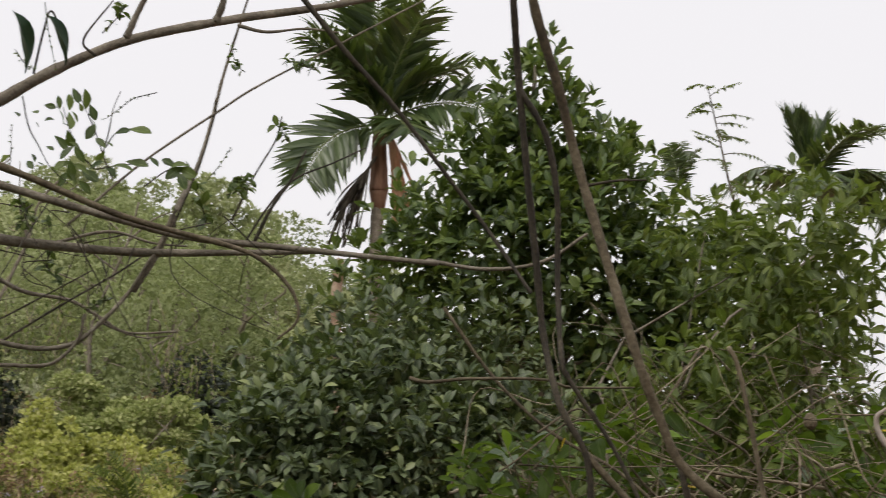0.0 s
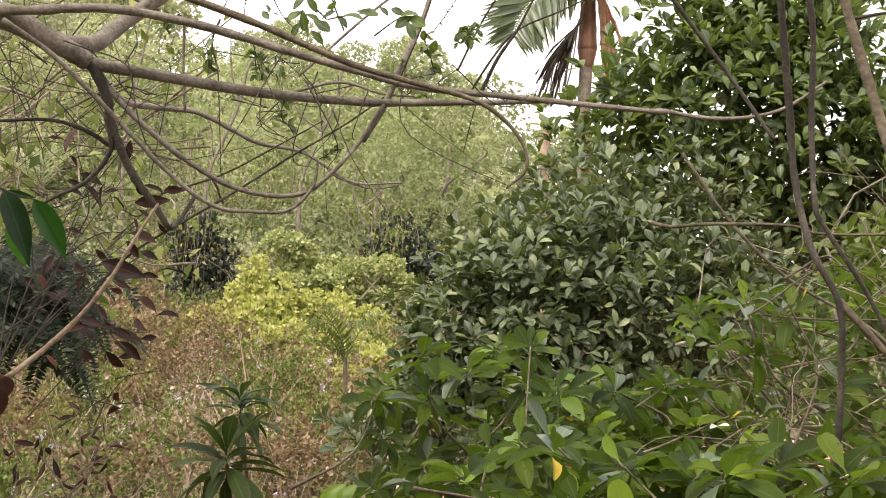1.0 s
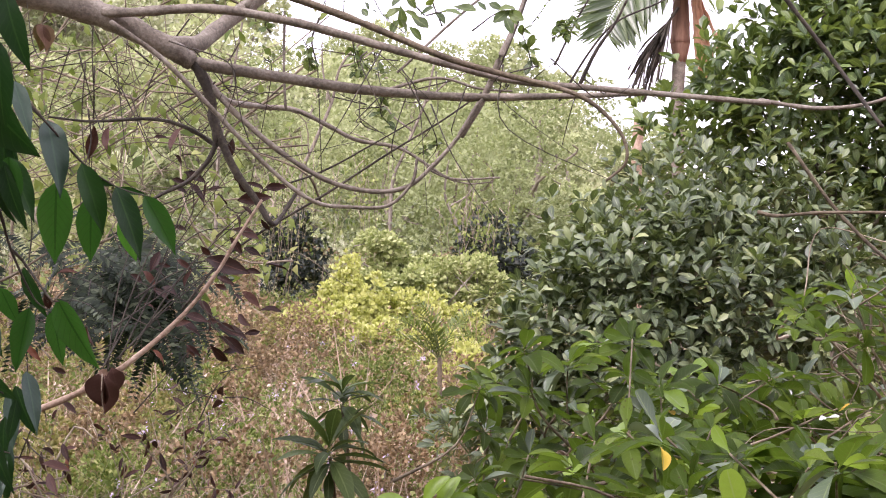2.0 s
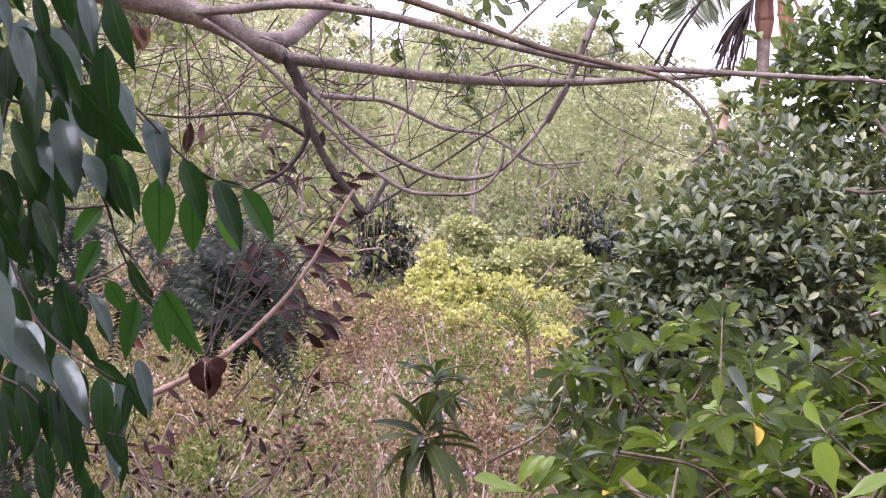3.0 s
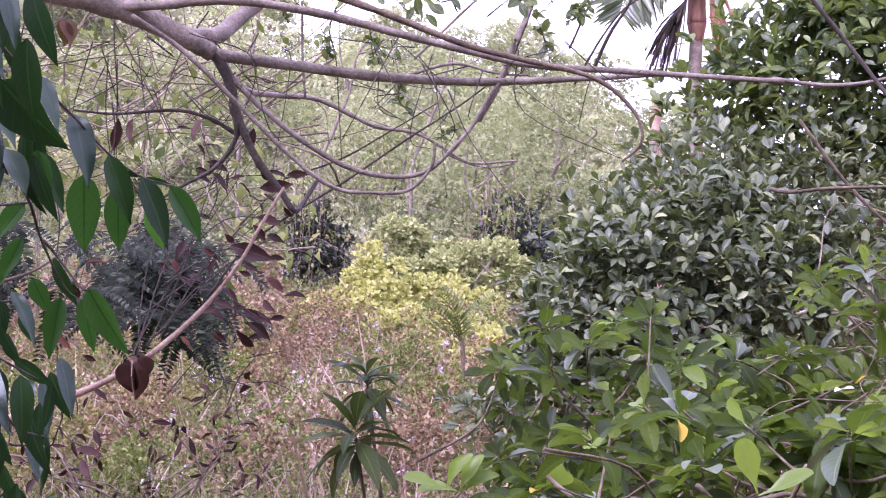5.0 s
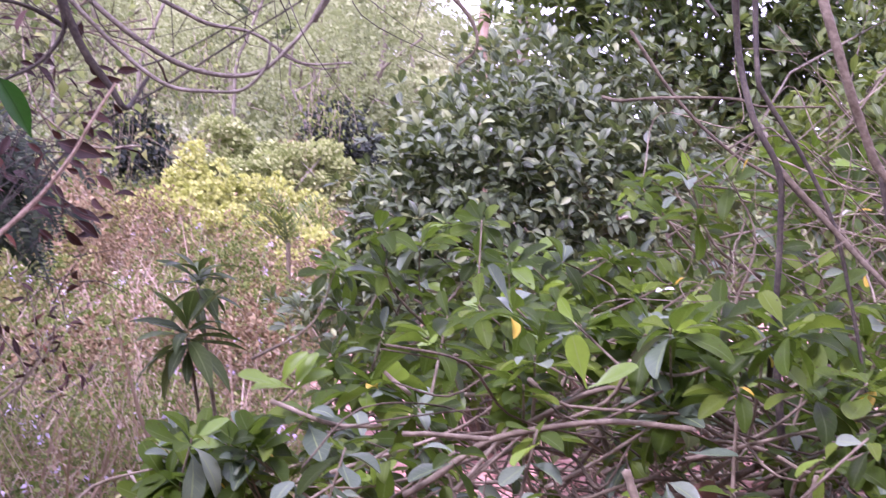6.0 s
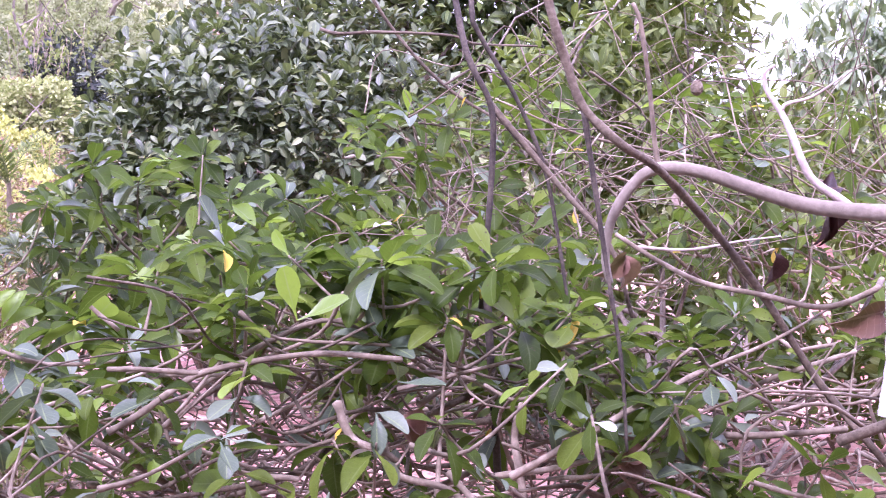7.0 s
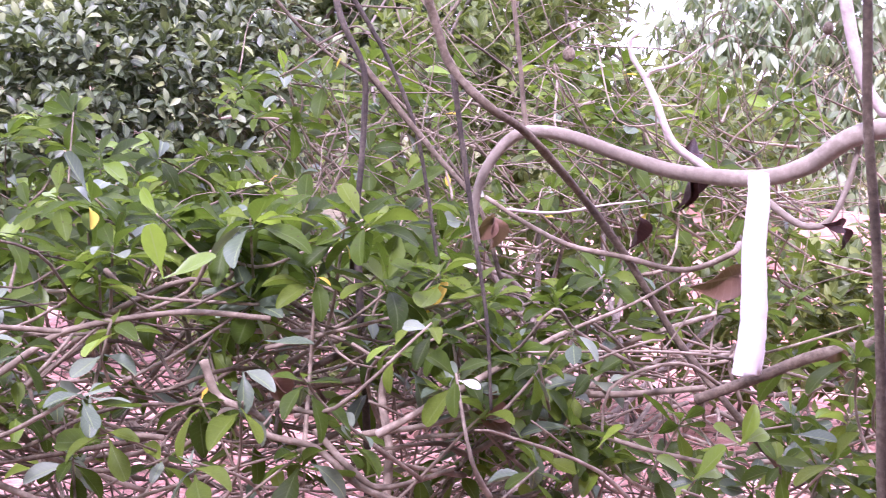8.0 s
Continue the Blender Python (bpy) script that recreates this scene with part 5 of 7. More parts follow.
grow_sapling_stem([(1.15, 3.04, 3.54), (1.19, 3.10, 3.33), (1.22, 3.15, 3.17), (1.26, 3.19, 2.91), (1.30, 3.22, 2.65), (1.32, 3.22, 2.47)] + [(1.33, 3.13, 2.30), (1.39, 3.10, 2.17), (1.40, 3.10, 2.01), (1.39, 3.09, 1.81), (1.43, 3.20, 1.60)], 0.0105, 0.008, DARK_BARK)
grow_sapling_stem([(1.39, 3.11, 2.18), (1.48, 3.06, 2.07), (1.57, 3.01, 1.96), (1.68, 2.94, 1.82), (1.73, 2.89, 1.64)], 0.010, 0.006, BROWN_STEM)
grow_sapling_stem([(1.23, 3.16, 3.11), (1.30, 3.16, 3.00), (1.34, 3.18, 2.84), (1.35, 3.20, 2.62)] + [(1.33, 3.12, 2.42), (1.35, 3.11, 2.36), (1.45, 3.08, 2.20), (1.52, 3.04, 2.03), (1.56, 3.01, 1.84), (1.59, 2.96, 1.60)], 0.009, 0.005, DARK_BARK)
grow_sapling_stem([(1.07, 2.67, 3.40), (1.11, 2.73, 3.21), (1.18, 2.76, 3.03), (1.25, 2.78, 2.81)] + [(1.31, 2.63, 2.42), (1.36, 2.62, 2.28), (1.40, 2.60, 2.18), (1.48, 2.56, 2.10), (1.61, 2.60, 2.04), (1.82, 2.69, 1.90), (1.98, 2.68, 1.73), (2.14, 2.64, 1.51), (2.25, 2.50, 1.33), (2.38, 2.48, 1.20)], 0.0115, 0.010, BROWN_STEM)
grow_sapling_stem([(1.40, 2.60, 2.18), (1.43, 2.58, 2.00), (1.46, 2.54, 1.78), (1.48, 2.50, 1.61), (1.48, 2.45, 1.41)], 0.007, 0.004, DARK_BARK)
grow_sapling_stem([(1.04, 3.53, 2.37), (1.09, 3.51, 2.36), (1.20, 3.48, 2.37), (1.39, 3.42, 2.37), (1.46, 3.39, 2.35), (1.62, 3.32, 2.35)], 0.006, 0.003, BROWN_STEM)
grow_sapling_stem([(1.26, 2.78, 2.80), (1.32, 2.75, 2.81), (1.38, 2.72, 2.81)], 0.004, 0.002, DARK_BARK)
grow_sapling_stem([(1.25, 3.93, 2.60), (1.40, 3.90, 2.39), (1.57, 3.84, 2.22), (1.80, 3.74, 2.07), (2.01, 3.62, 1.81)], 0.006, 0.005, BROWN_STEM)
limb("stem", [(1.55, 3.3, -0.1), (1.5, 3.15, 0.9)] + [(1.41, 3.10, 1.61), (1.40, 3.13, 1.79)], 0.012, 0.010, sap, s0, DARK_BARK)
limb("stem", [(0.67, 3.96, 3.70), (0.80, 3.99, 3.56), (0.94, 4.01, 3.41), (1.11, 4.02, 3.24), (1.28, 4.01, 3.03), (1.43, 4.00, 2.84), (1.52, 3.88, 2.65)], 0.010, 0.006, over, o0, DARK_BARK)

# ---- pale tree at the right with a lopped white stem ----
pale = thing("pale_tree", (3.9, 2.6, 0), "pale smooth-barked tree with an arching limb and a lopped white stem", "tree")
p0 = np.array((3.9, 2.6, 0))


def grow_pale_limb(name, pts, r0, r1, mat):
    limb(name, pts, r0, r1, pale, p0, mat, 12, rough=0.012)


grow_pale_limb("trunk", [(3.9, 2.6, -0.2), (3.85, 2.55, 1.0), (3.6, 2.5, 1.9)], 0.06, 0.05, PALE_BARK)
grow_pale_limb("limb", [(3.6, 2.5, 1.9), (3.0, 2.2, 2.15)] + [(2.31, 2.16, 2.11), (2.19, 2.27, 2.01), (2.10, 2.34, 1.97), (1.96, 2.46, 1.97), (1.85, 2.54, 2.00), (1.73, 2.62, 2.04), (1.64, 2.67, 2.04), (1.59, 2.70, 1.99), (1.55, 2.71, 1.91), (1.54, 2.71, 1.82), (1.55, 2.70, 1.76)], 0.027, 0.009, PALE_BARK)
grow_pale_limb("limb", [(2.05, 2.45, 1.97), (2.03, 2.47, 1.99), (1.97, 2.51, 2.04), (1.93, 2.54, 2.14), (1.91, 2.56, 2.19), (1.88, 2.58, 2.24), (1.87, 2.58, 2.28), (1.89, 2.57, 2.30)], 0.012, 0.004, WHITE_BARK)
grow_pale_limb("limb", [(1.91, 2.56, 2.19), (1.92, 2.55, 2.21), (1.97, 2.52, 2.23), (2.02, 2.48, 2.28)], 0.006, 0.002, WHITE_BARK)
grow_pale_limb("limb", [(2.13, 2.17, 2.46), (2.15, 2.16, 2.39), (2.18, 2.14, 2.27), (2.21, 2.12, 2.19), (2.24, 2.09, 2.14)], 0.015, 0.013, WHITE_BARK)
grow_pale_limb("limb", [(2.10, 2.32, 1.93), (2.13, 2.29, 1.90), (2.17, 2.25, 1.87), (2.21, 2.21, 1.88), (2.24, 2.19, 1.96), (2.26, 2.18, 2.08)], 0.010, 0.006, PALE_BARK)
grow_pale_limb("limb", [(1.82, 1.78, 2.45), (1.84, 1.77, 2.35), (1.86, 1.76, 2.14), (1.88, 1.73, 1.93), (1.88, 1.68, 1.68), (1.86, 1.62, 1.43), (1.83, 1.55, 1.23)], 0.009, 0.0105, BROWN_STEM)
grow_pale_limb("limb", [(2.04, 2.42, 1.41), (2.16, 2.34, 1.48), (2.27, 2.26, 1.55), (2.39, 2.16, 1.60), (2.50, 2.05, 1.68)], 0.013, 0.017, BROWN_STEM)
grow_pale_limb("limb", [(1.66, 2.88, 1.86), (1.75, 2.82, 1.80), (1.85, 2.75, 1.75), (1.97, 2.67, 1.73), (2.09, 2.58, 1.71), (2.12, 2.44, 1.77), (2.20, 2.50, 1.79)], 0.006, 0.008, TWIG_GREY)
grow_pale_limb("limb", [(1.71, 2.85, 1.83), (1.82, 2.79, 1.83), (1.93, 2.72, 1.86), (2.01, 2.66, 1.88)], 0.005, 0.002, WHITE_BARK)
grow_pale_limb("limb", [(1.62, 2.79, 2.44), (1.64, 2.78, 2.39), (1.67, 2.77, 2.23), (1.69, 2.76, 2.09), (1.70, 2.75, 2.04)], 0.005, 0.007, TWIG_GREY)
white = limb("white_stem", [(2.062, 2.291, 1.984), (2.056, 2.275, 1.917), (2.034, 2.250, 1.814), (2.036, 2.236, 1.710), (2.030, 2.222, 1.615), (2.010, 2.207, 1.530), (1.99, 2.203, 1.47)], 0.024, 0.036, pale, p0, STEM_WHITE, 14, "near-white lopped stem", rough=0.02)
bm = bmesh.new()
bm.from_mesh(white.data)
cut = bmesh.ops.bisect_plane(bm, geom=bm.verts[:] + bm.edges[:] + bm.faces[:], plane_co=(-1.89, -0.39, 1.53), plane_no=(0.1, 0, -1), clear_outer=True)
bmesh.ops.edgeloop_fill(bm, edges=[e for e in cut["geom_cut"] if isinstance(e, bmesh.types.BMEdge)])
bm.to_mesh(white.data)
bm.free()

# ---- green shrub: many crooked stems tipped with leaf whorls ----
shrub = thing("sprawling_shrub", (1.6, 3.8, 0), "sprawling shrub with spotted green paddle-shaped leaves", "shrub")
h0 = np.array((1.6, 3.8, 0))


def whorl(at, per, size, rise):
    """Pinwheels of leaves: each tip leans its own way and spreads its leaves evenly round itself, the inner ones steeper and shorter."""
    n = len(at) * per
    c = np.repeat(at, per, 0)
    lean = unit(np.stack([rng.normal(0, 0.35, len(at)), rng.normal(-0.18, 0.3, len(at)), np.ones(len(at))], -1))
    east = unit(np.cross(lean, np.stack([np.zeros(len(at)), np.ones(len(at)), 0.1 * np.ones(len(at))], -1)))
    north = np.cross(lean, east)
    lean, east, north = (np.repeat(q, per, 0) for q in (lean, east, north))
    turn = np.tile(np.arange(per), len(at))
    spin = turn * 2.4 + np.repeat(rng.uniform(0, 6.3, len(at)), per) + rng.normal(0, 0.12, n)
    inner = turn / per
    up = rise - 0.45 + 1.0 * inner ** 1.5 + rng.normal(0, 0.16, n)
    axis = unit((np.cos(spin)[:, None] * east + np.sin(spin)[:, None] * north) * np.cos(up)[:, None] + lean * np.sin(up)[:, None])
    s = size * np.repeat(rng.uniform(0.75, 1.2, len(at)), per) * (1.12 - 0.45 * inner) * rng.uniform(0.85, 1.12, n)
    return poses_of(c - lean * (0.03 * (1 - inner))[:, None], axis, lean + rand_dirs(n) * 0.22, s)


stems, turns, places = [], [], []
for az0, az1, el0, el1, d0, d1, count, per, size, rise, rx in (
        (8, 30, -11.5, -6.5, 3.0, 4.2, 66, 10, 0.135, 0.3, 0.2), (12, 18, -8.5, -4.2, 4.6, 5.8, 36, 10, 0.14, 0.4, 0.4), (18, 43, -7.0, 0.5, 4.3, 5.8, 140, 8, 0.12, 0.45, 0.6), (-5, 1.5, -15.5, -12.5, 3.4, 4.6, 26, 9, 0.14, 0.4, 0.2),
        (2, 10, -15.0, -10.0, 3.6, 5.0, 30, 10, 0.14, 0.25, 0.2), (4, 13, -10.5, -2.9, 4.5, 5.7, 38, 11, 0.138, 0.3, 0.1), (29, 50, -17.5, -8.5, 3.0, 4.2, 100, 9, 0.115, 0.5, 0.2), (4, 36, -18.5, -11.5, 2.7, 3.7, 44, 6, 0.115, 0.1, 0.0),
        (4, 33, -19.0, -11.0, 3.2, 4.4, 44, 7, 0.11, 0.2, 0.1)):
    tips = []
    for k in range(count):
        az, el, dist = rng.uniform(az0, az1), rng.uniform(el0, el1), rng.uniform(d0, d1)
        if 36 < az < 46 and el > -14 and dist < 3.5:
            continue
        a, e = radians(az), radians(el)
        tip = np.array([dist * math.sin(a) * math.cos(e), dist * math.cos(a) * math.cos(e), 2.2 + dist * math.sin(e)])
        root = tip + np.array([rng.normal(0, 0.3) + rx * rng.random(), rng.uniform(-0.15, 0.5), -rng.uniform(0.1, 0.5)])
        root[2] = max(root[2], 0.15)
        mid = root * 0.5 + tip * 0.5 + np.array([rng.uniform(-0.1, 0.1), rng.uniform(-0.1, 0.1), rng.uniform(-0.12, 0.05)])
        stems.append(([tuple(root - h0), tuple(mid - h0), tuple(tip - h0)], rng.uniform(0.004, 0.0085), 0.003, 5, 0.08, 4))
        tips.append(tip - h0)
    t, p = whorl(np.array(tips), per, size, rise)
    turns.append(t)
    places.append(p)
turns, places = np.concatenate(turns), np.concatenate(places)
tubes("stem", stems, TWIG_GREY, shrub, kind="stuff")
order = np.argsort(np.linalg.norm(places + h0, axis=1) + 0.15 * rng.random(len(places)))
chance = rng.random(len(places))
low = (places[:, 2] - 2.2) / np.linalg.norm((places + h0)[:, :2], axis=1) < -0.2
chance[low & (rng.random(len(places)) < 0.09)] = 0.93
for name, mat, lo, hi in (("leaf", SHRUB_LEAF, 0, 0.905), ("grey_leaf", GREY_SHEEN_LEAF, 0.905, 0.955), ("pale_leaf", PALE_LEAF, 0.955, 0.962), ("young_leaf", LIME_LEAF, 0.962, 0.993), ("yellow_leaf", YELLOW_LEAF, 0.993, 1.01)):
    mine = order[(chance[order] >= lo) & (chance[order] < hi)]
    close = mine[:int(290 * (hi - lo))]
    single(name, [shared_leaf(s, mat) for s in OBOVATE], turns[close] * (0.5 if mat in (PALE_LEAF, YELLOW_LEAF) else 1.0), places[close], shrub)
    far = mine[len(close):]
    if len(far):
        scattered("foliage", OBOVATE, turns[far] * (0.5 if mat in (PALE_LEAF, YELLOW_LEAF) else 1.0), places[far], mat, shrub)

# single leaves and pairs that stand out


def set_leaf(at, mat, size, dirs):
    v = np.array(dirs, float)
    n = len(v)
    single("leaf", [shared_leaf(s, mat) for s in OBOVATE], *poses_of(np.tile(np.array(at) - h0, (n, 1)), v, np.array([0, -0.55, 0.8]) + 0.1 * rand_dirs(n), np.full(n, size)), shrub)


set_leaf((0.79, 2.77, 1.67), LIME_LEAF, 0.125, ((0.9, -0.1, 0.35), (-0.3, 0.1, 0.95)))
set_leaf((1.19, 4.84, 1.81), LIME_LEAF, 0.12, ((0.5, 0, 0.8), (-0.8, 0, 0.5)))
set_leaf((0.23, 4.32, 1.39), LIME_LEAF, 0.15, ((0.3, -0.2, 0.9), (-0.95, -0.1, 0.35), (0.8, 0, 0.5)))
set_leaf((0.18, 4.28, 1.41), LIME_LEAF, 0.15, ((0.45, -0.1, 0.8), (-0.9, -0.1, 0.35)))
set_leaf((0.36, 3.22, 1.34), LIME_LEAF, 0.09, ((0.6, -0.2, 0.6), (-0.7, -0.2, 0.5), (0, -0.4, 0.7)))
set_leaf((-0.12, 2.93, 1.35), LIME_LEAF, 0.1, ((0.9, -0.2, 0.2), (0.6, -0.3, -0.1)))
set_leaf((1.93, 2.11, 1.39), LIME_LEAF, 0.1, ((0.7, -0.1, 0.5), (-0.7, -0.1, 0.5), (0.1, -0.3, 0.8)))
set_leaf((1.78, 2.08, 1.33), LIME_LEAF, 0.11, ((0.3, -0.4, 0.6), (0.9, 0, 0.5), (-0.7, 0, 0.5)))
set_leaf((1.19, 4.76, 1.78), LIME_LEAF, 0.1, ((0.5, 0, 0.7), (-0.7, 0, 0.5)))
set_leaf((1.64, 2.25, 1.36), LIME_LEAF, 0.1, ((0.1, -0.5, 0.6),))
set_leaf((1.02, 2.72, 1.53), GREY_SHEEN_LEAF, 0.11, ((0.9, -0.3, -0.1), (-0.2, -0.6, 0.5)))
set_leaf((0.97, 2.72, 1.46), GREY_SHEEN_LEAF, 0.11, ((-0.1, -0.6, -0.7), (0.3, -0.9, 0.1)))
set_leaf((0.67, 2.81, 1.49), GREY_SHEEN_LEAF, 0.1, ((0.5, -0.7, -0.1), (-0.8, -0.5, -0.3)))
set_leaf((0.63, 2.75, 1.41), GREY_SHEEN_LEAF, 0.1, ((0.7, -0.5, -0.2), (-0.1, -0.6, -0.6)))
set_leaf((0.56, 2.77, 1.43), GREY_SHEEN_LEAF, 0.08, ((0, -0.5, -0.8),))
set_leaf((1.51, 2.65, 1.41), GREY_SHEEN_LEAF, 0.1, ((0.9, -0.4, 0.0),))
set_leaf((1.55, 2.37, 1.35), GREY_SHEEN_LEAF, 0.11, ((0, -0.4, -0.8),))
set_leaf((1.35, 2.63, 1.47), GREY_SHEEN_LEAF, 0.12, ((0.6, -0.4, -0.7),))
set_leaf((1.07, 2.53, 1.29), GREY_SHEEN_LEAF, 0.12, ((0.8, -0.5, -0.3),))
set_leaf((2.01, 2.04, 1.43), GREY_SHEEN_LEAF, 0.1, ((0.5, -0.7, 0.1),))
set_leaf((0.15, 3.15, 1.37), GREY_SHEEN_LEAF, 0.12, ((-0.2, -0.7, 0.3), (0.3, -0.5, -0.7)))
set_leaf((0.24, 3.14, 1.38), GREY_SHEEN_LEAF, 0.13, ((0.4, -0.4, -0.8),))
set_leaf((0.59, 2.99, 1.38), GREY_SHEEN_LEAF, 0.08, ((0, -0.6, -0.6),))
set_leaf((1.26, 3.59, 1.81), PALE_LEAF, 0.04, ((0.5, -0.6, 0.2), (-0.4, -0.6, 0.2)))
set_leaf((1.63, 2.98, 1.67), PALE_LEAF, 0.07, ((0.9, -0.2, -0.1),))
set_leaf((1.57, 3.47, 1.77), YELLOW_LEAF, 0.06, ((0.3, -0.4, -0.8),))
set_leaf((1.59, 3.81, 2.16), YELLOW_LEAF, 0.05, ((0.2, -0.4, 0.6),))
set_leaf((1.84, 3.47, 1.88), YELLOW_LEAF, 0.05, ((0, -0.4, -0.8),))
set_leaf((1.52, 2.90, 1.54), YELLOW_LEAF, 0.11, ((0.3, -0.2, 0.8),))
set_leaf((1.49, 3.07, 1.84), SHRUB_LEAF, 0.15, ((0.9, -0.1, 0.45), (-0.9, -0.1, -0.3)))
set_leaf((1.46, 3.31, 1.89), SHRUB_LEAF, 0.13, ((-0.05, -0.3, -0.9),))
set_leaf((0.59, 3.00, 1.56), SHRUB_LEAF, 0.13, ((0.95, -0.3, -0.05),))


def grow_shrub_stem(pts, r0, r1):
    limb("stem", pts, r0, r1, shrub, h0, TWIG_GREY, 7)


grow_shrub_stem([(0.39, 2.89, 1.40), (0.46, 2.89, 1.44), (0.53, 2.89, 1.49), (0.60, 2.89, 1.53), (0.73, 2.87, 1.56), (0.88, 2.83, 1.58), (1.05, 2.78, 1.57)], 0.009, 0.007)
grow_shrub_stem([(0.39, 2.92, 1.54), (0.46, 2.91, 1.54), (0.59, 2.89, 1.53)], 0.006, 0.007)
grow_shrub_stem([(1.23, 2.70, 1.52), (1.30, 2.66, 1.49), (1.40, 2.62, 1.54), (1.52, 2.57, 1.60)], 0.005, 0.003)
grow_shrub_stem([(1.28, 2.72, 1.29), (1.43, 2.66, 1.32), (1.53, 2.62, 1.36), (1.61, 2.59, 1.40)], 0.009, 0.005)
grow_shrub_stem([(0.90, 2.80, 1.47), (0.93, 2.77, 1.39), (1.00, 2.74, 1.36), (1.03, 2.73, 1.34)], 0.012, 0.007)
grow_shrub_stem([(1.00, 2.75, 1.39), (1.03, 2.72, 1.31), (1.14, 2.67, 1.28), (1.23, 2.60, 1.20), (1.35, 2.53, 1.16)], 0.008, 0.009)
grow_shrub_stem([(1.14, 2.68, 1.32), (1.21, 2.62, 1.24), (1.28, 2.58, 1.20), (1.43, 2.52, 1.25)], 0.009, 0.006)
grow_shrub_stem([(1.32, 2.65, 1.12), (1.34, 2.69, 1.25), (1.33, 2.73, 1.38), (1.35, 2.74, 1.46)], 0.013, 0.008)
grow_shrub_stem([(1.73, 2.63, 1.36), (1.83, 2.54, 1.31), (1.94, 2.45, 1.28), (2.10, 2.32, 1.26)], 0.008, 0.005)
grow_shrub_stem([(1.70, 2.76, 1.37), (1.93, 2.62, 1.38), (2.12, 2.49, 1.42)], 0.010, 0.008)

# ---- dry leaves and small fruits caught in the branches ----
DEAD = leaf_shape(0.6, 8, 0.55, 0.45, 0.45, wave=0.05, twist=0.7)


def catch_dead_leaf(at, size, mat, dirs):
    ob = thing("dead_leaf", at, "curled brown dead leaf caught among twigs", "leaf", "dead leaves")
    v = np.array(dirs, float)
    single("blade", [shared_leaf(DEAD, mat)], *poses_of(np.zeros((len(v), 3)), v, np.array([0.2, -0.9, 0.3]) + 0.2 * rand_dirs(len(v)), np.full(len(v), size)), ob)


catch_dead_leaf((1.04, 2.75, 1.44), 0.11, BROWN_LEAF, ((0.5, -0.3, -0.8), (0.8, -0.3, -0.5)))
catch_dead_leaf((1.53, 2.62, 1.36), 0.14, BROWN_LEAF, ((0.95, -0.2, -0.1), (0.7, -0.4, -0.4)))
catch_dead_leaf((2.17, 2.45, 1.72), 0.14, BROWN_LEAF, ((-0.95, -0.2, -0.15),))
catch_dead_leaf((2.04, 2.52, 2.00), 0.14, RED_LEAF, ((0.05, -0.2, -1), (0.25, -0.2, -0.9)))
catch_dead_leaf((2.02, 2.54, 2.01), 0.1, RED_LEAF, ((0.95, -0.1, 0.1),))
catch_dead_leaf((2.06, 2.75, 1.83), 0.1, RED_LEAF, ((-0.1, -0.3, -0.9),))
catch_dead_leaf((2.18, 2.13, 1.88), 0.06, RED_LEAF, ((0.3, -0.3, -0.9), (-0.5, -0.3, 0.2)))
catch_dead_leaf((1.68, 2.86, 1.81), 0.1, BROWN_LEAF, ((0, -0.3, -0.9), (-0.7, -0.3, -0.5)))
catch_dead_leaf((2.21, 2.17, 1.56), 0.12, BROWN_LEAF, ((0.9, -0.3, -0.4),))
catch_dead_leaf((-1.28, 5.15, 3.10), 0.11, BROWN_LEAF, ((-0.1, -0.2, -0.95), (0.2, -0.3, -0.8)))
for at, r in (((2.25, 3.47, 2.26), 0.021), ((2.20, 2.26, 2.33), 0.013)):
    bm = bmesh.new()
    bmesh.ops.create_icosphere(bm, subdivisions=2, radius=r)
    for v in bm.verts:
        v.co.z *= 1.15 + 0.2 * (v.co.z > r * 0.8)
    ob = part("fruit", bm, BROWN_STEM)
    ob.location = at
    tagged(ob, "small round brown fruit hanging on a twig", "fruit", "fruits")

# dry brushwood heaped under the shrub
brush = thing("brushwood", (1.8, 4.2, 0), "heap of dry interlaced twigs on bare earth", "brushwood", kind="stuff")
b0 = np.array((1.8, 4.2, 0))
lines = []
for k in range(600):
    a, dist = radians(rng.uniform(7, 50)), rng.uniform(3.0, 6.3)
    c = np.array([dist * math.sin(a), dist * math.cos(a), rng.uniform(0.03, 1.1) * (1.0 if dist > 4 else 0.7)])
    h = rng.normal(0, 0.45) + (math.pi if rng.random() < 0.5 else 0)
    run = rng.uniform(0.15, 0.55)
    v = np.array([math.cos(h), math.sin(h) * 0.7, rng.normal(0, 0.22)]) * run
    m, m2 = rng.standard_normal(3) * 0.08, rng.standard_normal(3) * 0.07
    lines.append(([tuple(c - v - b0), tuple(c - v * 0.3 + m2 - b0), tuple(c + m - b0), tuple(c + v * 0.6 - m - b0), tuple(c + v - b0)], rng.choice([0.003, 0.004, 0.005, 0.008, 0.011]), 0.0025, 5, 0.1, 3))
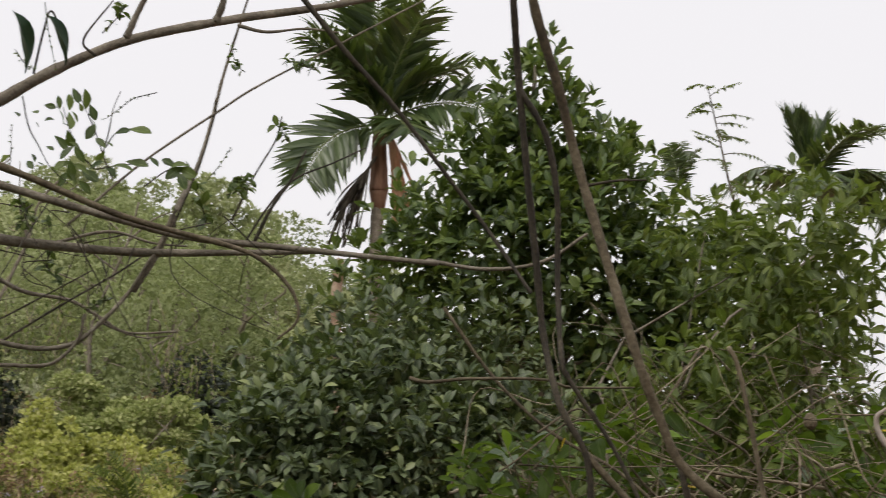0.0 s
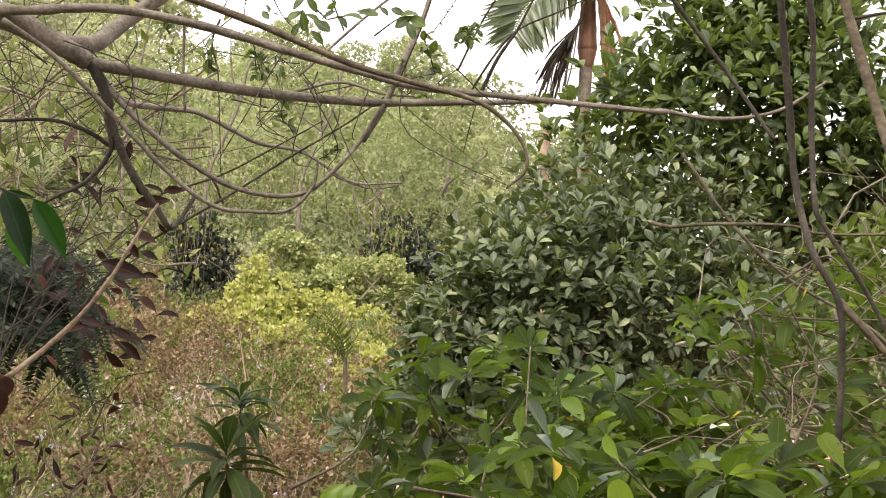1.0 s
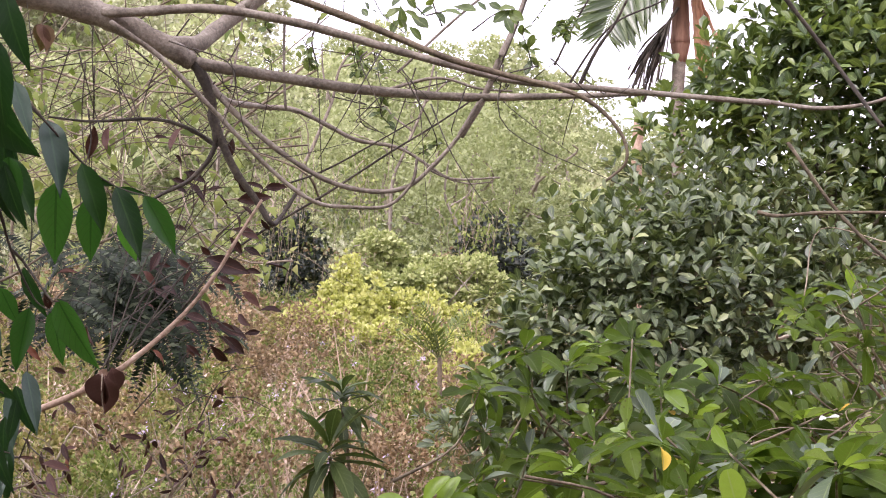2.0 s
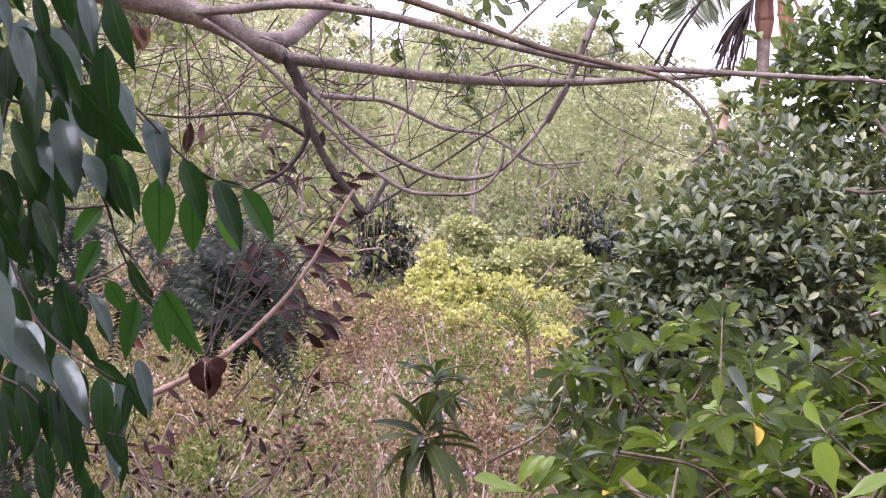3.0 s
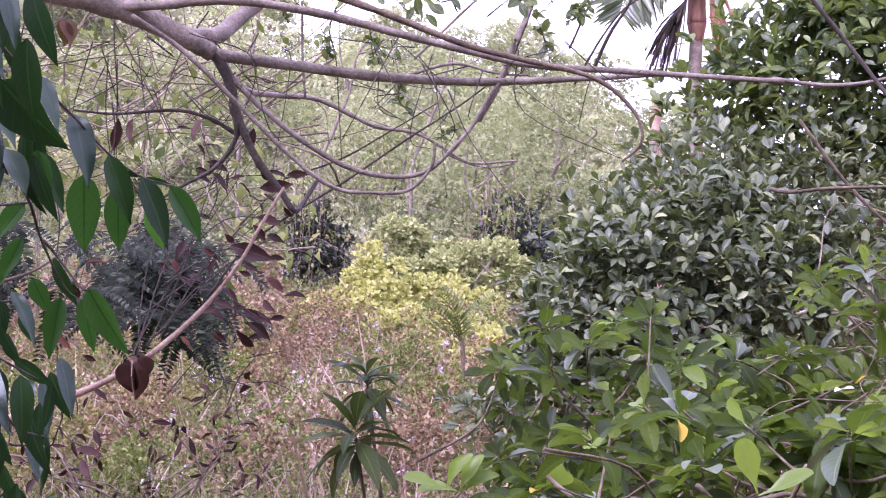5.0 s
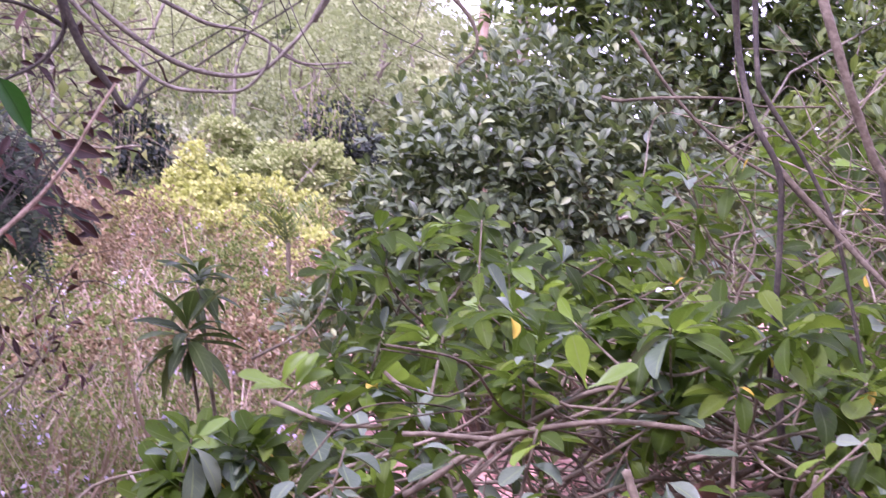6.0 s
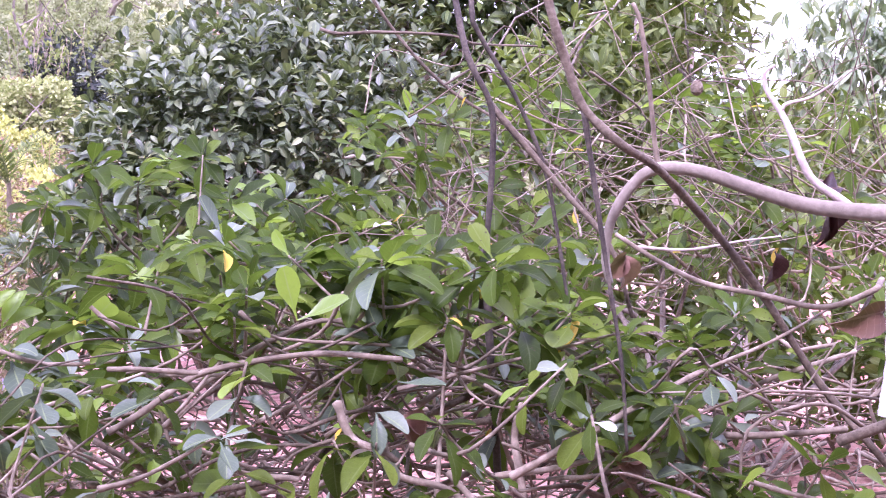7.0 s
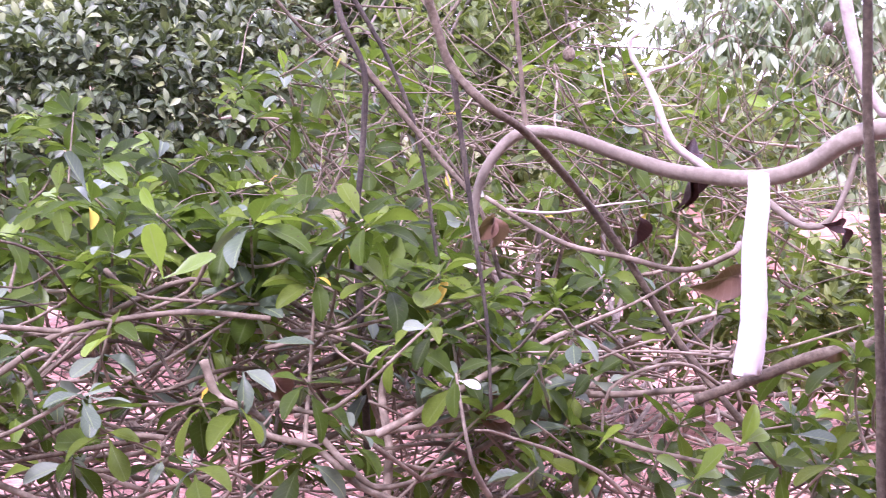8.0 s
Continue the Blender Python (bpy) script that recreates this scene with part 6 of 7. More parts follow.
for k in range(125):
    a, e, dist = radians(rng.uniform(8.5, 38)), radians(rng.uniform(-20, -10.5)), rng.uniform(3.0, 4.5)
    c = np.array([dist * math.sin(a), dist * math.cos(a), 2.2 + dist * math.sin(e)]) - b0
    h = rng.normal(0.1, 0.5) + (math.pi if rng.random() < 0.5 else 0)
    v = np.array([math.cos(h), 0.5 * math.sin(h), rng.normal(0, 0.3)]) * rng.uniform(0.18, 0.5)
    w = rng.standard_normal((3, 3)) * np.array([0.05, 0.05, 0.055])
    lines.append(([tuple(c - v), tuple(c - v * 0.5 + w[0]), tuple(c + w[1]), tuple(c + v * 0.55 + w[2]), tuple(c + v)], rng.choice([0.003, 0.004, 0.006, 0.008, 0.011]), 0.0025, 6, 0.08, 4))
lines.sort(key=lambda q: np.linalg.norm(np.array(q[0][2]) + b0))
for k, line in enumerate(lines[:290]):
    tubes("twig", [line], BROWN_STEM if k % 2 else TWIG_GREY, brush)
tubes("brush", lines[290::2], TWIG_GREY, brush, kind="stuff")
tubes("brush", lines[291::2], BROWN_STEM, brush, kind="stuff")
# thin twigs that cross above the shrub
lines = []
for k in range(130):
    a, e, dist = radians(rng.uniform(20, 47)), radians(rng.uniform(-7.5, 3.0)), rng.uniform(3.5, 5.6)
    c = np.array([dist * math.sin(a), dist * math.cos(a), 2.2 + dist * math.sin(e)])
    v = np.array([rng.choice([-1, 1]) * rng.uniform(0.3, 1), rng.uniform(-0.3, 0.3), rng.normal(0.05, 0.45)]) * rng.uniform(0.2, 0.6)
    m = rng.standard_normal(3) * 0.085
    lines.append(([tuple(c - v - b0), tuple(c - v * 0.4 - m - b0), tuple(c + m - b0), tuple(c + v * 0.6 - m * 0.6 - b0), tuple(c + v + m - b0)], rng.choice([0.0014, 0.0018, 0.0025, 0.0038]), 0.001, 5, 0.05, 6))
tubes("bare_twig", lines[:70], BROWN_STEM, shrub, kind="stuff").location = tuple(b0 - h0)
tubes("bare_twig", lines[70:], TWIG_GREY, shrub, kind="stuff").location = tuple(b0 - h0)

# leaf litter on the bare earth
litter = thing("leaf_litter", (2.5, 7, 0), "dry brown leaves strewn on the earth", "leaf litter", kind="stuff")
n = 2600
a, dist = np.radians(rng.uniform(-3, 52, n)), rng.uniform(4.5, 12, n)
pts = np.stack([dist * np.sin(a) - 2.5, dist * np.cos(a) - 7, 0.035 + 0.03 * rng.random(n) + height(dist * np.sin(a), dist * np.cos(a))], -1)
flat = rand_dirs(n)
flat[:, 2] *= 0.25
scattered("dry_leaf", BROAD, *poses_of(pts, flat, np.array([0, 0, 1.0]) + 0.5 * rand_dirs(n), 0.06 + 0.08 * rng.random(n)), BROWN_LEAF, litter)

# ---- green-leaved tree to the right and a pale-leaved one beyond ----
low_bush("leafy_tree", (3.21, 5.35, 0.05), [
    ((3.19, 6.00, 2.39), (0.34, 0.4, 0.3)), ((3.78, 5.82, 3.10), (0.4, 0.4, 0.35)), ((3.59, 5.75, 2.75), (0.32, 0.3, 0.26)), ((3.15, 5.80, 2.08), (0.55, 0.5, 0.5)),
    ((3.55, 5.80, 2.32), (0.4, 0.5, 0.45)), ((4.09, 5.43, 2.02), (0.4, 0.5, 0.35)), ((2.75, 5.77, 1.98), (0.4, 0.4, 0.45)), ((3.70, 5.70, 1.84), (0.7, 0.5, 0.5)), ((3.67, 6.48, 3.05), (0.4, 0.4, 0.35)), ((3.97, 6.51, 3.22), (0.4, 0.4, 0.4)), ((3.59, 6.71, 3.30), (0.25, 0.25, 0.25)), ((4.03, 6.28, 2.89), (0.4, 0.4, 0.4)), ((4.15, 5.12, 1.85), (0.6, 0.5, 0.4))],
    RIGHT_LEAF, "slender tree with fresh green oval leaves", 1450, 0.09, BROAD, 5, r=0.02, lift=0.0)
low_bush("pale_leaved_tree", (8.16, 9.22, 0.03), [
    ((7.95, 9.64, 2.42), (1.0, 0.8, 0.7)), ((7.85, 9.69, 3.03), (0.7, 0.7, 0.5)), ((8.60, 9.06, 2.64), (1.0, 0.8, 0.9)), ((8.92, 8.47, 2.20), (0.9, 0.8, 1.0)), ((8.07, 9.12, 1.56), (1.2, 0.8, 0.7)), ((7.53, 9.82, 1.44), (0.9, 0.8, 0.6)), ((8.96, 8.66, 3.18), (0.9, 0.8, 0.6))],
    MANGO_LEAF, "tree with hanging pale green leaves", 1600, 0.16, HANGING, 5, r=0.05, lift=-0.9)

# ---- drooping glossy leaves close by at the left ----
droop = thing("drooping_tree", (-2.9, 2.6, 0), "tree with long drooping dark glossy leaves", "tree")
d0 = np.array((-2.9, 2.6, 0))
limb("trunk", [(-2.9, 2.6, -0.2), (-2.85, 2.65, 1.5), (-2.5, 3.0, 2.9), (-1.9, 3.5, 3.8)], 0.07, 0.02, droop, d0, DARK_BARK)
DROOPING = {}


def long_leaf(width, bend, fold, widest, twist):
    """A lance-shaped leaf with a drawn-out tip: eleven rows of five points, softly folded and wavy at the rim."""
    v, uv = [], []
    for i in range(12):
        a = i / 11
        full = (a / widest) ** 0.75 * math.exp(0.75 - 0.75 * a / widest) if a < widest else 1 - ((a - widest) / (1 - widest)) ** 1.55
        half = width / 2 * max(0.012, full * (1 - 0.35 * max(0, a - 0.8) / 0.2))
        tw = twist * a
        for side in (-1, -0.5, 0, 0.5, 1):
            x, up = side * half, abs(side) ** 1.4 * half * fold * 2 + 0.012 * abs(side) * math.sin(a * 15 + 2 * side)
            v.append((x * math.cos(tw) - up * math.sin(tw), a * (1 - 0.2 * bend * a), -bend * a * a + up * math.cos(tw) + x * math.sin(tw)))
            uv.append((0.5 + 0.5 * side, a))
    f = [(5 * i + c, 5 * i + c + 1, 5 * i + c + 6, 5 * i + c + 5) for i in range(11) for c in range(4)]
    return np.array(v), np.array(f), np.array(uv)


def hang_leaf(base, tip, width, look_of):
    """One long leaf from its stalk to its tip; glossy ones lie open to the sky, the others hang with their faces to the yard."""
    base, tip = np.array(base), np.array(tip)
    size = float(np.linalg.norm(tip - base))
    material = {"gloss": DROOP_LEAF, "dark": DEEP_LEAF, "deep": DEEP_LEAF, "fresh": FRESH_LEAF, "lime": YOUNG_DROOP}[look_of]
    key = (round(width * 10), int(rng.integers(0, 3)), material.name)
    if key not in DROOPING:
        w, k = key[0] / 10 + 0.02, key[1]
        DROOPING[key] = shared_leaf(long_leaf(w * 0.78, (0.16, 0.3, 0.22)[k], (0.14, 0.22, 0.3)[k], (0.4, 0.44, 0.37)[k], (0.0, 0.35, -0.4)[k]), material)
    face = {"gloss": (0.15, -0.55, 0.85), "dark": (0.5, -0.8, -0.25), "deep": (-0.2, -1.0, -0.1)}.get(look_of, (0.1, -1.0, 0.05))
    face = np.array([face]) + 0.16 * rand_dirs(1)
    single("leaf", [DROOPING[key]], *poses_of((base - d0)[None], (tip - base)[None], face, np.array([size * 1.03])), droop)


def droop_twig(pts):
    tubes("twig", [([tuple(np.array(p) - d0) for p in pts], 0.0055, 0.0022, 6, 0.05, 5)], DARK_BARK, droop)


hang_leaf((-0.956, 3.944, 2.608), (-0.880, 3.815, 2.416), 0.36, "gloss")
hang_leaf((-0.930, 3.964, 2.429), (-0.938, 3.981, 2.182), 0.46, "fresh")
hang_leaf((-0.851, 3.926, 2.484), (-0.773, 3.923, 2.276), 0.42, "dark")
hang_leaf((-0.842, 4.035, 2.392), (-0.849, 4.049, 2.189), 0.50, "fresh")
hang_leaf((-0.755, 3.948, 2.419), (-0.662, 3.941, 2.207), 0.42, "dark")
hang_leaf((-0.761, 4.103, 2.341), (-0.719, 4.120, 2.196), 0.50, "lime")
hang_leaf((-0.682, 4.013, 2.398), (-0.576, 4.044, 2.216), 0.45, "fresh")
hang_leaf((-0.841, 3.982, 2.442), (-0.762, 3.988, 2.421), 0.30, "dark")
hang_leaf((-0.764, 4.048, 2.421), (-0.684, 4.053, 2.398), 0.30, "dark")
hang_leaf((-1.018, 3.405, 2.640), (-0.858, 3.433, 2.450), 0.62, "deep")
hang_leaf((-1.009, 3.735, 2.483), (-0.992, 3.758, 2.303), 0.55, "fresh")
hang_leaf((-1.123, 4.023, 2.342), (-1.219, 4.007, 2.225), 0.50, "fresh")
hang_leaf((-1.128, 3.452, 2.810), (-0.984, 3.359, 2.662), 0.42, "gloss")
hang_leaf((-1.152, 3.118, 2.834), (-1.069, 3.063, 2.732), 0.45, "gloss")
hang_leaf((-1.106, 3.148, 2.762), (-1.012, 3.042, 2.577), 0.34, "gloss")
hang_leaf((-1.140, 3.294, 2.778), (-1.081, 3.313, 2.642), 0.50, "dark")
hang_leaf((-1.066, 3.401, 2.554), (-0.989, 3.271, 2.359), 0.42, "gloss")
hang_leaf((-1.022, 3.473, 2.467), (-0.940, 3.396, 2.356), 0.50, "gloss")
hang_leaf((-1.158, 3.565, 2.704), (-1.082, 3.498, 2.592), 0.40, "gloss")
hang_leaf((-1.110, 3.590, 2.627), (-0.997, 3.501, 2.492), 0.40, "gloss")
hang_leaf((-1.180, 3.043, 2.565), (-1.058, 2.903, 2.345), 0.46, "gloss")
hang_leaf((-1.116, 3.176, 2.532), (-1.042, 3.187, 2.343), 0.34, "dark")
hang_leaf((-1.121, 3.280, 2.533), (-1.017, 3.191, 2.397), 0.40, "gloss")
hang_leaf((-1.235, 3.199, 2.822), (-1.219, 3.209, 2.629), 0.42, "dark")
hang_leaf((-1.254, 3.099, 2.734), (-1.207, 3.116, 2.570), 0.45, "dark")
hang_leaf((-1.298, 3.410, 2.713), (-1.237, 3.354, 2.616), 0.42, "gloss")
hang_leaf((-1.280, 3.296, 2.789), (-1.220, 3.244, 2.692), 0.40, "gloss")
hang_leaf((-1.081, 3.441, 2.943), (-1.069, 3.452, 2.795), 0.50, "deep")
hang_leaf((-1.153, 3.313, 2.931), (-1.144, 3.324, 2.803), 0.50, "deep")
hang_leaf((-1.071, 3.647, 2.986), (-1.082, 3.651, 2.880), 0.45, "deep")
hang_leaf((-1.256, 3.420, 2.750), (-1.186, 3.441, 2.619), 0.50, "dark")
hang_leaf((-1.264, 3.229, 2.548), (-1.243, 3.229, 2.408), 0.50, "dark")
hang_leaf((-1.119, 3.387, 2.529), (-1.066, 3.392, 2.357), 0.42, "dark")
hang_leaf((-1.216, 3.257, 2.427), (-1.198, 3.249, 2.276), 0.42, "dark")
hang_leaf((-1.175, 3.795, 2.463), (-1.165, 3.788, 2.341), 0.50, "deep")
hang_leaf((-1.200, 2.942, 2.419), (-1.144, 2.946, 2.249), 0.45, "dark")
hang_leaf((-1.301, 3.548, 2.384), (-1.244, 3.551, 2.239), 0.42, "deep")
hang_leaf((-1.094, 3.776, 2.829), (-1.097, 3.777, 2.712), 0.50, "deep")
hang_leaf((-1.231, 3.836, 2.857), (-1.183, 3.849, 2.807), 0.50, "deep")
hang_leaf((-1.088, 2.672, 2.195), (-0.889, 2.527, 2.027), 0.55, "gloss")
hang_leaf((-1.060, 2.786, 2.071), (-0.853, 2.658, 1.952), 0.42, "gloss")
hang_leaf((-1.116, 2.712, 2.101), (-0.991, 2.630, 2.008), 0.50, "gloss")
hang_leaf((-0.961, 2.919, 1.976), (-0.941, 2.904, 1.885), 0.50, "dark")
hang_leaf((-0.931, 2.928, 1.973), (-0.818, 2.789, 1.828), 0.34, "gloss")
hang_leaf((-1.145, 4.071, 2.236), (-1.221, 4.058, 2.082), 0.45, "fresh")
hang_leaf((-1.116, 4.078, 2.110), (-1.069, 4.093, 1.998), 0.55, "fresh")
hang_leaf((-1.010, 4.000, 2.055), (-1.046, 3.989, 1.855), 0.45, "fresh")
hang_leaf((-0.956, 4.064, 2.049), (-0.929, 4.069, 1.873), 0.45, "fresh")
hang_leaf((-0.921, 3.970, 2.084), (-0.806, 3.994, 1.862), 0.44, "fresh")
hang_leaf((-1.066, 4.143, 2.174), (-1.008, 4.131, 2.010), 0.30, "deep")
hang_leaf((-1.075, 3.097, 2.038), (-0.986, 3.008, 1.936), 0.50, "gloss")
hang_leaf((-1.035, 2.994, 1.904), (-0.990, 2.969, 1.755), 0.42, "dark")
hang_leaf((-0.979, 3.011, 1.889), (-0.956, 2.980, 1.747), 0.40, "dark")
hang_leaf((-0.954, 3.018, 1.888), (-0.893, 2.984, 1.700), 0.40, "dark")
hang_leaf((-0.890, 3.142, 1.901), (-0.872, 3.104, 1.735), 0.36, "dark")
hang_leaf((-0.899, 3.449, 1.878), (-0.851, 3.429, 1.752), 0.42, "deep")
hang_leaf((-0.922, 3.338, 1.870), (-0.907, 3.271, 1.804), 0.35, "gloss")
hang_leaf((-0.972, 3.206, 1.755), (-0.950, 3.176, 1.633), 0.35, "dark")
hang_leaf((-0.909, 3.427, 1.718), (-0.892, 3.386, 1.566), 0.25, "dark")
hang_leaf((-0.983, 3.331, 1.989), (-0.936, 3.322, 1.889), 0.45, "deep")
hang_leaf((-0.959, 3.333, 1.922), (-0.865, 3.335, 1.850), 0.35, "dark")
hang_leaf((-1.371, 4.056, 2.161), (-1.250, 4.075, 2.112), 0.30, "dark")
hang_leaf((-1.357, 4.059, 2.064), (-1.281, 4.072, 2.071), 0.40, "dark")
hang_leaf((-1.050, 3.629, 2.085), (-0.951, 3.529, 1.970), 0.28, "gloss")
hang_leaf((-1.080, 3.620, 2.058), (-1.054, 3.609, 1.964), 0.40, "dark")
hang_leaf((-1.051, 3.730, 2.029), (-1.024, 3.717, 1.923), 0.40, "deep")
hang_leaf((-1.055, 3.314, 2.048), (-1.007, 3.304, 1.932), 0.45, "dark")
hang_leaf((-1.134, 3.075, 2.019), (-1.109, 3.052, 1.871), 0.40, "dark")
hang_leaf((-1.043, 2.555, 1.834), (-0.965, 2.544, 1.711), 0.60, "dark")
hang_leaf((-1.182, 3.056, 1.979), (-1.143, 3.038, 1.845), 0.42, "deep")
hang_leaf((-1.106, 3.074, 1.882), (-1.061, 3.071, 1.815), 0.40, "dark")
hang_leaf((-0.935, 3.080, 1.930), (-0.904, 3.051, 1.777), 0.40, "dark")
hang_leaf((-1.122, 2.965, 1.907), (-1.088, 2.946, 1.791), 0.45, "deep")
hang_leaf((-1.135, 2.858, 1.968), (-1.097, 2.841, 1.843), 0.50, "dark")
hang_leaf((-1.041, 3.088, 1.813), (-1.044, 3.053, 1.695), 0.40, "dark")
hang_leaf((-0.934, 3.420, 1.711), (-0.894, 3.323, 1.622), 0.35, "gloss")
hang_leaf((-1.065, 3.205, 2.025), (-1.073, 3.185, 1.941), 0.50, "dark")
hang_leaf((-1.289, 3.344, 2.225), (-1.216, 3.350, 2.106), 0.45, "deep")
hang_leaf((-1.262, 3.671, 2.276), (-1.198, 3.676, 2.178), 0.45, "deep")
hang_leaf((-0.969, 3.123, 1.933), (-0.975, 3.098, 1.839), 0.40, "deep")
hang_leaf((-0.895, 3.446, 1.844), (-0.902, 3.414, 1.727), 0.30, "dark")
hang_leaf((-1.102, 2.986, 2.143), (-1.101, 2.965, 2.025), 0.40, "dark")
hang_leaf((-1.208, 3.437, 2.744), (-1.201, 3.439, 2.592), 0.45, "deep")
hang_leaf((-1.063, 3.694, 2.734), (-1.040, 3.700, 2.636), 0.40, "dark")
hang_leaf((-1.237, 3.242, 2.513), (-1.213, 3.243, 2.383), 0.40, "deep")
droop_twig([(-1.180, 3.619, 2.965), (-1.127, 3.716, 2.811), (-1.066, 3.799, 2.723), (-0.953, 3.893, 2.603), (-0.853, 3.956, 2.486), (-0.764, 3.998, 2.422), (-0.673, 4.035, 2.395)])
droop_twig([(-1.292, 3.197, 2.708), (-1.225, 3.334, 2.677), (-1.162, 3.464, 2.662), (-1.099, 3.591, 2.646)])
droop_twig([(-1.228, 3.342, 2.611), (-1.151, 3.476, 2.588), (-1.101, 3.598, 2.574), (-1.043, 3.620, 2.515)])
droop_twig([(-1.071, 3.723, 2.425), (-1.055, 3.835, 2.329), (-1.052, 3.941, 2.228), (-1.012, 4.052, 2.086), (-0.960, 4.063, 2.040)])
droop_twig([(-1.156, 3.263, 2.587), (-1.232, 3.360, 2.374), (-1.244, 3.466, 2.257), (-1.139, 3.392, 2.045), (-0.998, 3.221, 1.960), (-0.916, 3.239, 1.902), (-0.895, 3.446, 1.844)])
droop_twig([(-1.135, 2.760, 2.148), (-1.079, 2.779, 2.073), (-1.033, 2.898, 2.016), (-0.963, 2.969, 1.959), (-0.927, 3.026, 1.888), (-0.900, 3.125, 1.781), (-0.905, 3.427, 1.710)])
droop_twig([(-1.292, 3.763, 2.361), (-1.197, 3.899, 2.332), (-1.126, 4.023, 2.342), (-1.066, 4.141, 2.354)])
droop_twig([(-1.340, 3.856, 2.160), (-1.261, 3.878, 2.031), (-1.079, 3.724, 2.054), (-1.029, 3.736, 2.029)])
droop_twig([(-1.267, 3.134, 2.377), (-1.201, 3.266, 2.355), (-1.230, 3.574, 2.350)])
droop_twig([(-1.158, 2.851, 1.994), (-1.122, 2.967, 1.933), (-1.037, 2.992, 1.891), (-0.974, 3.004, 1.823), (-0.950, 3.106, 1.742)])
droop_twig([(-1.052, 3.941, 2.228), (-1.043, 4.046, 2.193), (-0.943, 3.965, 2.088), (-0.915, 3.971, 2.077)])

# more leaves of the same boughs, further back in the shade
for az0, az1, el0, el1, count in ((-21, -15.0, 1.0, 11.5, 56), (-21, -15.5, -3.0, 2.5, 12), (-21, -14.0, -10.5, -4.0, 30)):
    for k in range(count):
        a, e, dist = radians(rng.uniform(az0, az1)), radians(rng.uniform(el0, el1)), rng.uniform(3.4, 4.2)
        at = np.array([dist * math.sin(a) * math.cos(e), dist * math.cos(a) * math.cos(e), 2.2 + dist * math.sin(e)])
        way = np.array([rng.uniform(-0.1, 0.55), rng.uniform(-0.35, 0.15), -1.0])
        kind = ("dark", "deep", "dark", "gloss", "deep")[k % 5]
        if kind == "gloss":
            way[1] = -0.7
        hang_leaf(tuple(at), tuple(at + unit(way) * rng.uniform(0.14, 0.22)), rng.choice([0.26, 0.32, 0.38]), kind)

# ---- withered shrub, the long brown stem and its hanging dead leaf ----
dead = thing("withered_shrub", (-2.6, 5.2, 0), "half-dead shrub with reddish withered leaves", "shrub")
w0 = np.array((-2.6, 5.2, 0))
limb("stem", [(-2.6, 5.2, -0.1), (-2.2, 5.0, 0.7)] + [(-1.69, 4.53, 1.50), (-1.49, 4.60, 1.56), (-1.20, 4.70, 1.65), (-0.96, 4.76, 1.76), (-0.80, 4.80, 1.88), (-0.66, 4.83, 2.02), (-0.55, 4.84, 2.17), (-0.49, 4.85, 2.28), (-0.40, 4.85, 2.43)], 0.0175, 0.005, dead, w0, TAN_STEM)
limb("stem", [(-1.92, 4.82, 2.32), (-1.73, 4.88, 2.35), (-1.61, 4.92, 2.40), (-1.48, 4.96, 2.46)], 0.012, 0.008, dead, w0, TAN_STEM)
limb("stem", [(-1.61, 5.13, 2.05), (-1.42, 5.19, 2.11), (-1.26, 5.23, 2.22)], 0.008, 0.004, dead, w0, BROWN_STEM)


WITHERED = [leaf_shape(0.36, 6, 0.25, 0.3, 0.5, wave=0.02), leaf_shape(0.3, 6, 0.5, 0.36, 0.48, wave=0.03, twist=0.5), leaf_shape(0.34, 6, 0.15, 0.45, 0.52, twist=-0.6)]


def wither_leaf(base, tip):
    base, tip = np.array(base), np.array(tip)
    face = np.array([[0.1, -0.7, 0.6]]) + 0.6 * rand_dirs(1)
    single("leaf", [shared_leaf(v, RED_LEAF) for v in WITHERED], *poses_of((base - w0)[None], (tip - base)[None], face, np.array([1.05 * float(np.linalg.norm(tip - base))])), dead)


def wither_stem(pts):
    tubes("stem", [([tuple(np.array(p) - w0) for p in pts], 0.0034, 0.0016, 6, 0.06, 5)], DARK_BARK, dead)


wither_leaf((-0.656, 5.370, 2.485), (-0.608, 5.410, 2.508))
wither_leaf((-0.549, 5.442, 2.541), (-0.506, 5.478, 2.485))
wither_leaf((-0.523, 5.318, 2.426), (-0.467, 5.318, 2.391))
wither_leaf((-0.569, 5.655, 2.465), (-0.431, 5.603, 2.479))
wither_leaf((-0.583, 5.596, 2.335), (-0.457, 5.627, 2.313))
wither_leaf((-0.584, 5.505, 2.304), (-0.523, 5.523, 2.231))
wither_leaf((-0.682, 5.349, 2.263), (-0.641, 5.389, 2.219))
wither_leaf((-0.660, 5.368, 2.214), (-0.492, 5.305, 2.163))
wither_leaf((-0.640, 5.617, 2.136), (-0.575, 5.560, 2.112))
wither_leaf((-0.653, 5.604, 2.106), (-0.587, 5.633, 2.074))
wither_leaf((-0.519, 5.419, 2.081), (-0.440, 5.387, 2.030))
wither_leaf((-0.708, 5.568, 2.036), (-0.654, 5.503, 1.990))
wither_leaf((-0.690, 5.629, 1.990), (-0.635, 5.669, 1.904))
wither_leaf((-0.630, 5.522, 1.926), (-0.496, 5.489, 1.904))
wither_leaf((-0.616, 5.481, 1.892), (-0.503, 5.513, 1.828))
wither_leaf((-0.647, 5.463, 1.857), (-0.570, 5.504, 1.785))
wither_leaf((-0.802, 5.614, 2.760), (-0.856, 5.541, 2.680))
wither_leaf((-0.816, 5.465, 2.639), (-0.760, 5.485, 2.593))
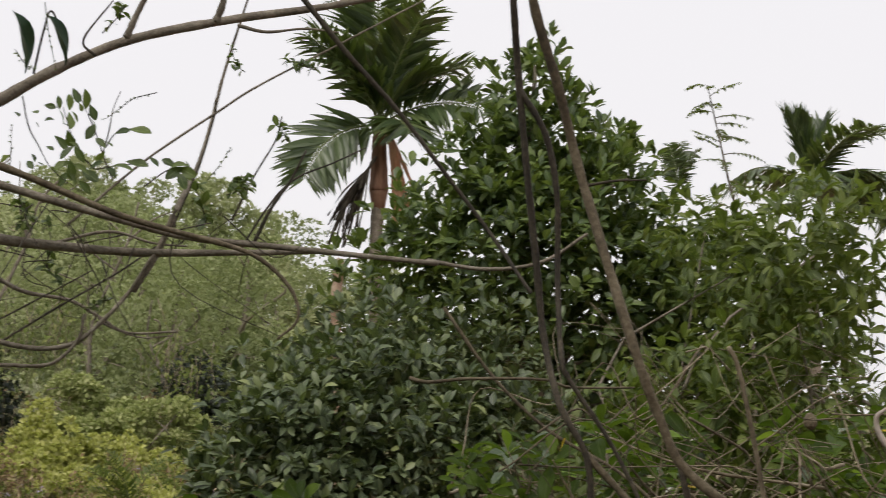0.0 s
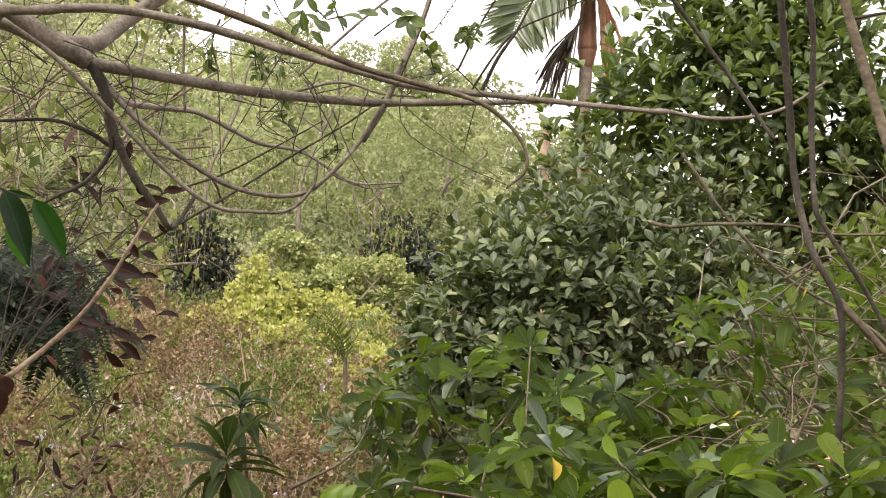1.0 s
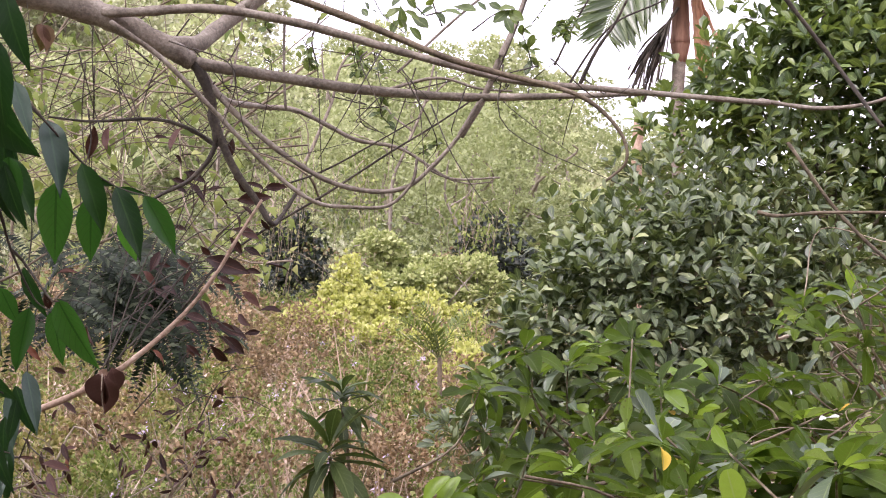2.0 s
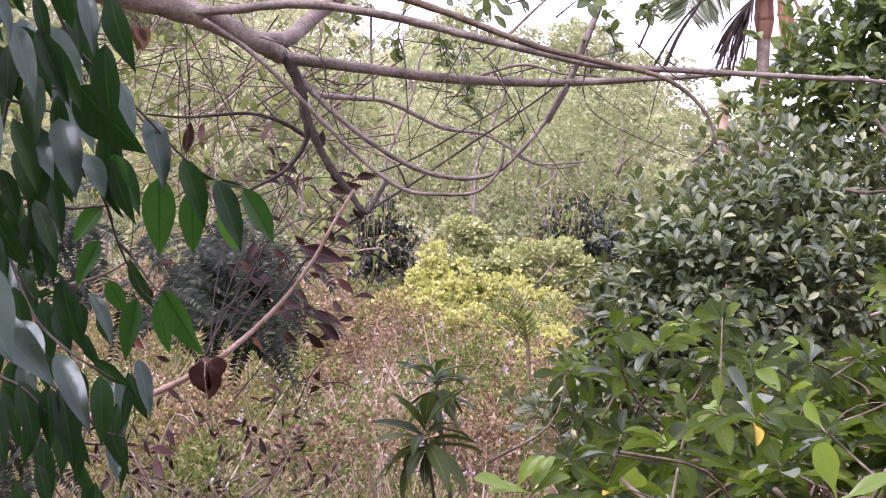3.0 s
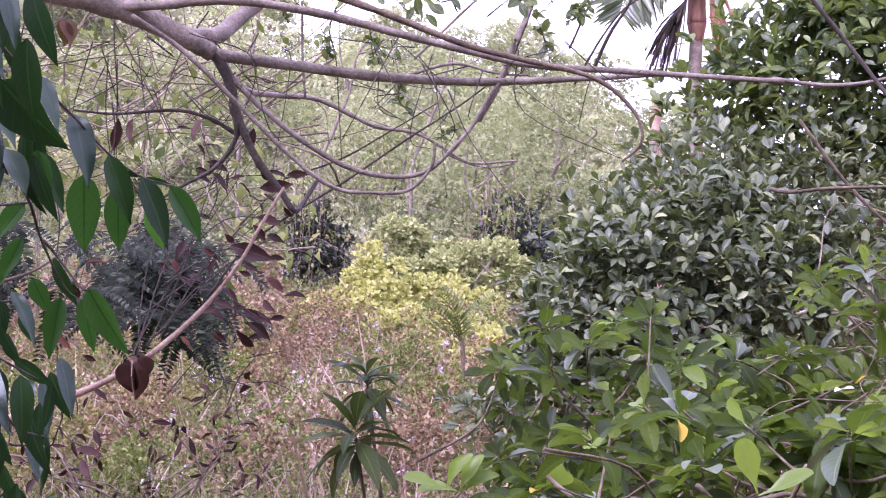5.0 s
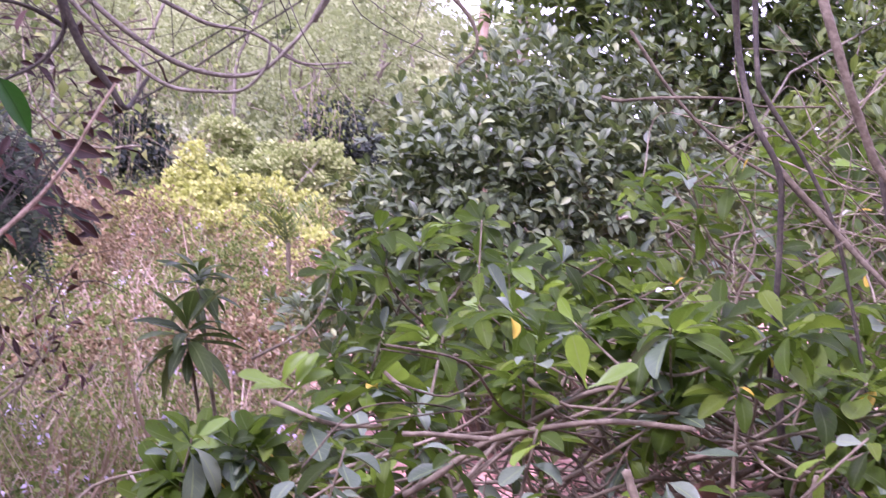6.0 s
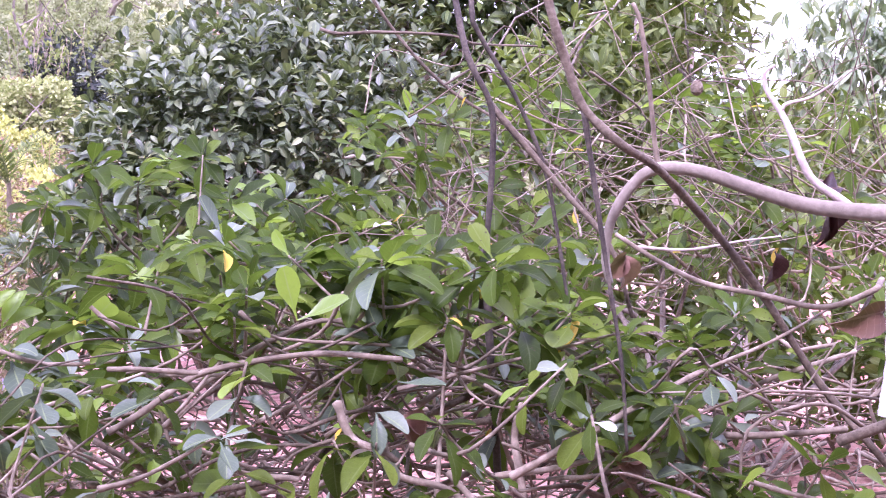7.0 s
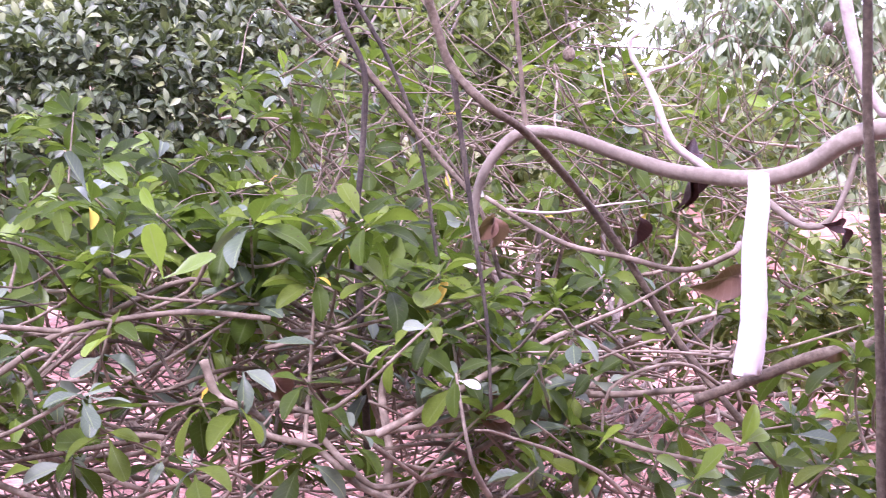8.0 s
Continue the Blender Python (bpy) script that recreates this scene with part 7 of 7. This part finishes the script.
wither_leaf((-0.793, 5.619, 2.577), (-0.697, 5.603, 2.542))
wither_leaf((-0.782, 5.613, 2.528), (-0.672, 5.560, 2.475))
wither_leaf((-1.228, 5.362, 1.627), (-1.148, 5.366, 1.585))
wither_leaf((-1.242, 5.392, 1.591), (-1.266, 5.372, 1.557))
wither_leaf((-1.310, 5.208, 1.712), (-1.267, 5.220, 1.656))
wither_leaf((-1.314, 5.443, 1.427), (-1.268, 5.495, 1.398))
wither_leaf((-1.167, 5.168, 1.489), (-1.140, 5.126, 1.432))
wither_leaf((-1.264, 5.229, 1.397), (-1.144, 5.229, 1.389))
wither_leaf((-1.119, 5.374, 2.738), (-1.133, 5.385, 2.606))
wither_leaf((-0.788, 5.655, 2.585), (-0.777, 5.684, 2.512))
wither_leaf((-0.663, 5.438, 2.527), (-0.714, 5.457, 2.463))
wither_leaf((-0.645, 5.531, 2.479), (-0.579, 5.551, 2.455))
wither_leaf((-0.850, 5.400, 2.236), (-0.876, 5.341, 2.165))
wither_leaf((-0.782, 5.396, 2.207), (-0.716, 5.376, 2.165))
wither_leaf((-1.003, 5.597, 2.139), (-0.948, 5.642, 2.108))
wither_leaf((-0.706, 5.301, 2.165), (-0.743, 5.313, 2.095))
wither_leaf((-0.534, 5.602, 2.261), (-0.458, 5.572, 2.236))
wither_leaf((-0.445, 5.395, 2.377), (-0.410, 5.403, 2.330))
wither_leaf((-0.525, 5.358, 2.517), (-0.558, 5.338, 2.563))
wither_leaf((-0.922, 5.261, 2.281), (-0.954, 5.208, 2.235))
wither_leaf((-0.784, 5.621, 1.941), (-0.713, 5.545, 1.915))
wither_leaf((-0.545, 5.585, 1.979), (-0.497, 5.503, 1.946))
wither_leaf((-1.217, 5.177, 1.779), (-1.164, 5.196, 1.755))
wither_leaf((-1.407, 5.527, 1.848), (-1.358, 5.475, 1.784))
wither_leaf((-1.057, 5.362, 2.731), (-1.066, 5.284, 2.649))
wither_leaf((-0.853, 5.505, 2.091), (-0.790, 5.449, 2.073))
wither_leaf((-1.334, 5.232, 1.498), (-1.299, 5.258, 1.444))
wither_leaf((-1.448, 5.222, 1.223), (-1.433, 5.270, 1.284))
wither_leaf((-1.239, 5.270, 1.354), (-1.203, 5.182, 1.300))
wither_stem([(-1.001, 5.061, 1.789), (-0.949, 5.285, 1.956), (-0.804, 5.414, 2.236), (-0.576, 5.528, 2.600)])
wither_stem([(-0.804, 5.414, 2.236), (-0.663, 5.431, 2.331), (-0.449, 5.451, 2.319)])
wither_stem([(-0.927, 5.292, 2.049), (-0.757, 5.421, 2.164), (-0.509, 5.448, 2.164)])
wither_stem([(-0.757, 5.419, 2.331), (-0.721, 5.420, 2.450), (-0.789, 5.393, 2.710)])
wither_stem([(-0.734, 5.424, 2.164), (-0.639, 5.429, 1.950), (-0.544, 5.434, 1.854)])
wither_stem([(-0.663, 5.429, 1.997), (-0.568, 5.435, 1.926), (-0.492, 5.441, 1.909)])
wither_stem([(-0.949, 5.285, 1.956), (-0.851, 5.408, 2.165), (-0.732, 5.416, 2.497), (-0.624, 5.518, 2.672)])
wither_stem([(-1.113, 5.228, 2.788), (-1.104, 5.243, 2.651), (-1.140, 5.247, 2.490), (-1.146, 5.355, 2.283)])
wither_stem([(-0.757, 5.421, 2.188), (-0.568, 5.442, 2.212), (-0.502, 5.448, 2.164)])
wither_stem([(-1.366, 5.360, 1.481), (-1.274, 5.270, 1.423), (-1.150, 5.291, 1.379)])
wither_stem([(-1.054, 5.472, 2.381), (-0.865, 5.502, 2.430), (-0.673, 5.524, 2.503), (-0.509, 5.540, 2.515)])
wither_stem([(-0.601, 5.535, 2.430), (-0.541, 5.542, 2.406), (-0.456, 5.546, 2.467)])
wither_stem([(-1.002, 5.161, 1.766), (-0.997, 5.332, 2.102), (-0.892, 5.444, 2.499)])
wither_stem([(-1.007, 5.162, 1.793), (-0.888, 5.351, 2.222), (-0.657, 5.466, 2.644)])
wither_stem([(-0.986, 5.176, 1.938), (-0.794, 5.364, 2.097), (-0.515, 5.496, 2.351)])
wither_stem([(-0.921, 5.181, 1.842), (-0.739, 5.373, 2.164), (-0.453, 5.497, 2.448)])
wither_stem([(-0.960, 5.173, 1.813), (-0.856, 5.356, 2.111), (-0.763, 5.467, 2.404)])
wither_stem([(-0.928, 5.181, 1.858), (-0.774, 5.366, 2.062), (-0.525, 5.497, 2.236)])
wither_stem([(-0.969, 5.171, 1.818), (-0.747, 5.370, 2.070), (-0.429, 5.503, 2.308)])
wither_stem([(-1.120, 5.358, 3.274), (-1.139, 5.391, 3.067), (-1.132, 5.427, 2.810), (-1.150, 5.444, 2.572), (-1.138, 5.456, 2.381)])
wither_stem([(-1.164, 5.396, 2.997), (-1.179, 5.422, 2.762), (-1.155, 5.448, 2.500)])
wither_stem([(-1.468, 5.298, 3.160), (-1.505, 5.312, 3.010), (-1.541, 5.322, 2.871), (-1.563, 5.331, 2.731)])
wither_stem([(-0.758, 5.433, 3.191), (-0.856, 5.443, 3.050), (-0.925, 5.454, 2.896), (-0.980, 5.467, 2.693)])
wither_leaf((-0.930, 5.493, 2.404), (-0.861, 5.506, 2.414))
wither_leaf((-0.517, 5.539, 1.899), (-0.451, 5.569, 1.915))
wither_leaf((-0.603, 5.526, 1.823), (-0.517, 5.546, 1.841))
wither_leaf((-0.930, 5.494, 2.018), (-0.873, 5.499, 2.019))
wither_leaf((-0.821, 5.511, 2.343), (-0.749, 5.502, 2.334))
wither_leaf((-0.790, 5.501, 2.632), (-0.739, 5.494, 2.651))
wither_leaf((-0.756, 5.517, 1.977), (-0.666, 5.469, 1.962))
wither_leaf((-0.902, 5.479, 2.702), (-0.835, 5.469, 2.722))
wither_leaf((-0.563, 5.540, 2.398), (-0.527, 5.501, 2.360))
wither_leaf((-0.831, 5.504, 1.916), (-0.738, 5.483, 1.961))
wither_leaf((-0.438, 5.554, 2.186), (-0.340, 5.556, 2.211))
wither_leaf((-0.895, 5.502, 2.164), (-0.828, 5.537, 2.149))
wither_leaf((-0.876, 5.505, 2.186), (-0.822, 5.509, 2.179))
wither_leaf((-0.572, 5.541, 2.062), (-0.504, 5.550, 2.050))
wither_leaf((-0.823, 5.503, 2.538), (-0.766, 5.478, 2.530))
wither_leaf((-0.581, 5.542, 2.157), (-0.520, 5.544, 2.188))
wither_leaf((-0.889, 5.491, 1.832), (-0.821, 5.467, 1.794))
wither_leaf((-0.835, 5.503, 2.509), (-0.748, 5.491, 2.488))
wither_leaf((-0.933, 5.496, 2.157), (-0.864, 5.453, 2.096))
wither_leaf((-0.441, 5.545, 2.515), (-0.360, 5.492, 2.519))
wither_leaf((-0.751, 5.511, 1.855), (-0.690, 5.493, 1.808))
wither_leaf((-0.455, 5.549, 1.999), (-0.362, 5.576, 2.006))
wither_leaf((-0.751, 5.511, 1.839), (-0.702, 5.525, 1.797))
wither_leaf((-0.629, 5.531, 1.945), (-0.538, 5.505, 1.903))
wither_leaf((-0.524, 5.547, 2.163), (-0.452, 5.544, 2.163))
wither_leaf((-0.671, 5.526, 1.949), (-0.617, 5.499, 1.957))
for k in range(26):
    a, e = radians(rng.uniform(-14.5, -5.2)), radians(rng.uniform(-7.0, 3.5))
    at = np.array([5.9 * math.sin(a), 5.9 * math.cos(a), 2.2 + 5.9 * math.sin(e)])
    v = np.array([rng.uniform(-0.15, 0.3), rng.uniform(-0.1, 0.1), rng.uniform(-0.12, 0.3)])
    wither_stem([tuple(at), tuple(at + v * 0.5 + rng.standard_normal(3) * 0.02), tuple(at + v)])
    if k % 2:
        wither_leaf(tuple(at + v), tuple(at + v + unit(rng.standard_normal(3)) * 0.09))

dl = thing("curled_dead_leaf", (-0.935, 4.74, 1.79), "large curled brown dead leaf caught on a stem", "leaf")
for base, axis, face, size, width, mat in (((0.0, -0.012, 0.012), (-0.16, -0.1, -1), (-0.35, -0.9, 0.2), 0.13, 0.74, POD_LEAF), ((0.012, -0.03, 0.006), (0.14, 0.05, -1), (0.55, -0.8, 0.25), 0.16, 0.46, POD_LEAF),
                                           ((0.03, 0.0, 0.03), (0.3, -0.1, -1), (0.2, -1, 0.2), 0.09, 0.7, POD_LEAF), ((-0.012, -0.02, 0.02), (0.8, -0.3, -0.5), (-0.1, -0.7, 0.7), 0.05, 0.6, BROWN_LEAF)):
    single("lobe", [shared_leaf(leaf_shape(width, 10, 0.35, 0.4, 0.48, wave=0.03, blunt=0.3, twist=0.3), mat)], *poses_of(np.array([base]), np.array([axis], float), np.array([face], float), np.array([size])), dl)
tubes("midrib", [([(0.004, -0.035, 0.01), (0.008, -0.055, -0.06), (0.018, -0.05, -0.14)], 0.0025, 0.001, 5, 0.05, 4)], TWIG_GREY, dl)


# ---- feathery plant behind the drooping leaves ----
feather = thing("feathery_shrub", (-2.4, 6.4, 0), "dark feathery shrub with finely divided leaves", "shrub")
f0 = np.array((-2.4, 6.4, 0))
HOMES = (((-1.4, 6.2, 1.95), (-0.85, 6.7, 2.35)), ((-2.35, 6.0, 2.1), (-1.75, 6.5, 2.5)), ((-2.5, 5.9, 1.1), (-2.0, 6.4, 1.45)), ((-1.6, 6.1, 1.9), (-1.1, 6.8, 2.25)), ((-1.3, 6.2, 1.95), (-0.8, 6.6, 2.2)))
for k in range(195):
    at = rng.uniform(*HOMES[k % 5]) + rng.standard_normal(3) * np.array([0.07, 0.1, 0.08])
    heading, rise = rng.uniform(150, 390), rng.uniform(-70, 5)
    h = np.array([math.cos(radians(heading)) * math.cos(radians(rise)), math.sin(radians(heading)) * math.cos(radians(rise)), math.sin(radians(rise))])
    side = unit(np.cross(h, (0, 0, 1)))
    out = unit(np.cross(side, h) + np.array([0, -0.9, 0.2]))
    side = unit(np.cross(out, h))
    reach = rng.uniform(0.2, 0.34)
    turns, places, sizes = [], [], []
    for q in np.linspace(0.08, 1, 20):
        for sgn in (-1, 1):
            places.append(at - f0 + h * reach * q + np.array([0, 0, -0.09 * q * q]))
            turns.append(sgn * side + 0.45 * h + 0.1 * rng.standard_normal(3))
            sizes.append((0.028 + 0.03 * math.sin(math.pi * (0.12 + 0.8 * q))) * rng.uniform(0.85, 1.15))
    n = len(places)
    leaf = scattered("feather_leaf", LEAFLET, *poses_of(np.array(places), np.array(turns), out + 0.25 * rand_dirs(n), np.array(sizes)), FERN_LEAF, feather)
    tubes("rib", [([tuple(at - f0 + h * reach * q + np.array([0, 0, -0.09 * q * q])) for q in (0, 0.5, 1)], 0.003, 0.001, 4, 0.05, 3)], DARK_BARK, leaf)
tubes("stem", crown_limbs((0, 0, 0), [(rng.uniform(-0.4, 1.2), rng.uniform(-0.3, 0.4), rng.uniform(1.0, 2.0)) for k in range(5)], 0.011), DARK_BARK, feather, kind="stuff")


# ---- leaf rosettes in the middle ----
SPEAR = [leaf_shape(0.25, 8, 0.35, 0.16, 0.56), leaf_shape(0.28, 8, 0.55, 0.2, 0.55, wave=0.01), leaf_shape(0.23, 8, 0.2, 0.24, 0.58, twist=0.4)]
def rosette(at, size, count, label):
    at = np.array(at, float)
    ob = thing("rosette_plant", (at[0], at[1], 0), label, "plant", "rosette plants")
    tubes("stem", [([(0.15, 0.1, 0), (0.1, 0.05, at[2] * 0.5), (0, 0, at[2])], 0.012, 0.007, 6, 0.05, 5)], BROWN_STEM, ob)
    n = count
    spin = np.arange(n) * 2.4 + rng.normal(0, 0.15, n)
    up = np.linspace(-0.55, 1.0, n) + rng.normal(0, 0.15, n)
    axis = np.stack([np.cos(spin) * np.cos(up), np.sin(spin) * np.cos(up), np.sin(up)], -1)
    c = np.tile([0, 0, at[2]], (n, 1)) + np.stack([0 * up, 0 * up, np.linspace(-0.06, 0.06, n)], -1)
    single("leaf", [shared_leaf(s, ROSETTE_LEAF) for s in SPEAR], *poses_of(c, axis, np.array([0, 0, 1.0]) + 0.15 * rand_dirs(n), size * (0.8 + 0.4 * rng.random(n))), ob)
    return ob


rosette((-0.14, 5.21, 1.44), 0.23, 26, "rosette of long dark green lance leaves")
rosette((-0.10, 5.43, 1.62), 0.2, 24, "small rosette of lance leaves on a stem")


# ---- undergrowth beyond the shrub ----
for az, dist, r in ((21, 8.0, 0.6), (25, 8.6, 0.7), (29, 8.0, 0.6), (33, 8.8, 0.75), (37, 8.2, 0.7), (41, 8.8, 0.8), (45, 8.2, 0.7), (49, 8.6, 0.8), (17, 8.2, 0.45)):
    x, y = dist * math.sin(radians(az)), dist * math.cos(radians(az))
    low_bush("low_bush", (x, y, 0), [((x, y, 0.75), (r, r * 0.8, 0.5)), ((x + 0.3, y - 0.1, 1.05), (r * 0.6, r * 0.6, 0.45)), ((x - 0.35, y + 0.1, 0.95), (r * 0.6, r * 0.6, 0.5))],
             RIGHT_LEAF, "low green leafy bush on the bare earth", 170, 0.14, UPRIGHT, 5, "low bushes", r=0.015)


# ---- low earthen wall seen through the leaves ----
bm = bmesh.new()
bmesh.ops.create_cube(bm, size=1)
bmesh.ops.subdivide_edges(bm, edges=bm.edges[:], cuts=5, use_grid_fill=True)
for v in bm.verts:
    v.co = Vector((v.co.x * 3.4, v.co.y * 0.25, (v.co.z + 0.5) * 1.28)) + 0.03 * Vector(noise.noise_vector(v.co * 7))
bmesh.ops.bevel(bm, geom=[e for e in bm.edges if e.calc_face_angle(0) > 0.9], offset=0.02, segments=2, affect="EDGES")
EARTH = bark_material("earth_plaster", [(0.3, (0.3, 0.15, 0.11)), (0.5, (0.46, 0.26, 0.2)), (0.7, (0.58, 0.38, 0.31))], scale=3)
wall = part("earth_wall", bm, EARTH)
wall.matrix_basis = pose(8.3, 8.2, -0.03, 0, 0, -40)
tagged(wall, "low reddish earth-plastered garden wall", "wall")


# ---- dry thicket low behind the drooping leaves ----
dry = thing("dry_thicket", (-2.2, 6.8, 0), "dry thicket of pale twigs and withered red leaves", "shrub")
y0 = np.array((-2.2, 6.8, 0))
lines, pts = [], []
for k in range(150):
    a = np.array([rng.uniform(-3.3, -0.9), rng.uniform(6.2, 8.2), rng.uniform(0.1, 1.0)])
    v = np.array([rng.uniform(-0.6, 0.6), rng.uniform(-0.2, 0.2), rng.uniform(-0.05, 0.6)])
    w = rng.standard_normal((2, 3)) * 0.07
    line = [tuple(a - y0), tuple(a + v * 0.4 + w[0] - y0), tuple(a + v * 0.8 + w[1] - y0), tuple(a + v - y0)]
    lines.append((line, rng.choice([0.003, 0.005, 0.008]), 0.002, 5, 0.1, 3))
    if k % 2:
        pts.append(smooth_line(line, 3)[3:])
tubes("twig", lines, TWIG_GREY, dry, kind="stuff")
pts = np.concatenate(pts)
n = len(pts)
scattered("withered_leaf", SLIM, *poses_of(pts, rand_dirs(n), rand_dirs(n) + np.array([0, -0.3, 0.6]), 0.06 + 0.05 * rng.random(n)), RED_LEAF, dry)
